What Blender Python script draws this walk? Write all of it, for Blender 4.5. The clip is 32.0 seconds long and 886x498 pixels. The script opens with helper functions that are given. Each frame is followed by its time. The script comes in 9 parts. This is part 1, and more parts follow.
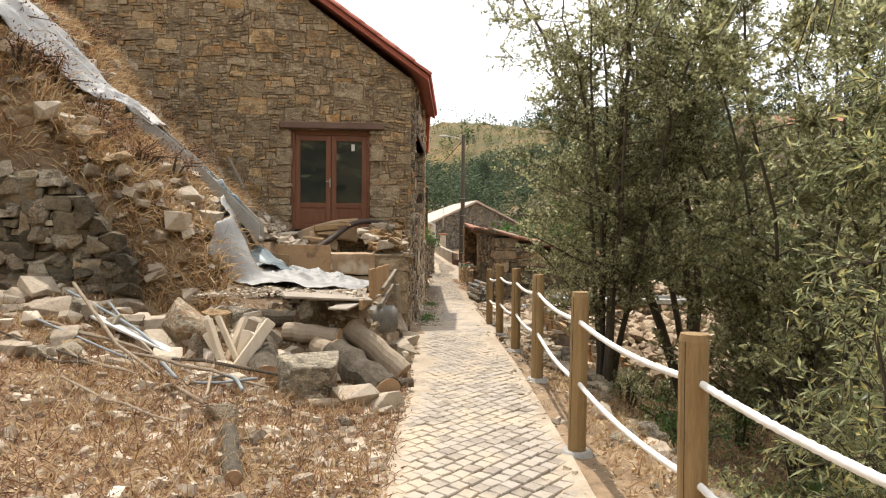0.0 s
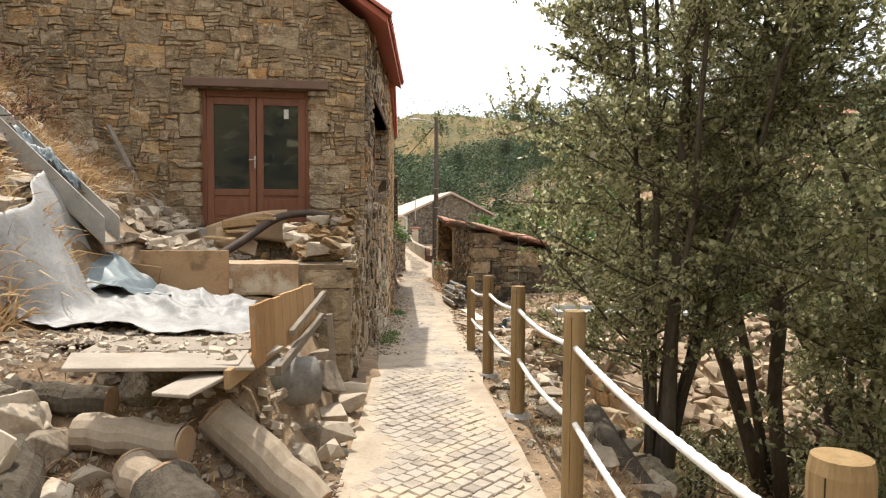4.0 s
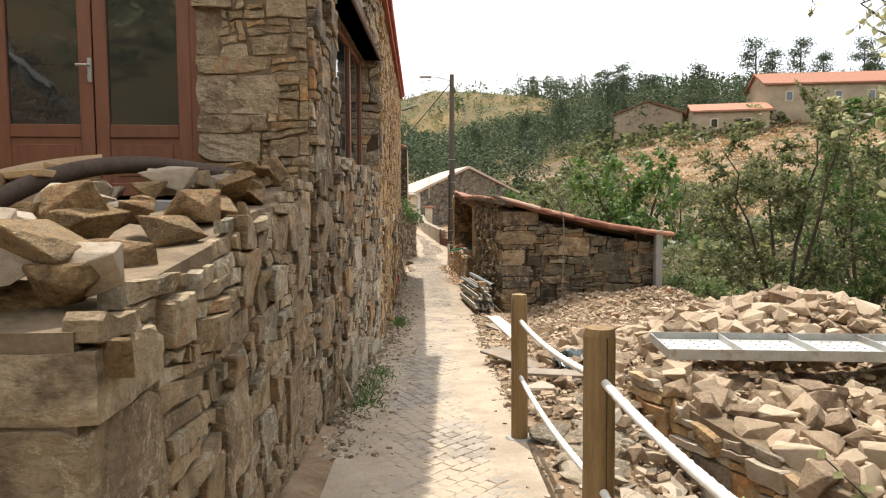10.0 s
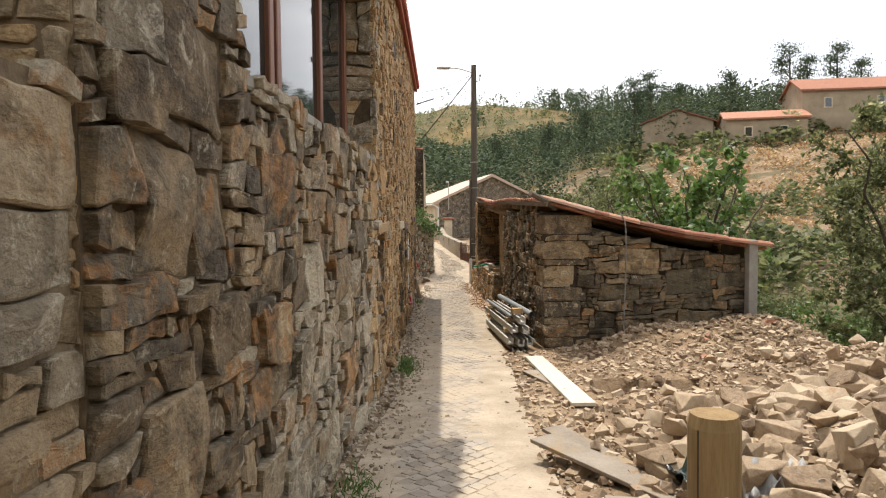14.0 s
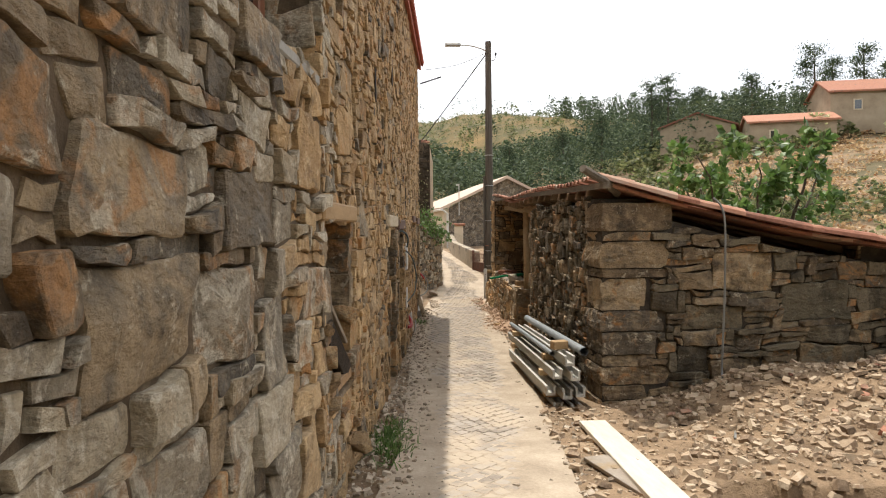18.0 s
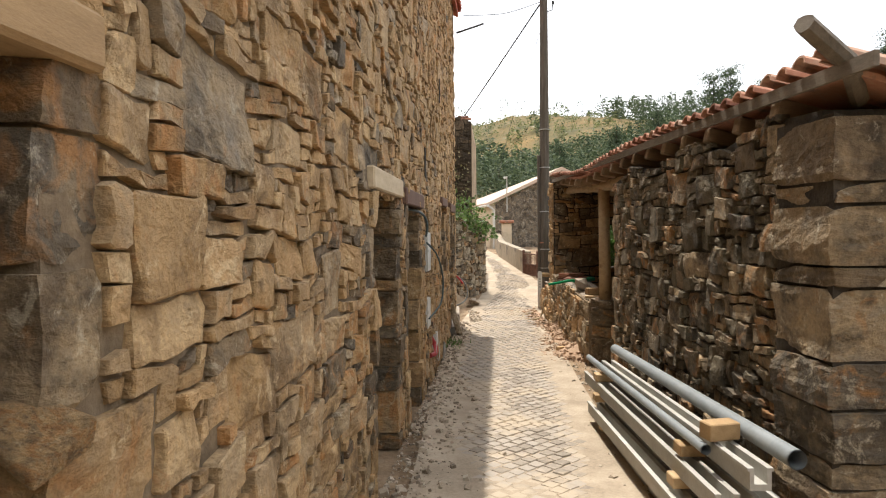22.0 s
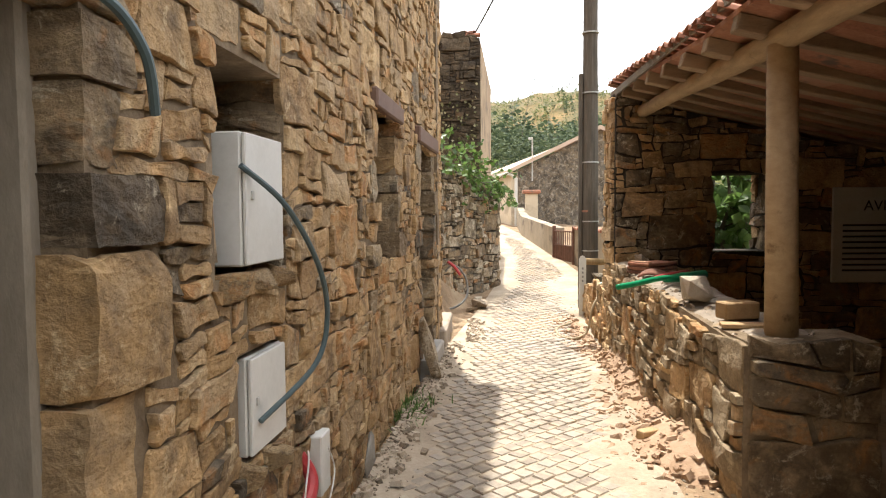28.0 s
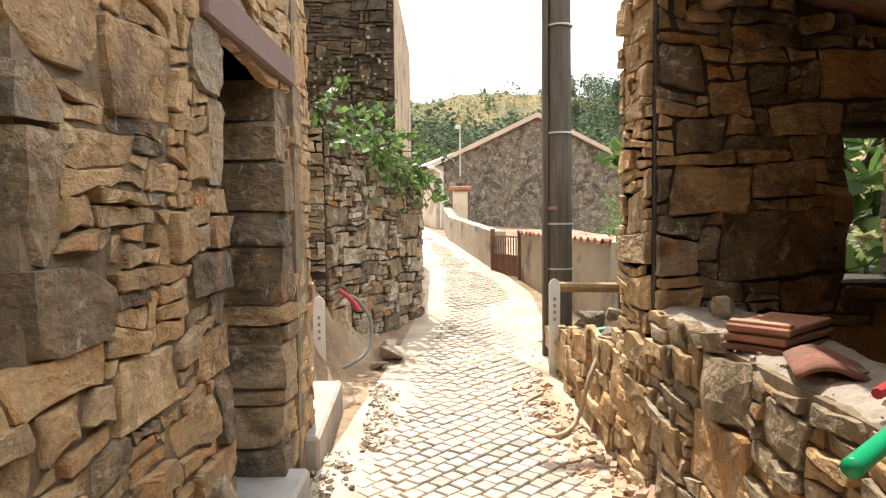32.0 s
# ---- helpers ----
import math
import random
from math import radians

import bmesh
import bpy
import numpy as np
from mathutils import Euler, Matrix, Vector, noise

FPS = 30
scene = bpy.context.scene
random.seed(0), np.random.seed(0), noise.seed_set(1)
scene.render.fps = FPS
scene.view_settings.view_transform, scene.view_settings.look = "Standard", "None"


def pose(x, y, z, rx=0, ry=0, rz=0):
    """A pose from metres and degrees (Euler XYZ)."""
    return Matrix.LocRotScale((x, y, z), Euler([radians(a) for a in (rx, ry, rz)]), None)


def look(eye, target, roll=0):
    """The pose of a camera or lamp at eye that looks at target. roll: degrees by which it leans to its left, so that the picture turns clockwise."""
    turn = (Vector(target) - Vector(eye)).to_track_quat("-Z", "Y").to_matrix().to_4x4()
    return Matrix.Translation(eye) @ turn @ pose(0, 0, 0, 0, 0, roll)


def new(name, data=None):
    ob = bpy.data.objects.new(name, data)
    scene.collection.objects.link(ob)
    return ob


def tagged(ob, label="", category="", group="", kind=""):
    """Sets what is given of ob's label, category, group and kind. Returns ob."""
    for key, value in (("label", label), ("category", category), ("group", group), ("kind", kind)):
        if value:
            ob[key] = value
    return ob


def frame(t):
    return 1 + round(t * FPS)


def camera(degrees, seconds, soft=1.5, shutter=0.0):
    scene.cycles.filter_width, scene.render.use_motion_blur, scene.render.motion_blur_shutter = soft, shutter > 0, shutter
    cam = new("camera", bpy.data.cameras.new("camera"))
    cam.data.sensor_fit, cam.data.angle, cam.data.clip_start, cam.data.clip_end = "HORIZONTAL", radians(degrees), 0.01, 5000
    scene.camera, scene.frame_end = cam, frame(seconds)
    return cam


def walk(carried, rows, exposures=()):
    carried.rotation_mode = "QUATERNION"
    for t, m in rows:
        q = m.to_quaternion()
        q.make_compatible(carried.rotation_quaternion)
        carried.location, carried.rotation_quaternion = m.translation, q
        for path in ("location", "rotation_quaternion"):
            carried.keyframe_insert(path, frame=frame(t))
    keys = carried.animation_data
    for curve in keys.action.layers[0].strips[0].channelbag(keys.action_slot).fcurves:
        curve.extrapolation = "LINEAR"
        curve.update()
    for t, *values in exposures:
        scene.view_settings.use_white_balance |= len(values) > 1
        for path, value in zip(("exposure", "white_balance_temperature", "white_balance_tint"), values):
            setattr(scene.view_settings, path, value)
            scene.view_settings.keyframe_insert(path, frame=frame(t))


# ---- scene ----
cam = camera(66.7, 32.0, 1.15)
METRES, EYE, TILT, LEAN, TURN = 29.0, 1.6, 0.0, 0.0, -5.3
ROWS = [
    (0.0, 0.0, 0.0, 0.0, 0.02, -1.84, -0.52),
    (0.5, 0.0017, 0.0147, 0.0015, 0.09, -1.75, -0.47),
    (1.0, 0.0008, 0.0295, 0.0015, -0.1, -1.96, -0.41),
    (1.5, 0.001, 0.043, 0.0008, 0.24, -1.75, -0.33),
    (2.0, 0.0023, 0.0582, 0.0014, -0.43, -1.79, -0.38),
    (2.5, 0.0009, 0.074, 0.001, -1.14, -2.23, -0.31),
    (3.0, 0.002, 0.0878, -0.0002, -1.16, -2.54, -0.27),
    (3.5, 0.0038, 0.1025, 0.0006, -2.18, -2.45, -0.27),
    (5.5, 0.0042, 0.1629, -0.0002, -1.84, -2.38, -0.1),
    (6.0, 0.005, 0.1767, -0.0012, -0.72, -2.26, 0.02),
    (6.5, 0.0053, 0.1912, -0.0012, -0.82, -2.57, 0.12),
    (7.0, 0.0049, 0.206, -0.0012, -0.39, -2.47, 0.21),
    (7.5, 0.0076, 0.2202, -0.0022, -0.14, -2.87, 0.21),
    (8.0, 0.0088, 0.2345, -0.003, -0.76, -3.32, 0.33),
    (8.5, 0.0081, 0.2488, -0.0025, -0.59, -3.46, 0.27),
    (9.0, 0.0098, 0.2628, -0.0028, -0.27, -3.83, 0.15),
    (9.5, 0.0096, 0.2769, -0.0039, -0.73, -4.05, 0.2),
    (10.0, 0.01, 0.2898, -0.0038, -0.77, -4.12, 0.15),
    (10.5, 0.0135, 0.305, -0.0051, -0.89, -3.9, 0.18),
    (11.0, 0.0133, 0.3195, -0.0065, -1.32, -3.73, 0.2),
    (11.5, 0.0134, 0.3335, -0.007, -0.5, -3.67, 0.15),
    (12.0, 0.0144, 0.3493, -0.0078, -0.09, -3.58, 0.14),
    (12.5, 0.0125, 0.3643, -0.0094, 0.07, -3.46, 0.19),
    (13.0, 0.012, 0.3786, -0.0109, 0.64, -3.18, 0.26),
    (13.5, 0.012, 0.3944, -0.0109, 0.68, -2.96, 0.36),
    (14.0, 0.0107, 0.4094, -0.0118, 0.96, -2.82, 0.4),
    (14.5, 0.0124, 0.4245, -0.0137, 1.81, -2.5, 0.43),
    (16.5, 0.0091, 0.4836, -0.0167, 2.55, -2.23, 0.37),
    (17.0, 0.0085, 0.4984, -0.0176, 2.71, -2.19, 0.41),
    (17.5, 0.0104, 0.5148, -0.0182, 2.22, -2.38, 0.49),
    (18.0, 0.0099, 0.5313, -0.02, 1.87, -1.92, 0.53),
    (18.5, 0.0115, 0.5477, -0.0217, 2.69, -1.86, 0.56),
    (19.0, 0.0113, 0.5653, -0.0227, 3.14, -1.82, 0.57),
    (19.5, 0.0102, 0.5823, -0.0233, 4.15, -1.42, 0.52),
    (20.0, 0.0109, 0.6001, -0.0252, 4.33, -1.62, 0.52),
    (20.5, 0.0101, 0.6175, -0.0272, 4.22, -1.46, 0.56),
    (21.0, 0.0105, 0.6336, -0.0284, 5.36, -1.57, 0.57),
    (21.5, 0.0103, 0.6505, -0.0289, 5.53, -1.67, 0.57),
    (22.0, 0.0091, 0.6667, -0.0298, 5.95, -1.53, 0.55),
    (22.5, 0.0105, 0.6833, -0.0318, 6.32, -1.7, 0.55),
    (23.0, 0.0096, 0.7004, -0.0332, 5.41, -2.0, 0.58),
    (23.5, 0.0088, 0.717, -0.0337, 4.87, -1.97, 0.53),
    (24.0, 0.0095, 0.7343, -0.0339, 3.91, -2.31, 0.52),
    (24.5, 0.0076, 0.7507, -0.0363, 3.29, -2.64, 0.48),
    (26.5, 0.0112, 0.8162, -0.04, 5.71, -3.2, 0.45),
    (27.0, 0.0098, 0.833, -0.041, 6.47, -3.23, 0.43),
    (27.5, 0.009, 0.8483, -0.041, 7.7, -3.19, 0.41),
    (28.0, 0.0087, 0.8647, -0.0402, 8.14, -3.12, 0.44),
    (28.5, 0.0061, 0.8808, -0.0405, 8.26, -2.8, 0.43),
    (29.0, 0.0063, 0.8967, -0.0413, 8.56, -2.73, 0.44),
    (29.5, 0.005, 0.914, -0.0414, 8.06, -3.0, 0.53),
    (30.0, 0.0026, 0.9302, -0.0412, 7.54, -2.89, 0.55),
    (30.5, 0.0021, 0.9469, -0.0412, 6.12, -3.16, 0.55),
    (31.0, 0.0003, 0.9632, -0.0421, 4.51, -3.19, 0.57),
    (31.5, 0.0005, 0.9783, -0.0424, 3.52, -3.11, 0.56),
    (32.0, 0.0015, 0.995, -0.0416, 1.65, -3.03, 0.59),
]
walk(cam, [(t, pose(0, 0, EYE, TILT, LEAN, TURN) @ pose(METRES * x, METRES * y, METRES * z, 90 + pitch, roll, yaw)) for t, x, y, z, yaw, pitch, roll in ROWS],
     [(0.0, 0.4), (3.5, 0.5), (7.0, 0.6), (10.0, 0.5), (13.0, 0.34), (17.0, 0.32), (21.0, 0.52), (24.0, 0.74), (28.0, 1.15), (32.0, 1.27)])

# ---- daylight: high sun ahead and a little to the house side, thin bright cloud ----
SUN_FROM = Vector((-0.35, 1.78, 4.92)).normalized()
world = bpy.data.worlds.new("sky")
scene.world = world
world.use_nodes = True
wn, wl = world.node_tree.nodes, world.node_tree.links
sky = wn.new("ShaderNodeTexSky")
sky.sky_type, sky.sun_disc = "NISHITA", False
sky.sun_elevation, sky.sun_rotation = radians(70), radians(-11)
sky.dust_density, sky.air_density, sky.ozone_density = 3.0, 1.0, 1.0
dim = wn.new("ShaderNodeMix")
dim.data_type, dim.blend_type = "RGBA", "MULTIPLY"
dim.inputs[0].default_value = 1.0
wl.new(sky.outputs[0], dim.inputs[6])
dim.inputs[7].default_value = (0.10, 0.10, 0.10, 1)
veil_tc = wn.new("ShaderNodeTexCoord")
veil_map = wn.new("ShaderNodeMapping")
veil_map.inputs["Scale"].default_value = (1.0, 1.0, 3.5)
veil = wn.new("ShaderNodeTexNoise")
veil.inputs["Scale"].default_value, veil.inputs["Detail"].default_value = 2.2, 6
veil_ramp = wn.new("ShaderNodeMapRange")
veil_ramp.inputs[1].default_value, veil_ramp.inputs[2].default_value = 0.34, 0.70
veil_ramp.inputs[3].default_value, veil_ramp.inputs[4].default_value = 0.45, 0.97
clouds = wn.new("ShaderNodeMix")
clouds.data_type = "RGBA"
clouds.inputs[7].default_value = (1.68, 1.68, 1.71, 1)
wl.new(veil_tc.outputs["Generated"], veil_map.inputs[0])
wl.new(veil_map.outputs[0], veil.inputs["Vector"])
wl.new(veil.outputs["Fac"], veil_ramp.inputs[0])
wl.new(veil_ramp.outputs[0], clouds.inputs[0])
wl.new(dim.outputs[2], clouds.inputs[6])
wl.new(clouds.outputs[2], wn["Background"].inputs[0])
wn["Background"].inputs[1].default_value = 1.0
sun = new("sun", bpy.data.lights.new("sun", "SUN"))
sun.data.energy, sun.data.angle, sun.data.color = 3.7, radians(0.6), (1.0, 0.94, 0.85)
sun.matrix_world = look(tuple(SUN_FROM * 60), (0, 0, 0))

# ---- materials ----
def mat(name, cols, scale=6.0, rough=0.85, bump=0.3, rand=0.5, detail=6, fine=40.0, dist=0.01, stretch=(1, 1, 1), spots=None, spot_scale=3.0, spot_amount=0.5, metal=0.0, spec=0.3, grain=0.45):
    """A worn surface: colours in a ramp over grain and a random shade for each piece, stains of a second colour, fine relief."""
    m = bpy.data.materials.new(name)
    m.use_nodes = True
    n, l = m.node_tree.nodes, m.node_tree.links
    p = n["Principled BSDF"]
    p.inputs["Roughness"].default_value, p.inputs["Metallic"].default_value = rough, metal
    p.inputs["Specular IOR Level"].default_value = spec
    tc, oi, geo = n.new("ShaderNodeTexCoord"), n.new("ShaderNodeObjectInfo"), n.new("ShaderNodeNewGeometry")
    mp = n.new("ShaderNodeMapping")
    mp.inputs["Scale"].default_value = stretch
    l.new(tc.outputs["Object"], mp.inputs[0])
    shift = n.new("ShaderNodeMath")
    shift.operation = "ADD"
    l.new(oi.outputs["Random"], shift.inputs[0])
    l.new(geo.outputs["Random Per Island"], shift.inputs[1])
    wrap = n.new("ShaderNodeMath")
    wrap.operation = "FRACT"
    l.new(shift.outputs[0], wrap.inputs[0])
    move = n.new("ShaderNodeVectorMath")
    move.operation = "MULTIPLY_ADD"
    move.inputs[1].default_value = (17.0, 31.0, 11.0)
    comb = n.new("ShaderNodeCombineXYZ")
    for k in range(3):
        l.new(wrap.outputs[0], comb.inputs[k])
    l.new(comb.outputs[0], move.inputs[0])
    l.new(mp.outputs[0], move.inputs[2])
    if rand == 0:
        move = mp
    big, small = n.new("ShaderNodeTexNoise"), n.new("ShaderNodeTexNoise")
    big.inputs["Scale"].default_value, big.inputs["Detail"].default_value, big.inputs["Roughness"].default_value = scale, detail, 0.62
    small.inputs["Scale"].default_value, small.inputs["Detail"].default_value, small.inputs["Roughness"].default_value = fine, 5, 0.7
    l.new(move.outputs[0], big.inputs["Vector"])
    l.new(move.outputs[0], small.inputs["Vector"])
    mix = n.new("ShaderNodeMix")
    mix.inputs[0].default_value = rand
    l.new(big.outputs["Fac"], mix.inputs[2])
    l.new(wrap.outputs[0], mix.inputs[3])
    add = n.new("ShaderNodeMath")
    add.operation = "MULTIPLY_ADD"
    add.inputs[1].default_value = grain
    l.new(small.outputs["Fac"], add.inputs[0])
    l.new(mix.outputs[0], add.inputs[2])
    spread = n.new("ShaderNodeMapRange")
    spread.inputs[1].default_value, spread.inputs[2].default_value = 0.30 + 0.27 * grain, 0.60 + 1.0 * grain
    l.new(add.outputs[0], spread.inputs[0])
    ramp = n.new("ShaderNodeValToRGB")
    while len(ramp.color_ramp.elements) < len(cols):
        ramp.color_ramp.elements.new(0.5)
    for k, c in enumerate(cols):
        ramp.color_ramp.elements[k].position = k / max(1, len(cols) - 1)
        ramp.color_ramp.elements[k].color = (*c, 1)
    l.new(spread.outputs[0], ramp.inputs[0])
    out = ramp.outputs[0]
    if spots:
        st = n.new("ShaderNodeTexNoise")
        st.inputs["Scale"].default_value, st.inputs["Detail"].default_value, st.inputs["Roughness"].default_value = spot_scale, 7, 0.65
        l.new(tc.outputs["Object"], st.inputs["Vector"])
        edge = n.new("ShaderNodeMapRange")
        edge.inputs[1].default_value, edge.inputs[2].default_value = 0.66 - 0.3 * spot_amount, 0.76 - 0.3 * spot_amount
        l.new(st.outputs["Fac"], edge.inputs[0])
        sm = n.new("ShaderNodeMix")
        sm.data_type = "RGBA"
        sm.inputs[7].default_value = (*spots, 1)
        l.new(edge.outputs[0], sm.inputs[0])
        l.new(out, sm.inputs[6])
        out = sm.outputs[2]
    l.new(out, p.inputs["Base Color"])
    if bump:
        b = n.new("ShaderNodeBump")
        b.inputs["Strength"].default_value, b.inputs["Distance"].default_value = bump, dist
        l.new(add.outputs[0], b.inputs["Height"])
        l.new(b.outputs[0], p.inputs["Normal"])
    return m


def leaf_mat(name, cols, rough=0.45, through_part=0.35):
    """Leaves: a shade for each leaf, some light let through."""
    m = mat(name, cols, scale=3.0, rough=rough, bump=0.0, rand=0.8, fine=25, spec=0.4)
    n, l = m.node_tree.nodes, m.node_tree.links
    p = n["Principled BSDF"]
    tr, mx = n.new("ShaderNodeBsdfTranslucent"), n.new("ShaderNodeMixShader")
    mx.inputs[0].default_value = through_part
    src = p.inputs["Base Color"].links[0].from_socket
    lift = n.new("ShaderNodeHueSaturation")
    lift.inputs["Value"].default_value = 1.6
    l.new(src, lift.inputs["Color"])
    l.new(lift.outputs[0], tr.inputs["Color"])
    l.new(p.outputs[0], mx.inputs[1])
    l.new(tr.outputs[0], mx.inputs[2])
    l.new(mx.outputs[0], n["Material Output"].inputs["Surface"])
    return m


def glass_mat(name, tint=(0.02, 0.025, 0.025), rough=0.03):
    m = mat(name, [tint, tint], bump=0.0, rand=0.0, rough=rough, spec=0.5)
    m.node_tree.nodes["Principled BSDF"].inputs["IOR"].default_value = 1.75
    return m


def stone_mat(name, cols, rust, dark, pale, rust_amount=0.3, dark_amount=0.35, pale_amount=0.2, rough=0.85):
    """Cleft schist: a hue for each stone, soft blotches of rust and of dark weathering, pale dust or lime, cleavage relief."""
    m = bpy.data.materials.new(name)
    m.use_nodes = True
    n, l = m.node_tree.nodes, m.node_tree.links
    p = n["Principled BSDF"]
    p.inputs["Roughness"].default_value, p.inputs["Specular IOR Level"].default_value = rough, 0.28
    tc, oi, geo = n.new("ShaderNodeTexCoord"), n.new("ShaderNodeObjectInfo"), n.new("ShaderNodeNewGeometry")

    def math_node(op, x, y, z=None):
        q = n.new("ShaderNodeMath")
        q.operation = op
        for k, v in enumerate((x, y) if z is None else (x, y, z)):
            if isinstance(v, (int, float)):
                q.inputs[k].default_value = v
            else:
                l.new(v, q.inputs[k])
        return q.outputs[0]

    one = math_node("FRACT", math_node("ADD", oi.outputs["Random"], geo.outputs["Random Per Island"]), 0.0)
    two = math_node("FRACT", math_node("MULTIPLY", one, 17.31), 0.0)
    comb = n.new("ShaderNodeCombineXYZ")
    for k in range(3):
        l.new(one, comb.inputs[k])
    own = n.new("ShaderNodeVectorMath")
    own.operation = "MULTIPLY_ADD"
    own.inputs[1].default_value = (23.0, 37.0, 13.0)
    l.new(comb.outputs[0], own.inputs[0])
    l.new(tc.outputs["Object"], own.inputs[2])

    def cloud(vec, scale, detail, rough_=0.6, warp=0.0, squash=None):
        t = n.new("ShaderNodeTexNoise")
        t.inputs["Scale"].default_value, t.inputs["Detail"].default_value, t.inputs["Roughness"].default_value, t.inputs["Distortion"].default_value = scale, detail, rough_, warp
        if squash:
            mp = n.new("ShaderNodeMapping")
            mp.inputs["Scale"].default_value = squash
            l.new(vec, mp.inputs[0])
            vec = mp.outputs[0]
        l.new(vec, t.inputs["Vector"])
        return t.outputs["Fac"]

    def band(v, lo, hi, top=1.0):
        q = n.new("ShaderNodeMapRange")
        q.inputs[1].default_value, q.inputs[2].default_value, q.inputs[4].default_value = lo, hi, top
        l.new(v, q.inputs[0])
        return q.outputs[0]

    def blend(fac, under, over, mode="MIX"):
        q = n.new("ShaderNodeMix")
        q.data_type, q.blend_type = "RGBA", mode
        l.new(fac, q.inputs[0])
        l.new(under, q.inputs[6])
        if isinstance(over, tuple):
            q.inputs[7].default_value = (*over, 1)
        else:
            l.new(over, q.inputs[7])
        return q.outputs[2]

    soft = cloud(own.outputs[0], 6.0, 5, 0.6, 0.3)
    grain = cloud(own.outputs[0], 55.0, 6, 0.72)
    layer = cloud(own.outputs[0], 11.0, 7, 0.62, 0.1, (1.0, 1.0, 1.5))
    drip = cloud(own.outputs[0], 6.0, 5, 0.6, 0.3, (2.4, 2.4, 0.5))
    base = math_node("MULTIPLY_ADD", soft, 0.55, math_node("MULTIPLY_ADD", one, 0.86, -0.20))
    ramp = n.new("ShaderNodeValToRGB")
    while len(ramp.color_ramp.elements) < len(cols):
        ramp.color_ramp.elements.new(0.5)
    for k, c in enumerate(cols):
        ramp.color_ramp.elements[k].position = k / (len(cols) - 1)
        ramp.color_ramp.elements[k].color = (*c, 1)
    l.new(base, ramp.inputs[0])
    out = ramp.outputs[0]
    streak = math_node("ADD", cloud(own.outputs[0], 4.5, 6, 0.62, 1.2), math_node("MULTIPLY_ADD", two, 0.30, -0.15))
    out = blend(band(streak, 0.67 - 0.26 * rust_amount, 0.79 - 0.26 * rust_amount, 0.72), out, rust)
    stain = math_node("ADD", cloud(tc.outputs["Object"], 2.6, 8, 0.68, 0.5), math_node("MULTIPLY_ADD", layer, 0.34, -0.17))
    out = blend(band(stain, 0.64 - 0.34 * dark_amount, 0.78 - 0.34 * dark_amount, 0.72), out, dark)
    lime = math_node("ADD", cloud(tc.outputs["Object"], 6.5, 9, 0.72, 0.9), math_node("MULTIPLY_ADD", grain, 0.2, -0.1))
    out = blend(band(lime, 0.68 - 0.3 * pale_amount, 0.75 - 0.3 * pale_amount, 0.66), out, pale)
    shade = n.new("ShaderNodeHueSaturation")
    l.new(out, shade.inputs["Color"])
    l.new(math_node("ADD", math_node("MULTIPLY_ADD", grain, 1.1, -0.22), math_node("ADD", math_node("MULTIPLY_ADD", soft, 0.75, 0.0), math_node("MULTIPLY_ADD", drip, 0.7, 0.0))), shade.inputs["Value"])
    l.new(shade.outputs[0], p.inputs["Base Color"])
    b1, b2 = n.new("ShaderNodeBump"), n.new("ShaderNodeBump")
    b1.inputs["Strength"].default_value, b1.inputs["Distance"].default_value = 1.0, 0.045
    b2.inputs["Strength"].default_value, b2.inputs["Distance"].default_value = 0.7, 0.007
    l.new(layer, b1.inputs["Height"])
    l.new(grain, b2.inputs["Height"])
    l.new(b1.outputs[0], b2.inputs["Normal"])
    l.new(b2.outputs[0], p.inputs["Normal"])
    return m


STONE = stone_mat("ochre_schist", [(0.26, 0.168, 0.082), (0.38, 0.245, 0.115), (0.315, 0.218, 0.12), (0.45, 0.294, 0.142), (0.295, 0.185, 0.09), (0.50, 0.348, 0.182), (0.36, 0.26, 0.152), (0.41, 0.248, 0.106)], (0.40, 0.19, 0.064), (0.12, 0.08, 0.045), (0.54, 0.415, 0.25), 0.30, 0.38, 0.38)
STONE_PLAIN = stone_mat("beige_brown_schist", [(0.20, 0.147, 0.088), (0.28, 0.208, 0.126), (0.24, 0.182, 0.114), (0.34, 0.257, 0.16), (0.22, 0.158, 0.092), (0.38, 0.295, 0.19), (0.27, 0.215, 0.142)], (0.33, 0.19, 0.088), (0.10, 0.073, 0.045), (0.46, 0.375, 0.255), 0.28, 0.40, 0.40)
STONE_GREY = stone_mat("grey_schist", [(0.15, 0.118, 0.078), (0.27, 0.222, 0.155), (0.20, 0.17, 0.126), (0.36, 0.298, 0.205), (0.26, 0.198, 0.124), (0.42, 0.356, 0.255), (0.25, 0.215, 0.16)], (0.34, 0.185, 0.082), (0.075, 0.06, 0.042), (0.47, 0.415, 0.32), 0.3, 0.36, 0.58)
# dark schist for weathered walls, also the painted shade of the doorway reveals
STONE_DARK = stone_mat("weathered_and_shade_dark_schist", [(0.08, 0.059, 0.038), (0.18, 0.132, 0.08), (0.11, 0.092, 0.068), (0.27, 0.197, 0.115), (0.14, 0.10, 0.06), (0.36, 0.265, 0.155), (0.17, 0.142, 0.104)], (0.36, 0.175, 0.06), (0.038, 0.03, 0.021), (0.44, 0.385, 0.285), 0.40, 0.42, 0.36, 0.75)
RUIN_STONE = stone_mat("dark_ruin_schist", [(0.055, 0.042, 0.028), (0.10, 0.075, 0.048), (0.14, 0.105, 0.068)], (0.17, 0.10, 0.048), (0.03, 0.024, 0.017), (0.19, 0.155, 0.11), 0.2, 0.5, 0.2)
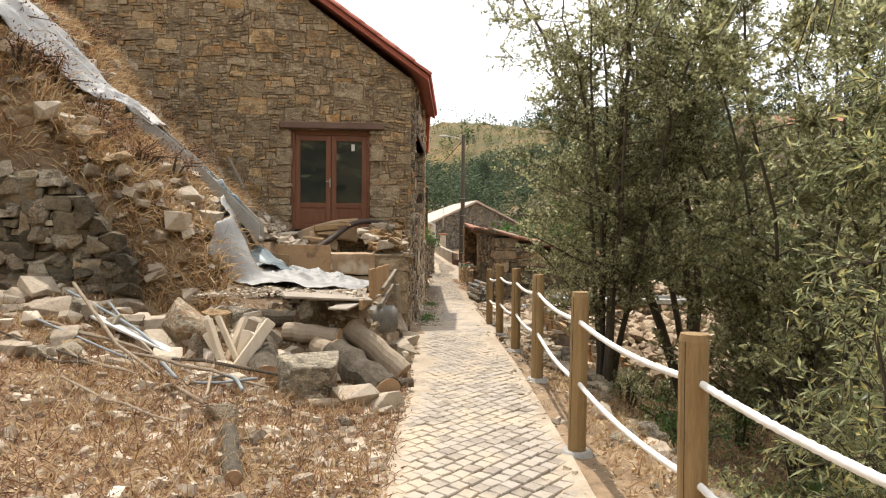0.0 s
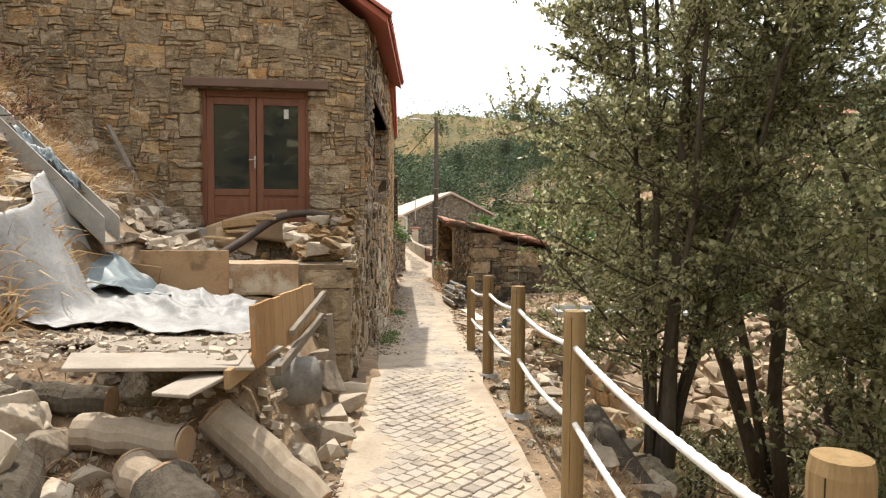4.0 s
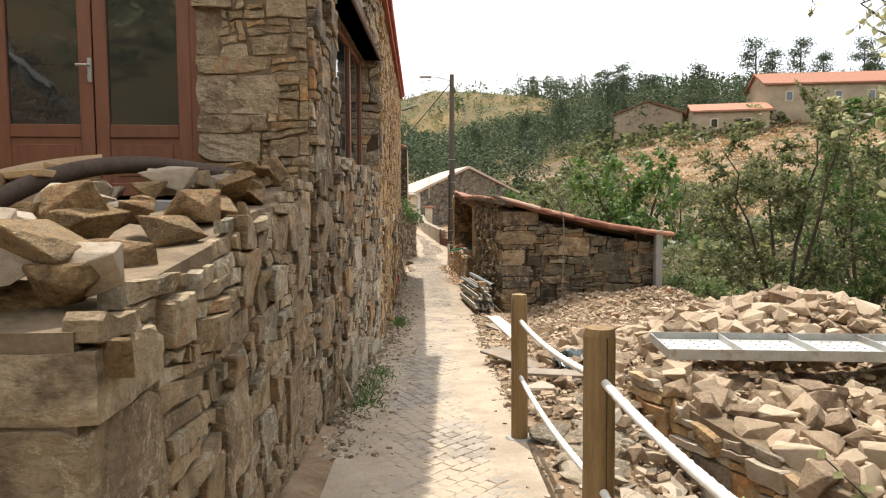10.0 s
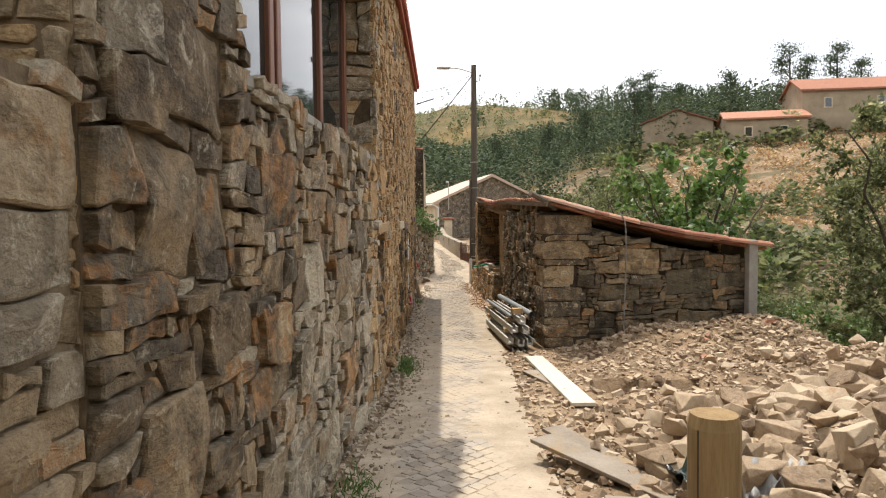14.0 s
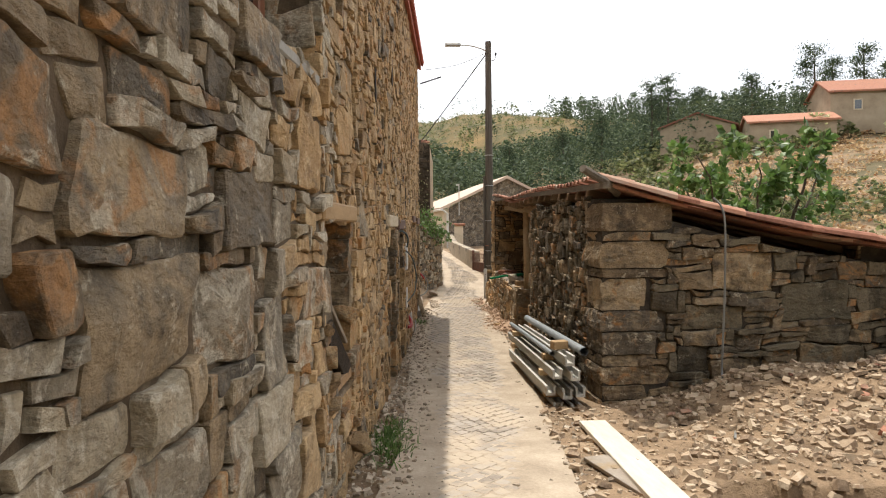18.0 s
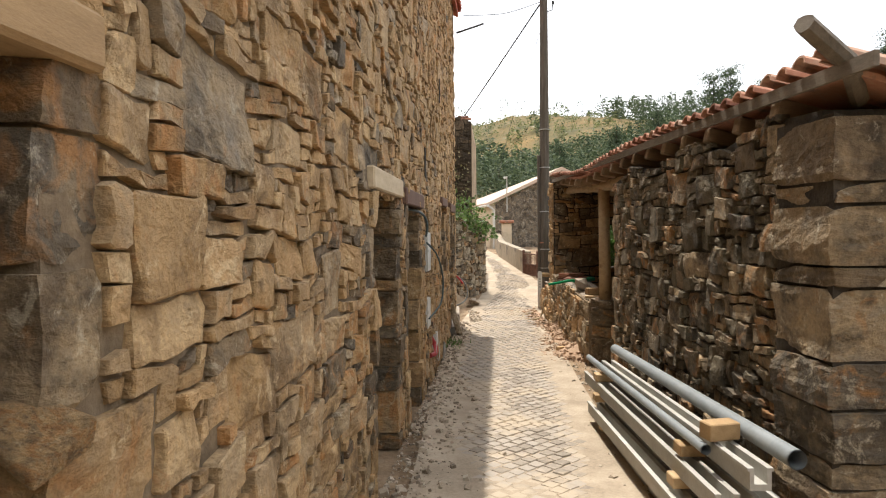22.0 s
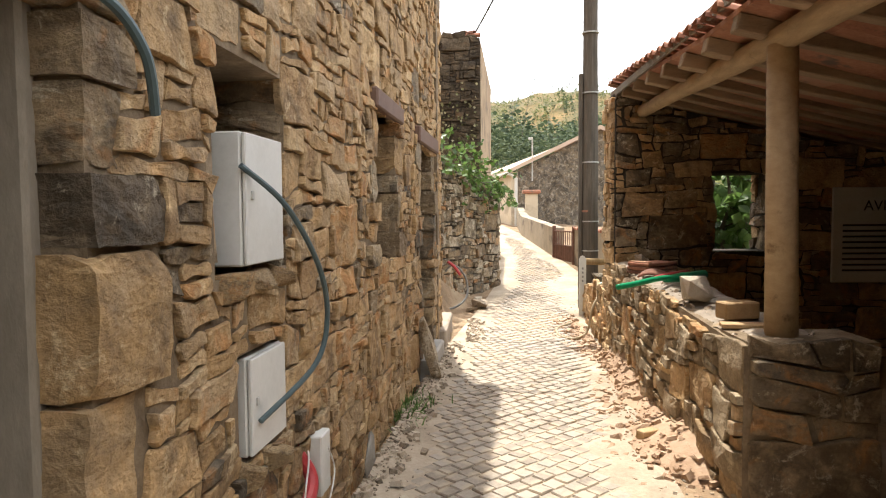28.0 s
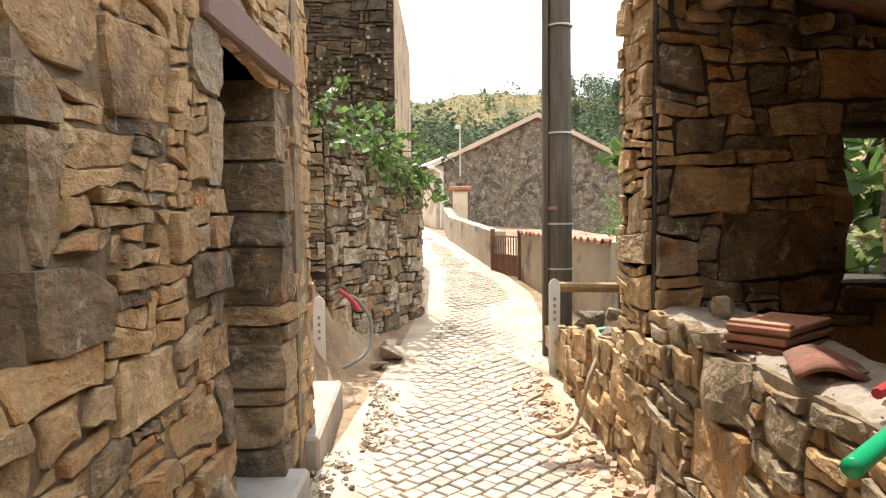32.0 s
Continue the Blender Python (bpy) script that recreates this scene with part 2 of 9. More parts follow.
STONE_MOSS = stone_mat("mossy_dark_schist", [(0.065, 0.052, 0.035), (0.13, 0.106, 0.07), (0.19, 0.155, 0.103), (0.105, 0.09, 0.06)], (0.20, 0.125, 0.058), (0.035, 0.029, 0.02), (0.28, 0.25, 0.18), 0.25, 0.42, 0.28)
MORTAR = mat("earth_mortar", [(0.09, 0.065, 0.04), (0.19, 0.14, 0.088), (0.32, 0.245, 0.16)], scale=7, rough=0.95, bump=0.8, rand=0.0, dist=0.02)
MORTAR_DARK = mat("dark_earth_joint", [(0.02, 0.016, 0.012), (0.05, 0.04, 0.03), (0.10, 0.08, 0.055)], scale=7, rough=0.95, bump=0.8, rand=0.0, dist=0.02)
MORTAR_BROWN = mat("brown_earth_joint", [(0.045, 0.031, 0.018), (0.11, 0.077, 0.046), (0.24, 0.175, 0.107)], scale=7, rough=0.95, bump=0.8, rand=0.0, dist=0.02)
COBBLE = mat("pale_cobble", [(0.20, 0.168, 0.132), (0.29, 0.247, 0.197), (0.37, 0.32, 0.262), (0.32, 0.285, 0.242)], scale=5, rough=0.8, bump=0.4, rand=0.4, spots=(0.42, 0.345, 0.255), spot_scale=1.6, spot_amount=0.62)
SAND = mat("pale_sand_joint", [(0.24, 0.19, 0.138), (0.38, 0.31, 0.228), (0.51, 0.425, 0.325)], scale=2.5, rough=0.95, bump=0.6, rand=0.0, dist=0.012)
RUBBLE = mat("broken_schist", [(0.12, 0.095, 0.07), (0.27, 0.215, 0.155), (0.40, 0.33, 0.245), (0.48, 0.41, 0.32), (0.34, 0.24, 0.15)], scale=4, rough=0.88, bump=0.7, rand=0.5, dist=0.015, grain=0.5)
SOIL = mat("dry_rubbly_soil", [(0.075, 0.05, 0.03), (0.19, 0.13, 0.078), (0.31, 0.215, 0.13), (0.27, 0.165, 0.085)], scale=1.6, rough=0.95, bump=0.9, rand=0.0, dist=0.05, fine=22, spots=(0.36, 0.28, 0.185), spot_scale=1.6, spot_amount=0.3)
TIMBER = mat("weathered_post_wood", [(0.14, 0.085, 0.035), (0.26, 0.168, 0.074), (0.36, 0.25, 0.12)], scale=5, rough=0.75, bump=0.5, rand=0.25, stretch=(7, 7, 0.6), fine=30)
DUSTY = mat("dusty_board", [(0.19, 0.155, 0.12), (0.29, 0.245, 0.195), (0.39, 0.34, 0.28)], scale=4, rough=0.95, bump=0.5, rand=0.3, spots=(0.30, 0.22, 0.13), spot_scale=3, spot_amount=0.35)
RAFTER = mat("brown_roof_timber", [(0.17, 0.115, 0.07), (0.29, 0.205, 0.13), (0.39, 0.29, 0.19)], scale=4, rough=0.8, bump=0.4, rand=0.3, stretch=(1, 5, 5))
PINE_LOG = mat("peeled_pine_log", [(0.24, 0.165, 0.09), (0.40, 0.285, 0.165), (0.50, 0.38, 0.235)], scale=4, rough=0.7, bump=0.4, rand=0.2, stretch=(5, 0.8, 5), spots=(0.16, 0.10, 0.055), spot_scale=5, spot_amount=0.2)
PLANK = mat("raw_pine_board", [(0.24, 0.15, 0.07), (0.40, 0.265, 0.135), (0.52, 0.38, 0.22)], scale=3, rough=0.75, bump=0.3, rand=0.4, stretch=(6, 1.0, 6))
PLY = mat("stained_plywood", [(0.18, 0.105, 0.048), (0.33, 0.205, 0.105), (0.42, 0.285, 0.165)], scale=3, rough=0.8, bump=0.3, rand=0.3, stretch=(1, 1, 2), spots=(0.20, 0.13, 0.07), spot_scale=4, spot_amount=0.4)
OLD_WOOD = mat("old_grey_wood", [(0.09, 0.074, 0.056), (0.20, 0.165, 0.125), (0.33, 0.28, 0.22)], scale=4, rough=0.85, bump=0.6, rand=0.4, stretch=(5, 1, 5))
BARK = mat("rough_bark", [(0.035, 0.028, 0.02), (0.09, 0.072, 0.05), (0.16, 0.132, 0.098)], scale=9, rough=0.95, bump=1.0, rand=0.2, dist=0.03, stretch=(2, 2, 0.6))
RED_WOOD = mat("red_brown_joinery", [(0.14, 0.05, 0.024), (0.19, 0.072, 0.034), (0.24, 0.096, 0.047)], scale=3, rough=0.5, bump=0.1, rand=0.1, stretch=(4, 4, 0.6), spec=0.5)
BEAM = mat("brown_lintel", [(0.09, 0.05, 0.035), (0.15, 0.09, 0.065), (0.19, 0.12, 0.09)], scale=3, rough=0.7, bump=0.2, rand=0.1)
ROPE = mat("white_rope", [(0.62, 0.59, 0.53), (0.74, 0.71, 0.66), (0.82, 0.80, 0.76)], scale=12, rough=0.8, bump=0.3, rand=0.0)
TILE = mat("terracotta_tile", [(0.14, 0.062, 0.04), (0.29, 0.125, 0.076), (0.40, 0.20, 0.125), (0.38, 0.27, 0.195)], scale=6, rough=0.85, bump=0.3, rand=0.55, spots=(0.13, 0.10, 0.08), spot_scale=4, spot_amount=0.3)
TILE_RED = mat("new_red_tile", [(0.26, 0.07, 0.045), (0.36, 0.11, 0.07), (0.42, 0.15, 0.095)], scale=6, rough=0.8, bump=0.2, rand=0.5)
# near-black that paints the shade of unlit rooms, slots, holes and cracks
DARKNESS = mat("unlit_near_black", [(0.012, 0.01, 0.008), (0.03, 0.025, 0.02), (0.05, 0.042, 0.033)], scale=3, rough=0.95, bump=0.5, rand=0.0)
GLASS = glass_mat("dark_window_glass")
WHITE = mat("white_painted_metal", [(0.48, 0.47, 0.43), (0.58, 0.57, 0.53), (0.66, 0.65, 0.61)], scale=3, rough=0.5, bump=0.05, rand=0.1)
PVC = mat("grey_plastic_pipe", [(0.17, 0.185, 0.19), (0.23, 0.25, 0.255), (0.30, 0.315, 0.315)], scale=4, rough=0.45, bump=0.05, rand=0.2)
GALV = mat("galvanised_steel", [(0.32, 0.32, 0.30), (0.48, 0.48, 0.45), (0.6, 0.6, 0.57)], scale=6, rough=0.5, bump=0.1, rand=0.3, metal=0.35, spots=(0.35, 0.30, 0.24), spot_scale=5, spot_amount=0.35)
PALE_JOIST = mat("pale_cast_concrete", [(0.33, 0.315, 0.275), (0.44, 0.425, 0.38), (0.54, 0.525, 0.475)], scale=4, rough=0.85, bump=0.3, rand=0.3)
CONCRETE = mat("raw_concrete", [(0.22, 0.205, 0.18), (0.33, 0.31, 0.275), (0.42, 0.40, 0.36)], scale=4, rough=0.9, bump=0.4, rand=0.2)
BLACK = mat("black_cable", [(0.02, 0.021, 0.022), (0.035, 0.036, 0.037)], rough=0.5, bump=0.0, rand=0.0)
SHEET = mat("pale_plastic_sheet", [(0.17, 0.165, 0.155), (0.29, 0.283, 0.267), (0.42, 0.41, 0.39)], scale=2.5, rough=0.55, bump=0.3, rand=0.0, dist=0.02, spots=(0.38, 0.36, 0.32), spot_scale=2.5, spot_amount=0.3, spec=0.5)
TARP = mat("blue_grey_tarp", [(0.09, 0.115, 0.125), (0.16, 0.195, 0.205), (0.24, 0.275, 0.28)], scale=2.5, rough=0.45, bump=0.2, rand=0.0, dist=0.02, spots=(0.34, 0.33, 0.31), spot_scale=3, spot_amount=0.3)
STRAW = leaf_mat("dry_straw", [(0.30, 0.19, 0.09), (0.44, 0.31, 0.16), (0.55, 0.43, 0.26), (0.26, 0.13, 0.06)], rough=0.8, through_part=0.25)
LEAF = leaf_mat("olive_green_leaf", [(0.13, 0.132, 0.06), (0.225, 0.226, 0.11), (0.32, 0.315, 0.17), (0.43, 0.41, 0.26)], rough=0.3, through_part=0.62)
LEAF_WILLOW = leaf_mat("silver_green_leaf", [(0.11, 0.125, 0.06), (0.20, 0.22, 0.11), (0.29, 0.305, 0.175), (0.36, 0.32, 0.13)], rough=0.38, through_part=0.58)
LEAF_DEEP = leaf_mat("deep_olive_leaf", [(0.05, 0.064, 0.024), (0.095, 0.112, 0.042), (0.145, 0.16, 0.066), (0.20, 0.20, 0.09)], rough=0.45, through_part=0.45)
LEAF_FRESH = leaf_mat("fresh_green_leaf", [(0.045, 0.085, 0.018), (0.085, 0.15, 0.035), (0.13, 0.20, 0.055)])
LEAF_PINE = leaf_mat("dark_pine_needles", [(0.03, 0.048, 0.026), (0.058, 0.084, 0.042), (0.098, 0.125, 0.06)], rough=0.8, through_part=0.2)

# ---- mesh tools ----
class Build:
    """Collects verts and faces of one mesh."""

    def __init__(self):
        self.v, self.f = [], []

    def add(self, verts, faces):
        k = len(self.v)
        self.v.extend(verts)
        self.f.extend([tuple(i + k for i in f) for f in faces])
        return self

    def hexa(self, p):
        """A solid from eight corners: bottom four, then top four, both anticlockwise from above."""
        return self.add(p, [(3, 2, 1, 0), (4, 5, 6, 7), (0, 1, 5, 4), (1, 2, 6, 5), (2, 3, 7, 6), (3, 0, 4, 7)])

    def box(self, x0, x1, y0, y1, z0, z1, b=0.0, m=None):
        """A box with chamfered edges, laid by m."""
        c, h = ((x0 + x1) / 2, (y0 + y1) / 2, (z0 + z1) / 2), ((x1 - x0) / 2, (y1 - y0) / 2, (z1 - z0) / 2)
        b = min(b, 0.45 * min(h))
        if b <= 0:
            vs = [(x0, y0, z0), (x1, y0, z0), (x1, y1, z0), (x0, y1, z0), (x0, y0, z1), (x1, y0, z1), (x1, y1, z1), (x0, y1, z1)]
            fs = [(3, 2, 1, 0), (4, 5, 6, 7), (0, 1, 5, 4), (1, 2, 6, 5), (2, 3, 7, 6), (3, 0, 4, 7)]
        else:
            vs, ix = [], {}
            for sx in (-1, 1):
                for sy in (-1, 1):
                    for sz in (-1, 1):
                        for a in range(3):
                            o = [h[k] - (b if k != a else 0) for k in range(3)]
                            ix[sx, sy, sz, a] = len(vs)
                            vs.append((c[0] + sx * o[0], c[1] + sy * o[1], c[2] + sz * o[2]))
            fs = []
            for a in range(3):
                p, q = (a + 1) % 3, (a + 2) % 3
                for s in (-1, 1):
                    ring = []
                    for sp, sq in ((-1, -1), (1, -1), (1, 1), (-1, 1)):
                        g = [0, 0, 0]
                        g[a], g[p], g[q] = s, sp, sq
                        ring.append(ix[(*g, a)])
                    fs.append(tuple(ring if s > 0 else ring[::-1]))
                for sp in (-1, 1):
                    for sq in (-1, 1):
                        e = []
                        for s, w in ((-1, p), (1, p), (1, q), (-1, q)):
                            g = [0, 0, 0]
                            g[a], g[p], g[q] = s, sp, sq
                            e.append(ix[(*g, w)])
                        fs.append(tuple(e if sp * sq > 0 else e[::-1]))
            for sx in (-1, 1):
                for sy in (-1, 1):
                    for sz in (-1, 1):
                        t = [ix[sx, sy, sz, a] for a in range(3)]
                        fs.append(tuple(t if sx * sy * sz > 0 else t[::-1]))
        if m is not None:
            vs = [tuple(m @ Vector(v)) for v in vs]
        return self.add(vs, fs)

    def tube(self, pts, radii, n=8, caps=True, twist=0.0, lobes=0, lobe=0.0, jag=0.0, rnd=None):
        """A round bar along a line of points; lobes and twist make a laid rope."""
        pts = [Vector(p) for p in pts]
        if not hasattr(radii, "__len__"):
            radii = [radii] * len(pts)
        vs, fs, up = [], [], Vector((0.013, 0.017, 1))
        run, side = 0.0, None
        for k, p in enumerate(pts):
            d = (pts[min(k + 1, len(pts) - 1)] - pts[max(k - 1, 0)]).normalized()
            if side is None:
                side = d.cross(up if abs(d.z) < 0.95 else Vector((1, 0, 0.01))).normalized()
            side = (side - d * side.dot(d)).normalized()
            oth = d.cross(side)
            if k:
                run += (p - pts[k - 1]).length
            for j in range(n):
                a = 2 * math.pi * j / n
                r = radii[k] * (1 + (lobe * math.cos(lobes * a + twist * run) if lobes else 0))
                if jag and rnd:
                    r *= 1 + rnd.uniform(-jag, jag)
                vs.append(tuple(p + (side * math.cos(a) + oth * math.sin(a)) * r))
        for k in range(len(pts) - 1):
            for j in range(n):
                fs.append((k * n + j, k * n + (j + 1) % n, (k + 1) * n + (j + 1) % n, (k + 1) * n + j))
        if caps:
            fs.append(tuple(range(n))[::-1])
            fs.append(tuple(range((len(pts) - 1) * n, len(pts) * n)))
        return self.add(vs, fs)

    def grid(self, fn, nu, nv):
        """A sheet of nu x nv cells; fn(u, v) gives its points for u, v from 0 to 1."""
        vs = [tuple(fn(i / nu, j / nv)) for j in range(nv + 1) for i in range(nu + 1)]
        fs = [(j * (nu + 1) + i, j * (nu + 1) + i + 1, (j + 1) * (nu + 1) + i + 1, (j + 1) * (nu + 1) + i) for j in range(nv) for i in range(nu)]
        return self.add(vs, fs)

    def mesh(self, name, material, smooth=False):
        me = bpy.data.meshes.new(name)
        me.from_pydata(self.v, [], self.f)
        me.materials.append(material)
        if smooth:
            me.shade_smooth()
        me.update()
        return me


def thing(name, label, category, group="", kind="", at=None):
    """An Empty that holds the parts of one thing."""
    ob = new(name)
    if at is not None:
        ob.matrix_basis = at if isinstance(at, Matrix) else Matrix.Translation(at)
    return tagged(ob, label, category, group, kind)


def part(name, b, material, parent=None, label="", smooth=False, at=None):
    """Links what b has collected as one mesh under parent."""
    ob = new(name, b if isinstance(b, bpy.types.Mesh) else b.mesh(name, material, smooth))
    ob.parent = parent
    if at is not None:
        ob.matrix_basis = at
    return tagged(ob, label)


def solo(name, b, material, label, category, kind="", group="", smooth=False, at=None):
    """A thing of one mesh."""
    ob = part(name, b, material, None, "", smooth, at)
    return tagged(ob, label, category, group, kind)


def line_at(pts, y):
    return float(np.interp(y, [p[0] for p in pts], [p[1] for p in pts]))


def stone_mesh(b, outline, at, depth, proud, tilt, rnd):
    """One cleft rubble stone: outline in the wall's own plane, at(u, z, out) its place. Its flat face has a few split corners and sharp, ragged edges."""
    n = len(outline)
    cu, cz = sum(p[0] for p in outline) / n, sum(p[1] for p in outline) / n
    seed = rnd.uniform(0, 90)
    planes = [(proud, tilt[0], tilt[1])]
    for _ in range(rnd.randint(0, 3)):
        planes.append((proud + rnd.uniform(0.004, 0.022), rnd.uniform(-0.34, 0.34), rnd.uniform(-0.34, 0.34)))

    wide = min(1.0, max(abs(p[0] - cu) for p in outline) / 0.22)

    def face(du, dz):
        o = 0.022 * wide * noise.noise(Vector((cu + du, cz + dz, seed)) * 4.5) + min(c + p * du + q * dz for c, p, q in planes)
        o += noise.noise(Vector((cu + du + seed, cz + dz, seed)) * 9.0) * 0.010 + noise.noise(Vector((cu + du, (cz + dz) * 1.6 + seed, 2.0)) * 26.0) * 0.004
        return max(o, 0.004)

    vs = []
    for k, sc in ((0, 1.0), (1, 1.0), (2, rnd.uniform(0.93, 0.975)), (3, 0.66), (4, 0.33)):
        for u, z in outline:
            du, dz = (u - cu) * sc, (z - cz) * sc
            o = -depth if k == 0 else face(du, dz) - (0.006 if k == 1 else 0)
            vs.append(at(cu + du, cz + dz, o))
    vs.append(at(cu, cz, face(0, 0)))
    fs = []
    for k in range(4):
        for j in range(n):
            fs.append((k * n + j, k * n + (j + 1) % n, (k + 1) * n + (j + 1) % n, (k + 1) * n + j))
    for j in range(n):
        fs.append((4 * n + j, 4 * n + (j + 1) % n, 5 * n))
    b.add(vs, fs)


def rubble_layout(L, zlo, zhi, inside, rnd, cu=0.10, cz=0.075, big=1.0, flat=1.0):
    """Random rubble: large stones thrown on a fine lattice first, the rest packed with small ones and chips; the lattice is warped and shaken. Gives the stones' outlines."""
    nu, nz = max(1, int(round(L / cu))), max(1, int(round((zhi - zlo) / cz)))
    cu, cz = L / nu, (zhi - zlo) / nz
    used = np.zeros((nu, nz), bool)
    for i in range(nu):
        for j in range(nz):
            if not inside((i + 0.5) * cu, zlo + (j + 0.5) * cz):
                used[i, j] = True
    seed = rnd.uniform(0, 50)
    place = {}

    def corner_at(i, j):
        if (i, j) not in place:
            u, z = i * cu, zlo + j * cz
            k = min(1.0, u / 0.18, (L - u) / 0.18)
            w1, w2 = noise.noise(Vector((u * 1.7, z * 1.7, seed))), noise.noise(Vector((u * 5.5, z * 5.5, seed + 9)))
            w3, w4 = noise.noise(Vector((u * 1.7, z * 1.7, seed + 20))), noise.noise(Vector((u * 5.5, z * 5.5, seed + 31)))
            place[i, j] = (u + k * (0.05 * w1 + 0.6 * cu * w2 + rnd.uniform(-0.22, 0.22) * cu), z + 0.05 * w3 + 0.6 * cz * w4 + rnd.uniform(-0.22, 0.22) * cz)
        return place[i, j]

    cells = []
    hmax = 2 if flat > 1 else 6
    for (w0, w1, h0, h1), share in (((5, 8, 4, 6), 0.009 * big), ((4, 6, 3, 4), 0.02 * big), ((3, 5, 2, 3), 0.05 * big), ((2, 4, 2, 3), 0.07)):
        for _ in range(int(nu * nz * share)):
            w, h = rnd.randint(w0, w1), min(hmax, rnd.randint(h0, h1))
            i, j = rnd.randrange(nu), rnd.randrange(nz)
            if i + w <= nu and j + h <= nz and not used[i : i + w, j : j + h].any():
                used[i : i + w, j : j + h] = True
                cells.append((i, j, w, h))
    for j in range(nz):
        for i in range(nu):
            if used[i, j]:
                continue
            w, h = (rnd.randint(2, 5), 1) if rnd.random() < 0.6 else (rnd.randint(1, 3), rnd.randint(1, 3))
            w, h = min(w, nu - i), min(h, nz - j)
            ww = 0
            while ww < w and not used[i + ww, j]:
                ww += 1
            w, hh = ww, 1
            while hh < h and not used[i : i + w, j + hh].any():
                hh += 1
            used[i : i + w, j : j + hh] = True
            cells.append((i, j, w, hh))
    out = []
    for i, j, w, h in cells:
        c = [(i, j), (i + w, j), (i + w, j + h), (i, j + h)]
        pts = []
        for k in range(4):
            (a0, b0), (a1, b1) = c[k], c[(k + 1) % 4]
            n = max(abs(a1 - a0), abs(b1 - b0))
            for s in range(n):
                a, bb = a0 + (a1 - a0) * s // n, b0 + (b1 - b0) * s // n
                q, e0, e1 = corner_at(a, bb), corner_at(a0, b0), corner_at(a1, b1)
                f = s / n
                pts.append((q[0] * 0.45 + 0.55 * (e0[0] + (e1[0] - e0[0]) * f), q[1] * 0.45 + 0.55 * (e0[1] + (e1[1] - e0[1]) * f), s == 0))
        mu, mz = sum(p[0] for p in pts) / len(pts), sum(p[1] for p in pts) / len(pts)
        gap = rnd.uniform(0.002, 0.009) + (0.007 if rnd.random() < 0.25 else 0.0)
        spin = rnd.gauss(0, 0.035)
        ring = []
        for k, (u, z, corner) in enumerate(pts):
            du, dz = u - mu, z - mz
            u, z = mu + du - spin * dz + rnd.uniform(-0.004, 0.004), mz + dz + spin * du + rnd.uniform(-0.004, 0.004)
            r = math.hypot(du, dz) or 1e-6
            u, z = u - du / r * gap * 1.4, z - dz / r * gap * 1.4
            if corner and w * h > 2:
                pu, pz, _ = pts[k - 1]
                qu, qz, _ = pts[(k + 1) % len(pts)]
                cut = rnd.uniform(0.03, 0.30)
                ring.append((u + (pu - u) * cut, z + (pz - z) * cut))
                ring.append((u + (qu - u) * cut, z + (qz - z) * cut))
            else:
                ring.append((u, z))
        if w * h > 2 or rnd.random() > 0.02:
            out.append((ring, w * h))
    return out


def core(b, p0, p1, n, thick, bottom, top, openings, step=0.6):
    """The wall's body behind its stones: columns between the openings' edges."""
    L = (p1 - p0).length
    d = (p1 - p0) / L
    cuts = sorted({0.0, L, *[min(max(o[k], 0), L) for o in openings for k in (0, 1)]})
    for a, c in zip(cuts, cuts[1:]):
        m = max(1, int((c - a) / step))
        for k in range(m):
            u0, u1 = a + (c - a) * k / m, a + (c - a) * (k + 1) / m
            mid = (u0 + u1) / 2
            gaps = sorted((o[2], o[3]) for o in openings if o[0] < mid < o[1])
            lo = None
            spans, z = [], None
            for g0, g1 in gaps:
                spans.append((z, g0))
                z = g1
            spans.append((z, None))
            for s0, s1 in spans:
                def zz(u, s, fn):
                    return fn(u) if s is None else s
                b0, b1, t0, t1 = zz(u0, s0, bottom), zz(u1, s0, bottom), zz(u0, s1, top), zz(u1, s1, top)
                if t0 - b0 < 0.01 and t1 - b1 < 0.01:
                    continue
                f0, f1, k0, k1 = p0 + d * u0, p0 + d * u1, p0 + d * u0 - n * thick, p0 + d * u1 - n * thick
                q = [(f0, b0), (f1, b1), (k1, b1), (k0, b0), (f0, t0), (f1, t1), (k1, t1), (k0, t0)]
                if n.cross(d).z > 0:
                    q = [q[1], q[0], q[3], q[2], q[5], q[4], q[7], q[6]]
                b.hexa([(v.x, v.y, z) for v, z in q])


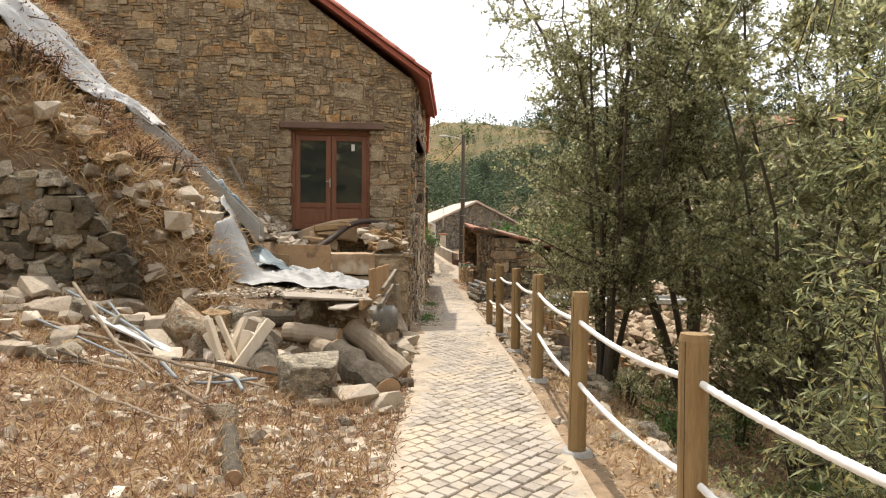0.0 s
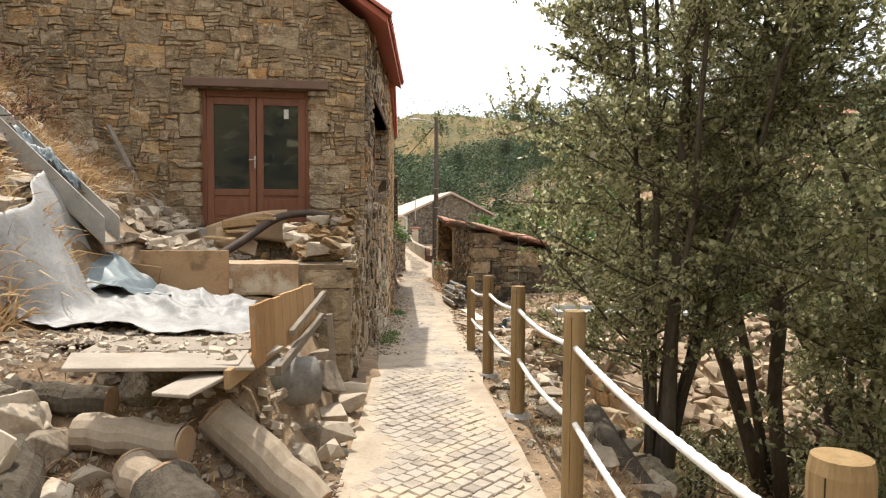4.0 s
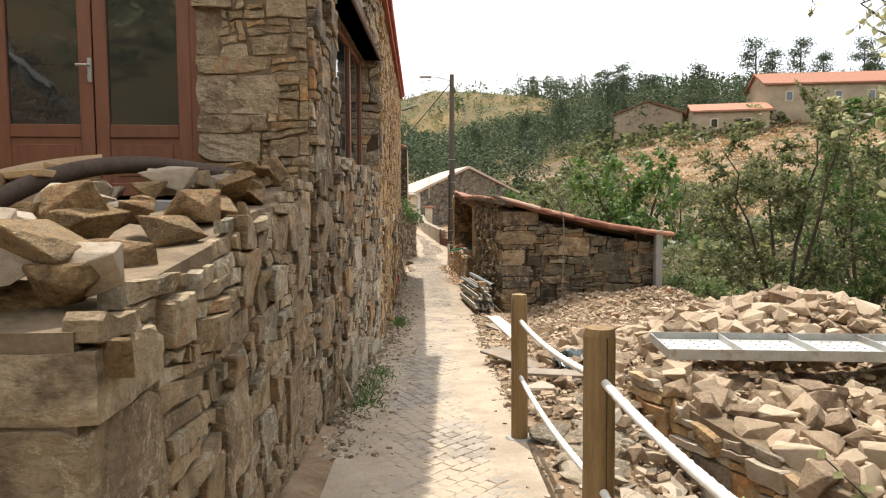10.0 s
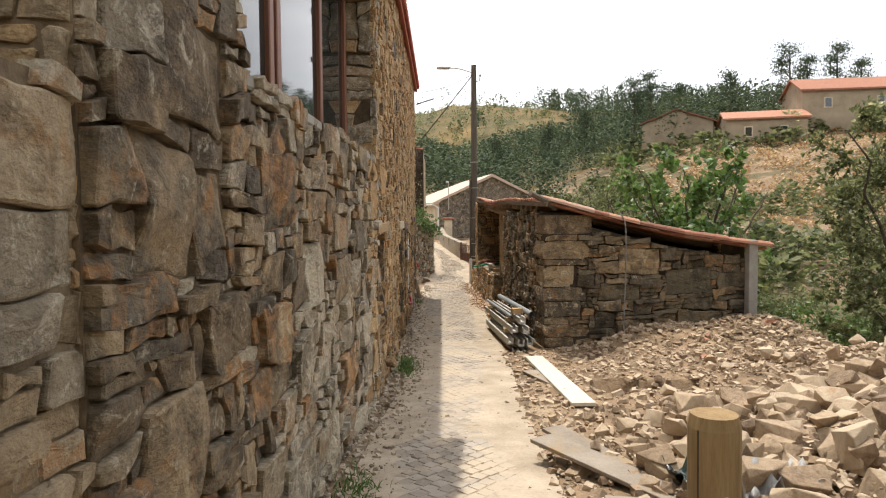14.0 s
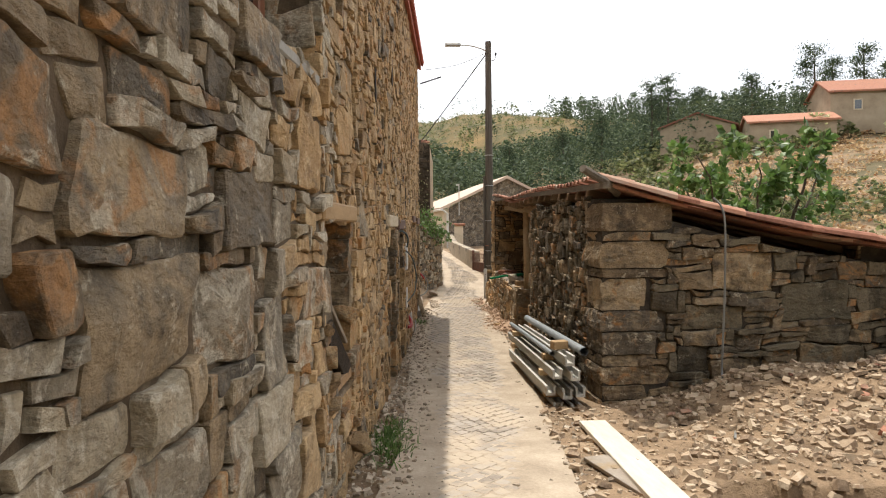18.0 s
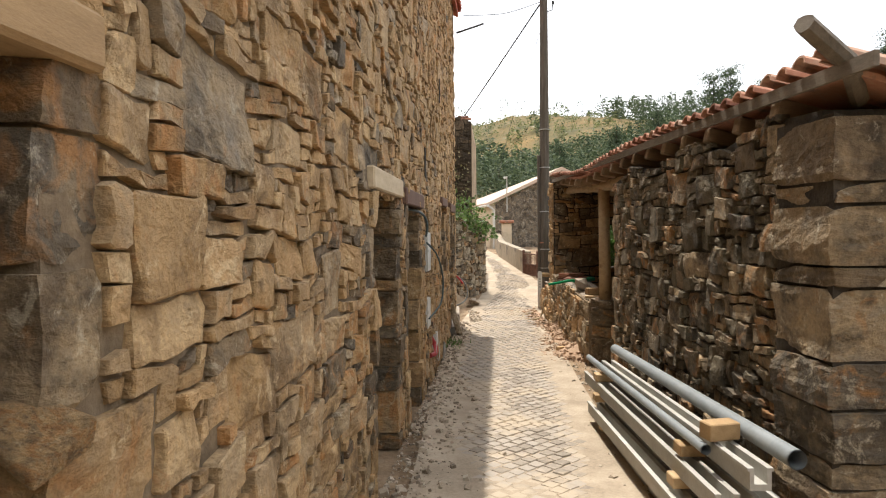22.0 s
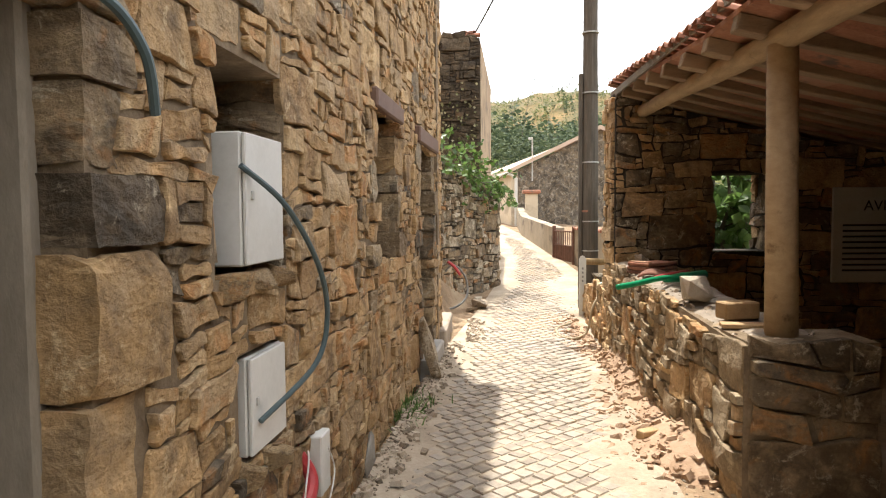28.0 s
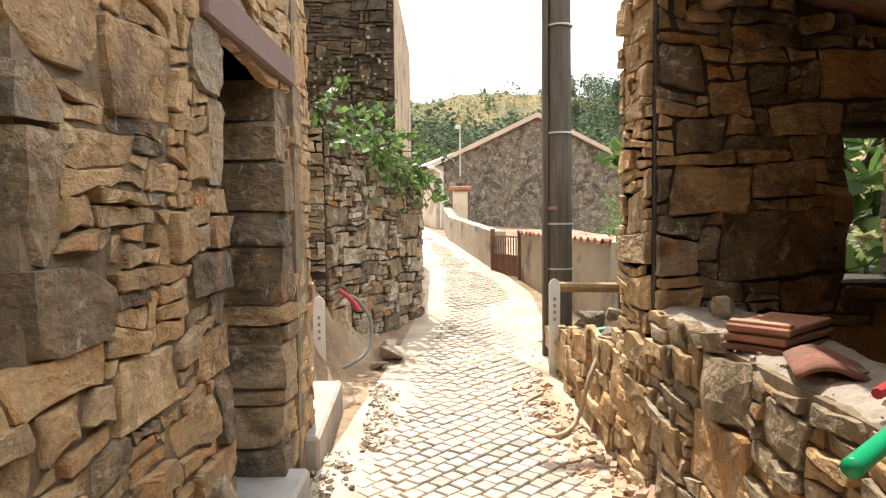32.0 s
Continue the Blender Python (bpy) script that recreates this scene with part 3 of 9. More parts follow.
def hewn_block(at, u0, u1, o0, o1, z0, z1, rnd, m=8):
    """A roughly squared corner block: a box in the wall's own axes (along, out, up), broken by a few chipped planes and by fine relief."""
    c = Vector(((u0 + u1) / 2, (o0 + o1) / 2, (z0 + z1) / 2))
    h = Vector(((u1 - u0) / 2, (o1 - o0) / 2, (z1 - z0) / 2))
    seed = rnd.uniform(0, 90)
    cuts = []
    for _ in range(rnd.randint(3, 6)):
        k = Vector((rnd.choice((-1, 1)) * rnd.uniform(0.2, 1), rnd.choice((-0.3, 1)) * rnd.uniform(0.2, 1), rnd.choice((-1, 1)) * rnd.uniform(0.2, 1))).normalized()
        reach = abs(k.x) * h.x + abs(k.y) * h.y + abs(k.z) * h.z
        cuts.append((k, reach - rnd.uniform(0.015, 0.045)))
    ids, vs, fs = {}, [], []

    def vert(i, j, k):
        if (i, j, k) not in ids:
            p = Vector((h.x * (2 * i / m - 1), h.y * (2 * j / m - 1), h.z * (2 * k / m - 1)))
            for a, far in cuts:
                over = p.dot(a) - far
                if over > 0:
                    p -= a * over
            w = noise.noise_vector((p + c) * 5.0 + Vector((seed, 0, 0))) * 0.014 + noise.noise_vector((p + c) * 23.0 + Vector((0, seed, 0))) * 0.008
            lay = math.floor((p.z + 0.03 * noise.noise(p * 7.0 + Vector((seed, 3, 1)))) / 0.045)
            ledge = 1.0 - 0.05 * abs(math.sin(lay * 12.9 + seed))
            p = Vector((p.x * ledge, p.y * (0.5 + 0.5 * ledge), p.z)) + Vector((w.x, w.y, w.z * 0.5))
            ids[i, j, k] = len(vs)
            vs.append(at(c.x + p.x, c.z + p.z, c.y + p.y))
        return ids[i, j, k]

    for a in range(m):
        for e in range(m):
            for s in (0, m):
                q = [(a, e), (a + 1, e), (a + 1, e + 1), (a, e + 1)]
                if s == 0:
                    q = q[::-1]
                fs.append(tuple(vert(x, y, s) for x, y in q))
                fs.append(tuple(vert(s, x, y) for x, y in q))
                fs.append(tuple(vert(y, s, x) for x, y in q))
    return vs, fs


def rubble_wall(name, p0, p1, outward, bottom, top, openings=(), thick=0.55, stone=None, mortar=None, label="", seed=1, near=(0, 99), many=300, proud=(0.016, 0.054), cu=0.075, cz=0.055, big=1.0, flat=1.0, back=False, category="wall", wall_kind="structure", stone2=None, share2=0.0, reveal=True, reveal_shade_stone=None, quoins=(), skip=(9, 9)):
    """A rubble stone wall from p0 to p1 with openings (u0, u1, z0, z1) right through it."""
    rnd = random.Random(seed)
    p0, p1 = Vector((*p0, 0)), Vector((*p1, 0))
    L = (p1 - p0).length
    d = (p1 - p0) / L
    n = Vector((d.y, -d.x, 0))
    if n.dot(Vector((*outward, 0))) < 0:
        n = -n
    bt = bottom if callable(bottom) else lambda u: bottom
    tp = top if callable(top) else lambda u: top
    b = Build()
    core(b, p0, p1, n, thick, bt, tp, openings)
    wall = part(name, b, mortar or MORTAR)
    tagged(wall, label, category, "", wall_kind)
    zlo, zhi = min(bt(L * k / 20) for k in range(21)), max(tp(L * k / 20) for k in range(21))
    blocks = []
    for u, s, lo, hi, w0, w1 in quoins:
        z = lo
        while z < hi - 0.05:
            zz = min(hi, z + rnd.choice((rnd.uniform(0.09, 0.16), rnd.uniform(0.18, 0.36), rnd.uniform(0.18, 0.36))))
            if hi - zz < 0.08:
                zz = hi
            w = rnd.uniform(w0, w1)
            blocks.append((u - w if s > 0 else u, u if s > 0 else u + w, z, zz, s))
            z = zz
    held = {q[0] for q in quoins}
    faces = [(p0, d, n, L, zlo, zhi, lambda u, z: bt(u) - 0.02 < z < tp(u) and not skip[0] < u < skip[1] and not any(o[0] < u < o[1] and o[2] < z < o[3] for o in openings) and not any(o[0] < u < o[1] and o[2] < z < o[3] for o in blocks), 0.0)]
    if reveal:
        for o in openings:
            for u, s in ((o[0], 1), (o[1], -1)):
                q = p0 + d * u
                lo, hi = max(o[2], bt(min(max(u, 0), L))), min(o[3], tp(min(max(u, 0), L)))
                if 0 < u < L and hi - lo > 0.1 and u not in held:
                    faces.append((q, -n, d * s, thick, lo, hi, lambda a, z: True, u))
    if back:
        faces.append((p1 - n * thick, -d, -n, L, zlo, zhi, lambda u, z: bt(L - u) - 0.02 < z < tp(L - u) and not any(o[0] < L - u < o[1] and o[2] < z < o[3] for o in openings), None))
    along = lambda u, z, o: (p0.x + d.x * u + n.x * o, p0.y + d.y * u + n.y * o, z)
    for u0, u1, z0, z1, s in blocks:
        sb = Build()
        end = rnd.uniform(0.008, 0.045)
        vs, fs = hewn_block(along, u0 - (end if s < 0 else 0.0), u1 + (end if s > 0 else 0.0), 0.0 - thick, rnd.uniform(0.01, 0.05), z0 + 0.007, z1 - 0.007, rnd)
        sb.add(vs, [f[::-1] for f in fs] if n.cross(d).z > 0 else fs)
        # most corner blocks get the darker stone: reveal shade put into the colour
        part("stone", sb, (reveal_shade_stone if reveal_shade_stone and rnd.random() < 0.8 else stone) or STONE, wall)
    rest, made = {}, 0
    for q, dd, nn, LL, a, c, inside, base in faces:
        at = lambda u, z, o: (q.x + dd.x * u + nn.x * o, q.y + dd.y * u + nn.y * o, z)
        turned = nn.cross(dd).z > 0
        for ring, size in rubble_layout(LL, a, c, inside, rnd, cu if nn is n or nn == -n else cu * 1.7, cz if nn is n or nn == -n else cz * 1.9, big, flat):
            if turned:
                ring = ring[::-1]
            pr = rnd.uniform(*(proud(sum(p[0] for p in ring) / len(ring)) if callable(proud) else proud)) * (0.75 if size < 3 else 1.0)
            sb = Build()
            stone_mesh(sb, ring, at, 0.03, pr, (rnd.uniform(-0.07, 0.07), rnd.uniform(-0.09, 0.09)), rnd)
            mu = (base if base is not None else -9) + (sum(p[0] for p in ring) / len(ring) if base == 0.0 else 0)
            alt = stone2[0 if mu < stone2[2] else 1] if isinstance(stone2, tuple) else stone2
            st = alt if alt and rnd.random() < (share2(mu, sum(p[1] for p in ring) / len(ring)) if callable(share2) else share2) else stone or STONE
            # reveal faces darkened by stone colour to stand for their shade
            if reveal_shade_stone and base and nn is not n:
                st = reveal_shade_stone
            if made < many and size > 1 and near[0] <= mu <= near[1]:
                part("stone", sb, st, wall)
                made += 1
            else:
                rest.setdefault(st.name, (st, Build()))[1].add(sb.v, sb.f)
    for st, sb in rest.values():
        if sb.v:
            ob = part("rubble_fill", sb, st, wall)
            tagged(ob, "", "", "", "stuff")
    return wall


ROCK_SHAPES = {}


def rock_mesh(kind, k, material, flat=0.6):
    """One of a few broken stones: the hull of random points."""
    key = (kind, k, material.name)
    if key not in ROCK_SHAPES:
        rnd = random.Random(f"{kind}{k}")
        bm = bmesh.new()
        for _ in range(13):
            v = Vector((rnd.gauss(0, 1), rnd.gauss(0, 1), rnd.gauss(0, 1))).normalized()
            v = Vector((max(-0.72, min(0.72, v.x)), max(-0.6, min(0.6, v.y)), max(-flat, min(flat, v.z * 1.1))))
            bm.verts.new(v * rnd.uniform(0.85, 1.05))
        r = bmesh.ops.convex_hull(bm, input=bm.verts)
        loose = [v for v in bm.verts if not v.link_faces]
        bmesh.ops.delete(bm, geom=loose, context="VERTS")
        bmesh.ops.bevel(bm, geom=list(bm.edges), offset=0.022, segments=1, affect="EDGES", profile=0.5)
        me = bpy.data.meshes.new("rock")
        bm.to_mesh(me)
        bm.free()
        me.materials.append(material)
        ROCK_SHAPES[key] = me
    return ROCK_SHAPES[key]


def rock_into(b, kind, k, material, m, flat=0.6):
    me = rock_mesh(kind, k, material, flat)
    b.add([tuple(m @ v.co) for v in me.vertices], [tuple(p.vertices) for p in me.polygons])


def leaf_into(b, p, d, up, length, width):
    """One leaf: a folded lozenge from p along d."""
    s = d.cross(up)
    if s.length < 1e-4:
        s = d.cross(Vector((1, 0, 0.1)))
    s = s.normalized() * width / 2
    m = p + d * length * 0.5 + up * length * 0.06
    k = len(b.v)
    b.v.extend([tuple(p), tuple(m + s), tuple(p + d * length), tuple(m - s)])
    b.f.append((k, k + 1, k + 2))
    b.f.append((k, k + 2, k + 3))


def rand_dir(rnd, zbias=0.0):
    v = Vector((rnd.gauss(0, 1), rnd.gauss(0, 1), rnd.gauss(0, 1) + zbias))
    return v.normalized()


def tree(name, label, at, stems, height, spread, leaf=LEAF, leaf_len=0.05, leaf_wid=0.022, twigs=9, leaves=16, first=0.25, seed=1, trunk_r=0.09, droop=0.0, category="tree", lean=(0, 0), branch=1.0, bark=None, per=11):
    """A tree of one or more stems, with limbs, twigs and single leaves."""
    rnd = random.Random(seed)
    wood, green = Build(), Build()
    x0, y0, z0 = at
    for s in range(stems):
        ang = 2 * math.pi * (s + rnd.uniform(-0.3, 0.3)) / stems
        out = spread * rnd.uniform(0.35, 0.75) if stems > 1 else spread * 0.15
        h = height * rnd.uniform(0.8, 1.0)
        pts, n = [], 9
        wob = [rnd.uniform(-0.12, 0.12) for _ in range(2 * n + 2)]
        for k in range(n + 1):
            f = k / n
            pts.append(Vector((x0 + lean[0] * f + math.cos(ang) * (0.08 + out * f ** 1.3) + wob[k] * f, y0 + lean[1] * f + math.sin(ang) * (0.08 + out * f ** 1.3) + wob[n + k] * f, z0 - 0.15 + (h + 0.15) * f)))
        r0 = trunk_r * rnd.uniform(0.7, 1.05)
        wood.tube(pts, [r0 * (1 - 0.88 * (k / n)) + 0.006 for k in range(n + 1)], 7, jag=0.08, rnd=rnd)
        for t in range(int(per * branch)):
            f = first + (1 - first) * (t + rnd.random()) / (per * branch)
            k = min(n - 1, int(f * n))
            p = pts[k].lerp(pts[k + 1], f * n - k)
            a2 = rnd.uniform(0, 2 * math.pi)
            ln = spread * rnd.uniform(0.35, 0.8) * (1.15 - 0.7 * f)
            dirn = Vector((math.cos(a2), math.sin(a2), rnd.uniform(0.15, 0.9))).normalized()
            q = [p]
            for j in range(4):
                dirn = (dirn + rand_dir(rnd) * 0.25 + Vector((0, 0, -droop * 0.35))).normalized()
                q.append(q[-1] + dirn * ln / 4)
            if q[4].x < line_at(RIGHT_Y, q[4].y) and q[4].z < gy(q[4].y) + 2.3 and y0 < 13:
                continue
            wood.tube(q, [0.007 * (1 - f) + 0.006 - 0.0012 * j for j in range(5)], 4, caps=False)
            for w in range(twigs):
                g = rnd.uniform(0.25, 1.0) * 4
                j = min(3, int(g))
                tp = q[j].lerp(q[j + 1], g - j)
                td = (dirn * 0.5 + rand_dir(rnd, 0.15 - droop)).normalized()
                tl = rnd.uniform(0.18, 0.42) * (1 + droop)
                wood.tube([tp, tp + td * tl * 0.5 + Vector((0, 0, 0.01)), tp + td * tl], [0.004, 0.003, 0.002], 3, caps=False)
                end = tp + td * tl
                if end.x < line_at(RIGHT_Y, end.y) + 0.15 and end.z < gy(end.y) + 2.5 and y0 < 13:
                    continue
                for c in range(leaves):
                    e = rnd.uniform(0.1, 1.05)
                    lp = tp + td * tl * e
                    ld = (td * 0.7 + rand_dir(rnd, -droop * 0.8)).normalized()
                    leaf_into(green, lp, ld, rand_dir(rnd, 0.5), leaf_len * rnd.uniform(0.7, 1.25), leaf_wid * rnd.uniform(0.7, 1.2))
    root = thing(name, label, category)
    part("trunk", wood, bark or BARK, root, "", True)
    part("crown", green, leaf, root)
    return root


def clump_bush(name, label, at, size, leaf, count, leaf_len, leaf_wid, seed, stems=8, category="bush"):
    """A leafy bush: stems that fan out, leaves in uneven clumps round their tips."""
    rnd = random.Random(seed)
    wood, green = Build(), Build()
    p0 = Vector(at)
    tips = []
    for s in range(stems):
        d = rand_dir(rnd, 0.4)
        d.z = abs(d.z) * 0.9 + 0.1
        tip = p0 + Vector((d.x * size[0], d.y * size[1], d.z * size[2])) * rnd.uniform(0.55, 1.0)
        mid = p0.lerp(tip, 0.5) + Vector((0, 0, 0.12 * size[2]))
        wood.tube([p0 + Vector((d.x * 0.1, d.y * 0.1, -0.1)), mid, tip], [0.02, 0.013, 0.004], 4, caps=False)
        tips += [(tip, 1.0), (mid, 0.7)]
    for k in range(count):
        c, w = tips[rnd.randrange(len(tips))]
        r = 0.30 * w * abs(rnd.gauss(0.6, 0.45))
        v = rand_dir(rnd)
        p = c + Vector((v.x * size[0], v.y * size[1], v.z * size[2])) * r
        leaf_into(green, p, rand_dir(rnd, -0.2), rand_dir(rnd, 0.8), leaf_len * rnd.uniform(0.6, 1.3), leaf_wid * rnd.uniform(0.7, 1.2))
    root = thing(name, label, category)
    tagged(part("branching", wood, BARK, root), "", "", "", "stuff")
    tagged(part("leaves", green, leaf, root), "", "", "", "stuff")
    return root

# ---- plan ----
GROUND_Y = [(-30, 0.0), (4.5, 0.03), (7, -0.02), (10.8, -0.13), (13.4, -0.36), (17.4, -0.65), (21.4, -0.88), (24, -1.03), (28, -1.12), (32.7, -1.14), (35.5, -1.06), (46, -0.3), (60, 0.3)]
LEFT_Y = [(-30, -0.4), (0, -0.1), (3.9, 0.06), (9.2, 0.56), (12.1, 0.80), (14.65, 0.95), (18.3, 1.36), (20.8, 1.72), (24.8, 1.84), (28.6, 1.95), (32.6, 2.25), (37.3, 2.96), (41.7, 3.2), (47, 3.0), (60, 1.5)]
RIGHT_Y = [(-30, 0.6), (0, 1.0), (3.8, 1.2), (8.2, 1.6), (10.4, 1.74), (11.4, 1.95), (14.5, 2.3), (18.5, 2.67), (20.7, 2.95), (24.4, 3.35), (27.5, 3.55), (30.7, 3.78), (34.7, 4.15), (38.7, 4.6), (40.9, 4.45), (45.4, 4.0), (52, 3.4), (60, 2.4)]
WALL_A = ((0.60, 13.6), (1.22, 19.4))
WALL_B = ((1.22, 19.4), (2.13, 33.0))


def gy(y):
    return line_at(GROUND_Y, y)


def nz(x, y, s, amp):
    return noise.noise(Vector((x * s, y * s, 3.7))) * amp


def smooth_step(a, b, v):
    f = min(1.0, max(0.0, (v - a) / (b - a)))
    return f * f * (3 - 2 * f)


def wall_x(y):
    return line_at([(13.6, 0.60), (19.4, 1.22), (33.0, 2.13)], y)


def height(x, y):
    """The lie of the land."""
    g, xl, xr = gy(y), line_at(LEFT_Y, y), line_at(RIGHT_Y, y)
    if x < xl:
        d = xl - x
        s = line_at([(-30, 0.2), (0, 0.14), (3, 0.2), (6, 0.26), (7.72, 0.32), (8.15, 0.92), (9, 1.0), (14, 1.0)], y)
        z = g + s * line_at([(0, 0), (0.25, 0.06), (0.8, 0.55), (1.5, 1.0), (3, 2.05), (4.3, 3.1), (5.5, 4.7), (8, 6.2), (20, 12), (200, 60), (2000, 90)], d)
        z += nz(x, y, 0.9, 0.22) * min(1, d * 0.8) * min(1, s * 1.5) + nz(x, y, 3.1, 0.05) * min(1, d * 2)
        if 6.6 < y < 10.0 and d < 2.5:
            k = smooth_step(6.6, 8.2, y) * (1 - smooth_step(2.1, 2.5, d))
            z = z * (1 - k) + (g + line_at([(0, 0), (0.3, 0.02), (0.5, 0.5), (0.7, 0.86), (3, 0.9)], d) + nz(x, y, 2.0, 0.06)) * k
        if 10.0 <= y < 13.6 and d < 2.6:
            z = min(z, g + 1.52) if d > 0.62 else g + 0.02
        if y >= 13.6 and y < 34.2:
            inner = g - 0.06 if x > -5.4 else z
            z = inner if y > 13.85 else z
        if y >= 34.2:
            z = g + smooth_step(0.3, 1.2, d) * 1.3 + max(0, d - 6) * 0.3 + nz(x, y, 0.8, 0.12) * min(1, d)
    elif x <= xr:
        z = g - 0.03
    else:
        d = x - xr
        drop = line_at([(0, 0), (0.5, -0.05), (1.2, -0.45), (2.2, -1.0), (4, -1.35), (9, -1.9), (14, -2.2), (2000, -2.2)], d)
        lot = line_at([(0, 0), (0.4, 0.02), (1.5, 0.06), (3.0, 0.16), (4.2, 0.25), (5.5, -0.1), (8, -1.5), (14, -2.2), (2000, -2.2)], d)
        yard = line_at([(0, 0), (4.5, 0.0), (7, -0.6), (14, -1.4), (2000, -1.4)], d)
        f1, f2 = smooth_step(13.0, 14.6, y), smooth_step(21.8, 22.6, y)
        z = g + drop * (1 - f1) + (lot * (1 - f2) + yard * f2) * f1 + nz(x, y, 1.3, 0.10) * min(1, d * 0.7)
        if 18.4 < y < 20.0 and 3.4 < x < 5.4:
            a, c = (x - 4.32) * 0.96 - (y - 19.2) * 0.28, (x - 4.32) * 0.28 + (y - 19.2) * 0.96
            z -= 0.55 * (1 - smooth_step(0.50, 0.64, abs(a) + 0.08 * nz(x, y, 3, 1))) * (1 - smooth_step(0.26, 0.36, abs(c) + 0.06 * nz(x, y, 4, 1)))
        z += 0.34 * smooth_step(20.7, 22.3, y) * (1 - smooth_step(22.4, 22.8, y)) * smooth_step(4.1, 5.4, x) * (1 - smooth_step(7.6, 9.0, x))
    far_x, far_y = line_at([(15, 0), (40, 25), (57, 33), (75, 35), (400, 110), (2000, 200)], x), max(0, y - 65)
    hill = (far_x * 0.22 + min(far_x, 60) ** 2 * 0.0018) * line_at([(2, 0), (40, 0.58), (70, 0.66), (88, 0.8), (96, 1.0)], y) + line_at([(65, 0), (200, 12), (330, 50), (345, 51), (700, 30), (1500, 0)], y)
    hill += (nz(x, y, 0.012, 5) + nz(x, y, 0.05, 1.6)) * min(1, hill / 14)
    back = max(0, -9 - y)
    hill += min(back * 0.55, 45) + nz(x, y, 0.05, 2.0) * min(1, back / 10)
    z += min(hill, line_at([(10, 59), (18, 57), (34, 53), (50, 47.5), (64, 42.5), (84, 41), (200, 42)], x) + nz(x, y, 0.03, 1.5))
    return z


# ---- ground: one sheet to the horizon ----
gx = [-1500, -700, -300, -140, -70, -40, -25, -18, -13, -10.5] + list(np.arange(-9, 10.01, 0.22)) + [10.6, 11.4, 12.5, 14, 16, 18.5, 21, 24, 27, 30, 34, 38, 42, 46, 50, 55, 60, 66, 72, 80, 90, 100, 115, 130, 150, 180, 220, 270, 330, 420, 560, 800, 1500]
gyy = [-1500, -500, -150, -60, -30, -18, -11, -7, -5] + list(np.arange(-4, 38.01, 0.24)) + list(np.arange(38.8, 62, 1.0)) + list(np.arange(64, 130, 4)) + list(np.arange(136, 350, 9)) + [370, 410, 470, 560, 700, 1000, 1500]
gx = sorted(gx + [round(3.5 + 0.07 * k, 3) + 0.003 for k in range(25)])
gyy = sorted(gyy + [round(18.5 + 0.07 * k, 3) + 0.003 for k in range(20)])
gw = len(gx)
gb = Build()
gb.v = [(float(x), float(y), height(float(x), float(y))) for y in gyy for x in gx]
gb.f = [(j * gw + i, j * gw + i + 1, (j + 1) * gw + i + 1, (j + 1) * gw + i) for j in range(len(gyy) - 1) for i in range(gw - 1)]
gm = gb.mesh("ground", SOIL, True)
SCRUB = mat("hillside_scrub", [(0.035, 0.043, 0.018), (0.07, 0.068, 0.027), (0.125, 0.092, 0.036), (0.18, 0.118, 0.044), (0.225, 0.142, 0.052)], scale=0.06, rough=0.95, bump=0.6, rand=0.0, dist=0.6, fine=0.6, detail=8)
BANK = mat("dry_bank_soil", [(0.05, 0.045, 0.022), (0.15, 0.105, 0.06), (0.27, 0.185, 0.11), (0.10, 0.095, 0.04)], scale=0.3, rough=0.95, bump=0.8, rand=0.0, dist=0.2, fine=4, spots=(0.10, 0.082, 0.04), spot_scale=0.22, spot_amount=0.6)
gm.materials.append(SCRUB)
gm.materials.append(BANK)
for poly in gm.polygons:
    c = poly.center
    w = 2.2 * noise.noise(Vector((c.x * 0.45, c.y * 0.45, 3.0))) + 1.2 * noise.noise(Vector((c.x * 1.7, c.y * 1.7, 6.0)))
    if c.y > 110 or c.x > 75 or c.x + 2 * w < -12 or c.y + w < -9:
        poly.material_index = 1
    elif c.x + w > 9.0 or c.y > 60:
        poly.material_index = 2
ground = tagged(new("ground", gm), "dry stony soil and scrub-covered hillsides", "ground", "", "structure")

# ---- path: sand bed and cobbles ----
def swept(x, y):
    """How far the sand between the cobbles is swept out, 0 to 1."""
    s = line_at([(0, 0.75), (7, 0.6), (10, 0.35), (14, 0.12), (25, 0.12), (28.5, 0.35), (30, 0.75), (33, 0.9), (36, 0.45), (50, 0.3)], y) + 0.55 * noise.noise(Vector((x * 1.1, y * 0.8, 8.0)))
    return max(0.0, min(1.0, s)) * smooth_step(0.0, line_at([(9, 0.10), (14, 0.35)], y), min(x - line_at(LEFT_Y, y), line_at(RIGHT_Y, y) - x))


pb = Build()
ys = [-4 + 0.2 * k for k in range(321)]
for a, c in zip(ys, ys[1:]):
    q = []
    for y in (a, c):
        q.append([(line_at(LEFT_Y, y) - 0.06 + (line_at(RIGHT_Y, y) - line_at(LEFT_Y, y) + 0.12) * k / 12, y) for k in range(13)])
    for k in range(12):
        pb.add([(x, y, gy(y) + 0.008 - 0.025 * swept(x, y)) for x, y in (q[0][k], q[0][k + 1], q[1][k + 1], q[1][k])], [(0, 1, 2, 3)])
path = solo("path", pb, SAND, "sand-filled cobbled footpath between stone walls", "path", "structure")

# ---- house walls ----
def gable_top(u):
    """Top of the gable wall: the rake falls to the eave over the path."""
    x = 0.60 - u
    return 4.55 + min(0.60 - x, 2 * 4.3 - (0.60 - x)) * 0.72 if x > -8 else 4.6


def hill_under(u):
    return height(0.60 - u, 13.3) - 0.35


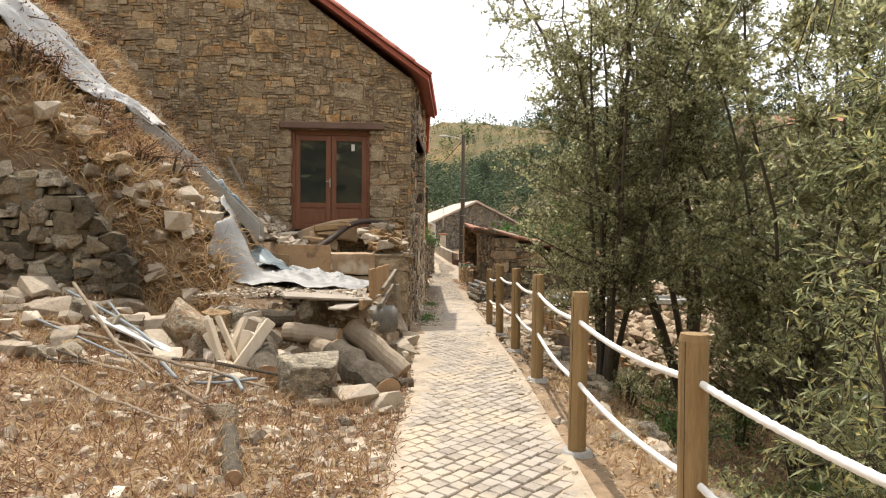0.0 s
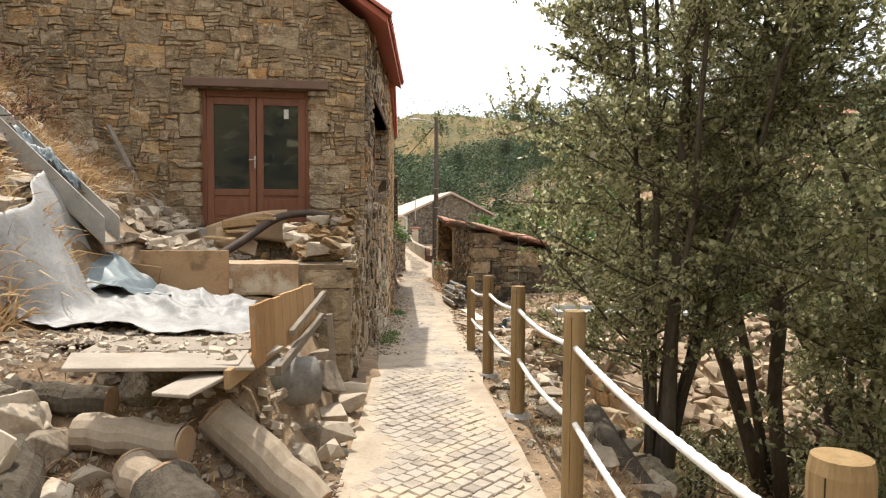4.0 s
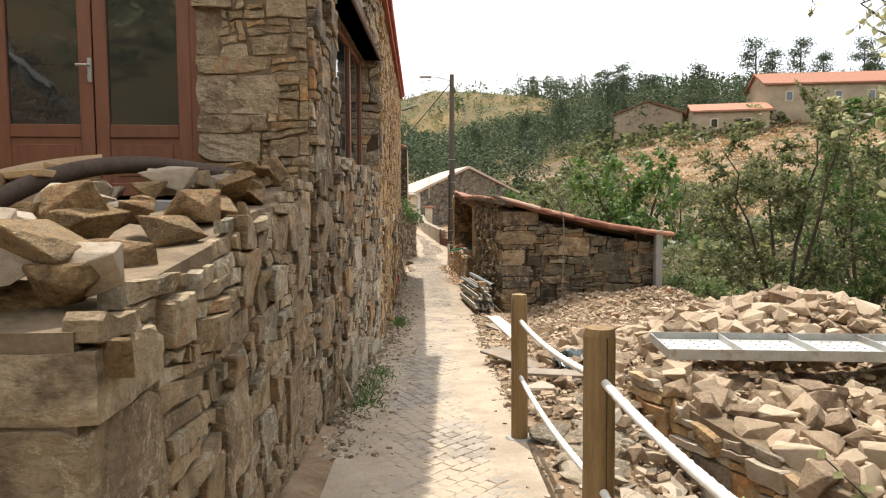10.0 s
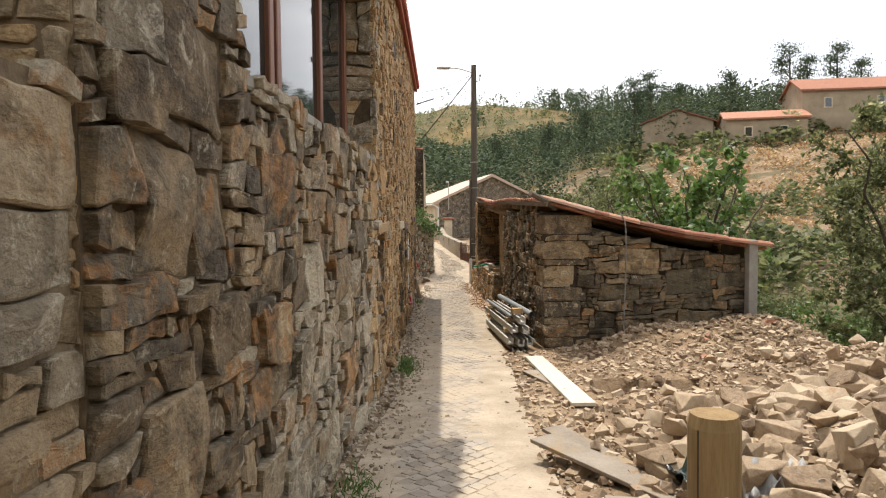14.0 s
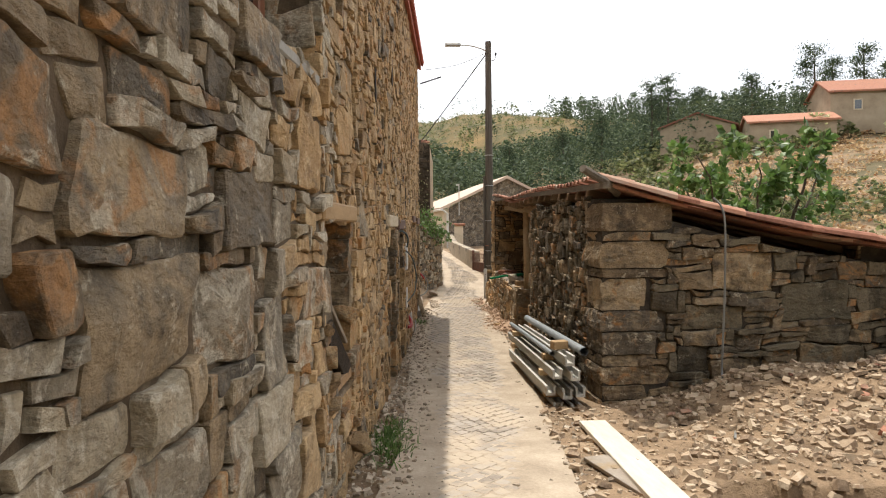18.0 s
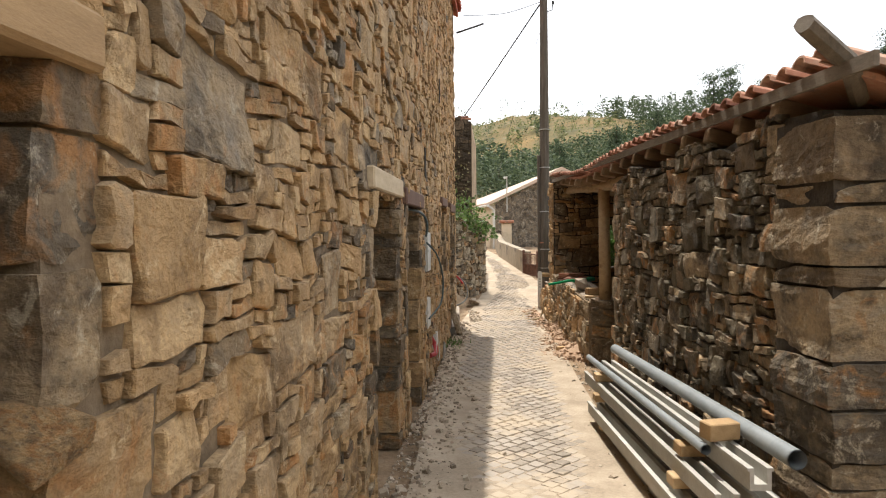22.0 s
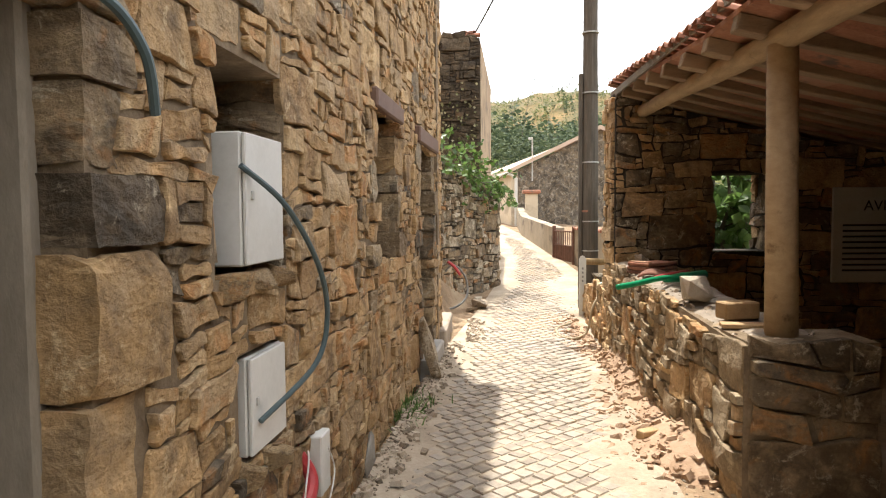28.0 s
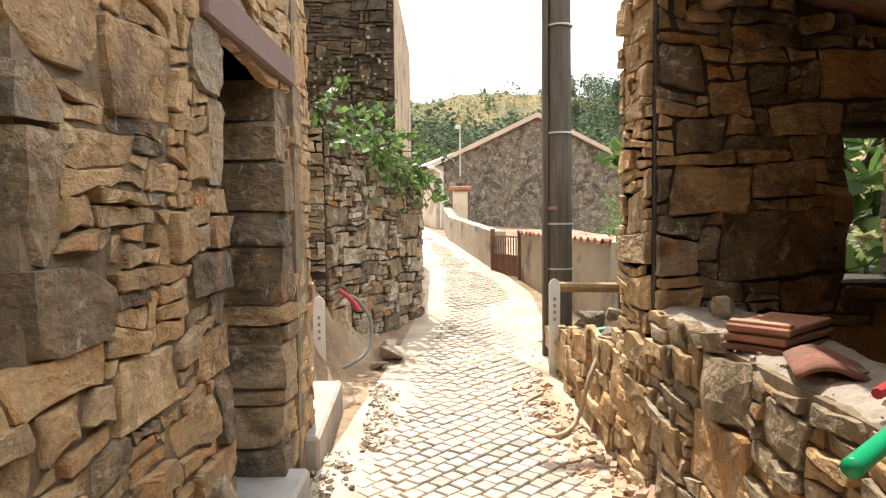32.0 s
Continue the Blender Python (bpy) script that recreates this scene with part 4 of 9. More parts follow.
gable = rubble_wall("wall_gable", (0.60, 13.6), (-6.6, 13.6), (0, -1), lambda u: -0.5 if u < 0.3 else max(0.9, hill_under(u) - 0.2), gable_top, [(0.80, 2.40, 1.50, 3.52)], 0.55, STONE_PLAIN, MORTAR, "gable wall of beige and brown rubble schist", 11, near=(0, 3.4), cu=0.07, cz=0.055, stone2=STONE, share2=0.22, proud=(0.008, 0.035), quoins=[(0.80, 1, 1.50, 3.52, 0.15, 0.6), (2.40, -1, 1.50, 3.52, 0.15, 0.5)])


def road_bottom(p):
    return lambda u: gy(p[0][1] + (p[1][1] - p[0][1]) * u / math.dist(*p)) - 0.12


LA, LB = math.dist(*WALL_A), math.dist(*WALL_B)
ka, kb = LA / 5.8, LB / 13.6
rubble_wall("wall_road_near", WALL_A[0], WALL_A[1], (1, 0), road_bottom(WALL_A), lambda u: 4.6 + 0.2 * u / LA, [((14.85 - 13.6) * ka, LA - 0.06, 1.9, 3.72)], 0.5, STONE_GREY, MORTAR_BROWN, "house wall of rubble schist with cement smears below a long window", 12, near=(0.2, 5.8), stone2=(STONE_DARK, STONE, 4.9), share2=lambda u, z: 0.85 if u < 1.9 else 0.45 if u > 4.9 else 0.7 if z > 0.75 + 0.2 * math.sin(3 * u) else 0.08 if u < 3.6 else 0.3, cu=0.085, cz=0.07, big=1.6, reveal=True, proud=(0.012, 0.075))
ob = lambda y0, y1, z0, z1: ((y0 - 19.4) * kb, (y1 - 19.4) * kb, z0, z1)
DOORS_B = [ob(19.50, 20.46, -0.16, 1.07), ob(23.80, 24.85, -1.3, 1.02), ob(25.45, 26.42, -1.3, 0.98), ob(27.05, 27.7, 0.22, 0.98), ob(27.2, 27.62, -0.45, -0.06), ob(29.42, 30.14, 0.08, 1.12), ob(31.36, 32.24, -1.3, 1.08)]
# STONE_DARK on these reveals paints the shade of the openings
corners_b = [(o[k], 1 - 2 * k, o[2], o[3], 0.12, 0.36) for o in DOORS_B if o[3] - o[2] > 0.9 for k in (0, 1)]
rubble_wall("wall_road_far", WALL_B[0], WALL_B[1], (1, 0), road_bottom(WALL_B), lambda u: 4.8 + 0.45 * u / LB, DOORS_B, 0.55, STONE, MORTAR, "long house wall of ochre rubble schist with doorways", 13, near=(0.0, 13.4), many=420, stone2=(STONE_GREY, STONE_DARK, 0.6), share2=lambda u, z: 0.5 if u < 0.6 else 0.25 if 3.0 < u < 4.7 else 0.10 if u < 8 else 0.05, cu=0.072, cz=0.054, big=1.0, proud=lambda u: (0.012, 0.048) if u < 7 else (0.010, 0.034), reveal_shade_stone=STONE_DARK, quoins=corners_b)
# walls that close the house behind and at its far end
cb = Build()
cb.box(-7.15, -6.6, 13.6, 33.0, -1.5, 5.0)
solo("wall_house_back", cb, MORTAR, "rear wall of the house", "wall", "structure")
rubble_wall("wall_house_end", (2.13, 33.0), (-6.6, 33.0), (0, 1), -1.4, 5.2, [], 0.5, STONE, MORTAR, "end wall of the house in rubble schist", 14, many=0)
# inner partitions coloured near-black to stand for the darkness of the rooms
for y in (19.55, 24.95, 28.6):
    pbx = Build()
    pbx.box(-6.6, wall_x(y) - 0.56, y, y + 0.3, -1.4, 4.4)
    solo("partition_wall", pbx, DARKNESS, "inner partition wall, near-black for the unlit room", "wall", "structure")
fb = Build()
fb.hexa([(-6.6, 14.2, 1.30), (0.05, 14.2, 1.30), (0.66, 19.5, 1.30), (-6.6, 19.5, 1.30), (-6.6, 14.2, 1.48), (0.05, 14.2, 1.48), (0.66, 19.5, 1.48), (-6.6, 19.5, 1.48)])
solo("floor_upper", fb, CONCRETE, "raised concrete floor inside the house", "floor", "structure")
# the ceiling's near-black colour stands for missing light in the rooms
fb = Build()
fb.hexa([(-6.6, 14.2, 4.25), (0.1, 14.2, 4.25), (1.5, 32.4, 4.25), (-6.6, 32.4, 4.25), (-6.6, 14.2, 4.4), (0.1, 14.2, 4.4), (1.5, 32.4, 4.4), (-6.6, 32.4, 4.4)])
solo("ceiling", fb, DARKNESS, "boarded ceiling inside the house, near-black for the unlit rooms", "ceiling", "structure")

# house roof: two slopes with rows of tiles along the eave and the rake
rb = Build()
for y0, y1 in ((13.38, 19.4), (19.4, 33.3)):
    over = 0.32 if y0 < 15 else 0.12
    e0, e1 = wall_x(y0) + over, wall_x(y1) + over
    z0, z1 = (4.60, 4.80) if y0 < 15 else (4.80, 5.25)
    rb.hexa([(e0, y0, z0 - 0.1), (e1, y1, z1 - 0.1), (-3.7, y1, 7.72), (-3.7, y0, 7.72), (e0, y0, z0), (e1, y1, z1), (-3.7, y1, 7.84), (-3.7, y0, 7.84)])
    rb.hexa([(-3.7, y0, 7.72), (-3.7, y1, 7.72), (-7.4, y1, 4.9), (-7.4, y0, 4.9), (-3.7, y0, 7.84), (-3.7, y1, 7.84), (-7.4, y1, 5.02), (-7.4, y0, 5.02)])
house_roof = solo("roof", rb, TILE_RED, "red tiled house roof with a projecting eave", "roof", "structure")


def barrel_tile(r0=0.085, r1=0.065, length=0.42, t=0.014, n=6):
    """One half-round clay tile, along +y, its wide end at the origin."""
    b = Build()
    vs, fs = [], []
    for y, r in ((0, r0), (length, r1)):
        for rr in (r, r - t):
            vs += [(math.cos(math.pi * k / n) * rr, y, math.sin(math.pi * k / n) * rr * 0.8) for k in range(n + 1)]
    m = n + 1
    for k in range(n):
        fs += [(k, k + 1, 2 * m + k + 1, 2 * m + k), (m + k + 1, m + k, 3 * m + k, 3 * m + k + 1), (k + 1, k, m + k, m + k + 1), (2 * m + k, 2 * m + k + 1, 3 * m + k + 1, 3 * m + k)]
    fs += [(0, 2 * m, 3 * m, m), (n, m + n, 3 * m + n, 2 * m + n)]
    return b.add(vs, fs)


tile_mesh = barrel_tile().mesh("tile", TILE)
tile_red_mesh = barrel_tile(0.10, 0.08, 0.42).mesh("tile", TILE_RED)
y = 13.42
while y < 33.2:
    z = (4.62 + (y - 13.4) * 0.033) if y < 19.4 else 4.82 + (y - 19.4) * 0.032
    e = wall_x(y) + (0.36 if y < 19.4 else 0.16)
    sl = math.degrees(math.atan2(7.84 - z, e + 3.7))
    t = part("tile", tile_red_mesh, None, house_roof, at=Matrix.Translation((e, y, z - 0.02)) @ Matrix.Rotation(radians(90), 4, "Z") @ Matrix.Rotation(radians(sl), 4, "X"))
    y += 0.21
cover = Build()
for j in range(1, 14):
    y = 13.45
    while y < 33.2:
        z = (4.62 + (y - 13.4) * 0.033) if y < 19.4 else 4.82 + (y - 19.4) * 0.032
        e = wall_x(y) + (0.36 if y < 19.4 else 0.16)
        f = j / 14.0
        for a, h, turn in ((e + (-3.7 - e) * f, z + (7.86 - z) * f, 90), (-7.5 + 3.8 * f, 4.98 + 2.88 * f, -90)):
            m = Matrix.Translation((a, y, h)) @ Matrix.Rotation(radians(turn), 4, "Z") @ Matrix.Rotation(radians(36), 4, "X")
            cover.add([tuple(m @ v.co) for v in tile_red_mesh.vertices], [tuple(q.vertices) for q in tile_red_mesh.polygons])
        y += 0.21
tagged(part("far_tiles", cover, TILE_RED, house_roof), "", "", "", "stuff")
for k in range(14):
    f = k / 13.0
    part("tile", tile_red_mesh, None, house_roof, at=Matrix.Translation((0.95 - 4.6 * f, 13.42, 4.60 + 3.2 * f)) @ Matrix.Rotation(radians(90), 4, "Z") @ Matrix.Rotation(radians(35), 4, "X"))

# ---- terrace wall beside the path ----
terrace = rubble_wall("terrace_wall", (0.36, 10.0), (0.58, 13.6), (1, 0), lambda u: gy(10.0 + u) - 0.1, lambda u: 1.18 + 0.13 * u + 0.05 * math.sin(u * 5), [], 0.5, STONE_PLAIN, MORTAR, "broken-topped retaining wall of rubble schist", 21, near=(0, 4), cu=0.085, cz=0.07, big=1.4, stone2=STONE_GREY, share2=0.3, proud=(0.01, 0.065), quoins=[(0.0, -1, -0.75, 1.14, 0.2, 0.5)])
rubble_wall("terrace_end_wall", (-0.14, 10.02), (-1.9, 10.05), (0, -1), -0.2, 0.87, [], 0.4, STONE_PLAIN, MORTAR, "end face of the retaining wall in large rubble schist", 22, cu=0.10, cz=0.08)

# ---- shed ----
rubble_wall("wall_shed_front", (3.84, 22.4), (7.25, 22.55), (0, -1), -1.15, lambda u: line_at([(3.5, 1.68), (3.78, 1.60), (4.72, 1.33), (5.9, 1.05), (7.5, 0.80)], 3.84 + u) - 0.31, [], 0.5, STONE_DARK, MORTAR_DARK, "shed wall of dark weathered schist blocks", 31, cu=0.10, cz=0.07, big=1.8, proud=(0.03, 0.09), stone2=STONE_MOSS, share2=0.45, quoins=[(0.0, -1, -1.12, 1.26, 0.42, 0.85)])
rubble_wall("wall_shed_road", (3.842, 22.5), (3.93, 26.95), (-1, 0), lambda u: gy(22.4 + u) - 0.1, lambda u: 1.30 + 0.05 * math.sin(4 * u), [], 0.5, STONE_DARK, MORTAR_DARK, "shed wall of dark weathered schist along the path", 32, cu=0.06, cz=0.052, big=0.9, proud=(0.012, 0.06), stone2=STONE_MOSS, share2=0.4, quoins=[(4.45, 1, -1.05, 1.26, 0.15, 0.5)], skip=(-1, 0.36))
parapet = rubble_wall("parapet_wall", (3.93, 28.42), (4.0, 32.1), (-1, 0), lambda u: gy(28.4 + u) - 0.1, lambda u: -0.27 + 0.04 * u, [], 0.45, STONE, MORTAR, "low rubble parapet wall of the open shed", 33, cu=0.075, cz=0.065, big=1.1, stone2=STONE_PLAIN, share2=0.6)
rubble_wall("parapet_end", (3.95, 28.415), (4.6, 28.415), (0, -1), -1.2, -0.24, [], 0.4, STONE_DARK, MORTAR, "end face of the parapet wall in large schist blocks", 36, cu=0.15, cz=0.12, big=1.8)
rubble_wall("parapet_far", (4.0, 32.1), (4.15, 35.2), (-1, 0), lambda u: gy(32.1 + u) - 0.1, lambda u: -0.30 - 0.14 * u, [], 0.4, STONE, MORTAR, "low broken rubble wall beyond the shed", 37, many=200, cu=0.10, cz=0.08)
cross = rubble_wall("wall_shed_cross", (4.03, 32.15), (7.2, 32.15), (0, -1), -1.2, lambda u: line_at([(3.5, 1.68), (3.78, 1.60), (4.72, 1.33), (5.9, 1.05), (7.5, 0.80)], 3.77 + u) + 0.07, [(0.99, 1.62, 0.0, 0.82)], 0.5, STONE, MORTAR_DARK, "cross wall of the shed with a small unglazed opening", 34, cu=0.085, cz=0.065, big=1.6, back=False, stone2=STONE_DARK, share2=0.6)
rubble_wall("wall_shed_pier", (4.03, 32.65), (4.03, 32.19), (-1, 0), -1.2, 1.66, [], 0.3, STONE, MORTAR_DARK, "end of the shed's cross wall", 38)
rubble_wall("wall_shed_back", (6.86, 22.6), (6.98, 32.3), (-1, 0), -1.2, 0.75, [], 0.4, STONE_DARK, MORTAR_DARK, "dark rear wall of the shed", 35, many=60)

# ---- glazed double door in the gable ----
door = thing("door_1", "closed red-brown glazed double door with panelled foot", "door", "", "structure")
b = Build()
for x0, x1, z0, z1 in ((-1.80, -1.71, 1.5, 3.52), (-0.29, -0.20, 1.5, 3.52), (-1.71, -0.29, 3.42, 3.52)):
    b.box(x0, x1, 13.70, 13.80, z0, z1, 0.008)
part("door_frame", b, RED_WOOD, door)
for x0, x1 in ((-1.71, -1.005), (-0.995, -0.29)):
    leaf = Build()
    for a0, a1, z0, z1 in ((x0, x0 + 0.10, 1.53, 3.42), (x1 - 0.10, x1, 1.53, 3.42), (x0 + 0.10, x1 - 0.10, 3.31, 3.42), (x0 + 0.10, x1 - 0.10, 1.97, 2.07), (x0 + 0.10, x1 - 0.10, 1.53, 1.63)):
        leaf.box(a0, a1, 13.72, 13.775, z0, z1, 0.006)
    lo = part("door_leaf", leaf, RED_WOOD, door)
    g = Build()
    g.box(x0 + 0.10, x1 - 0.10, 13.745, 13.753, 2.07, 3.31)
    part("glass_pane", g, GLASS, lo, "dark reflecting glass pane")
    g = Build()
    g.box(x0 + 0.10, x1 - 0.10, 13.735, 13.76, 1.63, 1.97)
    g.box(x0 + 0.15, x1 - 0.15, 13.726, 13.74, 1.68, 1.92, 0.008)
    part("panel", g, RED_WOOD, lo)
g = Build()
g.box(-1.035, -1.005, 13.70, 13.722, 2.38, 2.56, 0.004)
g.tube([(-1.02, 13.71, 2.5), (-1.02, 13.66, 2.5), (-1.10, 13.66, 2.5)], 0.009, 8)
part("door_handle", g, GALV, door, "small metal handle")
g = Build()
g.box(-0.60, -0.53, 13.738, 13.742, 3.12, 3.26)
part("sticker", g, WHITE, door, "white paper sticker on the glass")
solo("lintel", Build().box(-2.0, 0.06, 13.52, 13.75, 3.53, 3.66, 0.012), BEAM, "red-brown timber lintel over the glazed door", "lintel", "structure")
solo("door_step", Build().box(-1.9, -0.1, 13.30, 13.72, 1.36, 1.50, 0.015), CONCRETE, "pale concrete threshold below the glazed door", "step", "structure")


def on_wall(y, out, z):
    """A place on the house's long wall: along it at y, out from its face."""
    return (wall_x(y) + out, y, z)


def wall_box(b, y0, y1, o0, o1, z0, z1, e=0.008):
    """A block that follows the long wall."""
    a = math.atan2(wall_x(y1) - wall_x(y0), y1 - y0)
    m = Matrix.Translation(on_wall(y0, 0, 0)) @ Matrix.Rotation(-a, 4, "Z")
    return b.box(o0, o1, 0, (y1 - y0) / math.cos(a), z0, z1, e, m)


# long window over the path
win = thing("window_1", "long brown-framed window set deep in the stone wall", "window", "", "structure")
b = Build()
for y0, y1 in ((14.88, 14.98), (16.35, 16.45), (16.53, 16.63), (17.92, 18.02), (19.18, 19.28)):
    wall_box(b, y0, y1, -0.36, -0.28, 1.93, 3.72)
wall_box(b, 14.9, 19.25, -0.36, -0.28, 1.90, 1.99)
wall_box(b, 14.9, 19.25, -0.36, -0.28, 3.62, 3.72)
part("window_frame", b, RED_WOOD, win)
for y0, y1 in ((14.98, 16.35), (16.63, 17.92), (18.02, 19.18)):
    part("glass_pane", wall_box(Build(), y0, y1, -0.325, -0.317, 1.99, 3.62, 0), GLASS, win, "reflecting glass pane")
part("window_sill", wall_box(Build(), 14.87, 19.3, -0.30, 0.03, 1.84, 1.905, 0.01), CONCRETE, win)
solo("lintel", wall_box(Build(), 14.6, 19.38, -0.25, 0.035, 3.72, 3.86, 0.012), BEAM, "brown lintel over the long window", "lintel", "structure")

# lintels of the openings along the path
LINTEL_PALE = mat("bleached_lintel", [(0.40, 0.315, 0.205), (0.52, 0.42, 0.285), (0.60, 0.50, 0.36)], scale=3, rough=0.85, bump=0.3, rand=0.0, stretch=(6, 1, 6))
for y0, y1, z0, z1, m, lab in ((19.26, 20.60, 1.06, 1.18, PLANK, "new pale timber lintel over a doorway"), (23.62, 24.98, 1.02, 1.17, LINTEL_PALE, "pale lintel beam over a doorway"), (25.22, 26.62, 0.98, 1.13, BEAM, "dark brown timber lintel over a doorway"), (29.30, 30.26, 1.12, 1.25, BEAM, "brown timber lintel over a narrow window opening"), (31.12, 32.46, 1.08, 1.23, BEAM, "grey-brown timber lintel over a doorway")):
    solo("lintel", wall_box(Build(), y0, y1, -0.52, 0.058, z0, z1, 0.012), m, lab, "lintel", "structure")

# props and planks in the openings
def bar(p, q, w, h, e=0.004, roll=0.0):
    """A squared timber from p to q, w across and h deep."""
    p, q = Vector(p), Vector(q)
    d = q - p
    return Build().box(0, d.length, -w / 2, w / 2, -h / 2, h / 2, e, Matrix.Translation(p) @ d.to_track_quat("X", "Z").to_matrix().to_4x4() @ Matrix.Rotation(radians(roll), 4, "X"))


DARK_PLANK = mat("dark_wet_plank", [(0.007, 0.005, 0.003), (0.018, 0.011, 0.007), (0.05, 0.03, 0.016)], scale=3, rough=0.7, bump=0.5, rand=0.0, stretch=(0.6, 5, 5))
solo("plank", bar(on_wall(19.36, -0.06, 0.60), on_wall(20.30, -0.02, -0.04), 0.085, 0.13, 0.006, 12), DARK_PLANK, "dark wet plank leaning in a doorway", "plank")
solo("plank", bar(on_wall(19.40, -0.02, 0.685), on_wall(20.10, 0.02, 0.21), 0.05, 0.022, 0.003, 20), OLD_WOOD, "split brown lath along a dark plank", "plank")
solo("plank", bar(on_wall(19.80, -0.08, -0.09), on_wall(20.41, -0.04, -0.07), 0.13, 0.075, 0.008), PLY, "brown timber bar across the foot of a doorway", "plank")
solo("plank", bar(on_wall(19.72, -0.02, -0.42), on_wall(20.02, -0.02, -0.02), 0.10, 0.03, 0.004, 90), OLD_WOOD, "grey board end below a wedged plank", "plank")
for k, (y, o, z, sy, so, sz) in enumerate(((19.46, -0.02, 0.40, 0.14, 0.12, 0.06), (19.50, -0.06, 0.22, 0.12, 0.2, 0.10), (19.52, -0.04, 0.04, 0.14, 0.2, 0.10), (19.55, -0.05, -0.12, 0.18, 0.2, 0.10), (20.36, 0.07, -0.60, 0.17, 0.16, 0.09), (20.34, 0.02, -0.42, 0.14, 0.12, 0.08), (20.44, -0.05, 0.36, 0.10, 0.2, 0.10))):
    solo("stone_block", rock_mesh("slab", k + 20, STONE, 0.8), STONE, "ragged schist block at the broken edge of a doorway", "stone", group="blocks in the doorway", at=Matrix.Translation(on_wall(y, o, z)) @ Matrix.Rotation(radians(-4), 4, "Z") @ Matrix.Diagonal((so, sy, sz, 1)))
b = Build()
b.box(-0.02, 0.02, -0.06, 0.06, -0.85, 0.85, 0.004, Matrix.Translation(on_wall(23.93, -0.12, -0.35)) @ Matrix.Rotation(radians(3), 4, "X"))
solo("plank", b, OLD_WOOD, "grey board standing in a doorway", "plank")
JAMB = mat("dusty_brown_concrete", [(0.13, 0.108, 0.08), (0.21, 0.178, 0.135), (0.29, 0.25, 0.195)], scale=3, rough=0.95, bump=0.7, rand=0.0, stretch=(1, 1, 0.4))
solo("door_jamb", wall_box(Build(), 26.37, 26.42, -0.225, -0.105, -1.12, 0.98, 0.012), JAMB, "raw concrete jamb of a doorway", "jamb", "structure")
solo("plank", bar((1.21, 26.18, 0.05), (1.235, 26.22, -1.05), 0.03, 0.035), PLY, "yellow timber batten standing inside a doorway", "plank")
solo("plank", bar((0.93, 25.98, -1.04), (1.50, 26.15, 0.95), 0.032, 0.125, 0.004, 8), OLD_WOOD, "grey board leaning inside a doorway", "plank")
solo("door_jamb", wall_box(Build(), 30.08, 30.14, -0.34, -0.18, 0.08, 1.12, 0.006), JAMB, "raw concrete lining of a window opening", "jamb", "structure")
solo("door_jamb", wall_box(Build(), 32.14, 32.24, -0.46, -0.32, -1.12, 1.08, 0.006), CONCRETE, "raw concrete jamb of a doorway", "jamb", "structure")
solo("door_step", wall_box(Build(), 31.32, 32.35, -0.50, 0.12, -1.25, -0.97, 0.02), CONCRETE, "worn pale stone doorstep", "step", "structure")
solo("door_step", wall_box(Build(), 32.7, 34.1, -0.22, 0.10, -1.25, -0.93, 0.02), DUSTY, "pale concrete ledge at the house corner", "step", "structure")
solo("barrel", Build().tube([on_wall(31.9, -0.75, -1.1), on_wall(31.9, -0.75, -0.5)], 0.2, 16), mat("blue_plastic", [(0.02, 0.05, 0.12), (0.03, 0.08, 0.18)], rough=0.4, bump=0), "blue plastic drum inside a doorway", "barrel")

# broken stones on the ledges of the meter recesses
for k, (y, o, z, sy, so, sz) in enumerate(((27.14, 0.0, 0.19, 0.13, 0.12, 0.07), (27.36, 0.02, 0.185, 0.15, 0.10, 0.06), (27.56, 0.0, 0.19, 0.12, 0.12, 0.07), (27.22, 0.01, -0.49, 0.12, 0.11, 0.06), (27.48, 0.0, -0.50, 0.15, 0.12, 0.06))):
    solo("stone_block", rock_mesh("slab", k + 30, STONE, 0.8), STONE, "broken schist block on the ledge under a meter box", "stone", group="blocks under the meter boxes", at=Matrix.Translation(on_wall(y, o, z)) @ Matrix.Rotation(radians(11 * k), 4, "Z") @ Matrix.Diagonal((so, sy, sz, 1)))
# meter boxes
for y0, y1, z0, z1, o0, o1 in ((27.24, 27.60, 0.25, 0.72, -0.16, 0.03), (27.27, 27.62, -0.44, -0.08, -0.12, 0.02)):
    e = thing("meter_box", "pale grey electric meter box let into the stone wall", "meter box", "meter boxes")
    part("case", wall_box(Build(), y0, y1, o0, o1 - 0.02, z0, z1, 0.006), WHITE, e)
    part("door", wall_box(Build(), y0 + 0.004, y1 - 0.004, o1 - 0.017, o1, z0 + 0.004, z1 - 0.004, 0.005), WHITE, e)
    part("lock", wall_box(Build(), y0 + 0.04, y0 + 0.06, o1, o1 + 0.006, (z0 + z1) / 2, (z0 + z1) / 2 + 0.03, 0.002), GALV, e)
solo("junction_box", wall_box(Build(), 27.92, 28.06, 0.0, 0.07, -0.86, -0.58, 0.006), WHITE, "small white junction box at the wall's foot", "junction box")


def bend(pts, n=10):
    """A smooth line through points."""
    p = [Vector(q) for q in pts]
    out = []
    for k in range(len(p) - 1):
        a, b_, c, d = p[max(k - 1, 0)], p[k], p[k + 1], p[min(k + 2, len(p) - 1)]
        for j in range(n):
            t = j / n
            out.append(0.5 * ((2 * b_) + (c - a) * t + (2 * a - 5 * b_ + 4 * c - d) * t * t + (3 * b_ - a - 3 * c + d) * t ** 3))
    return out + [p[-1]]


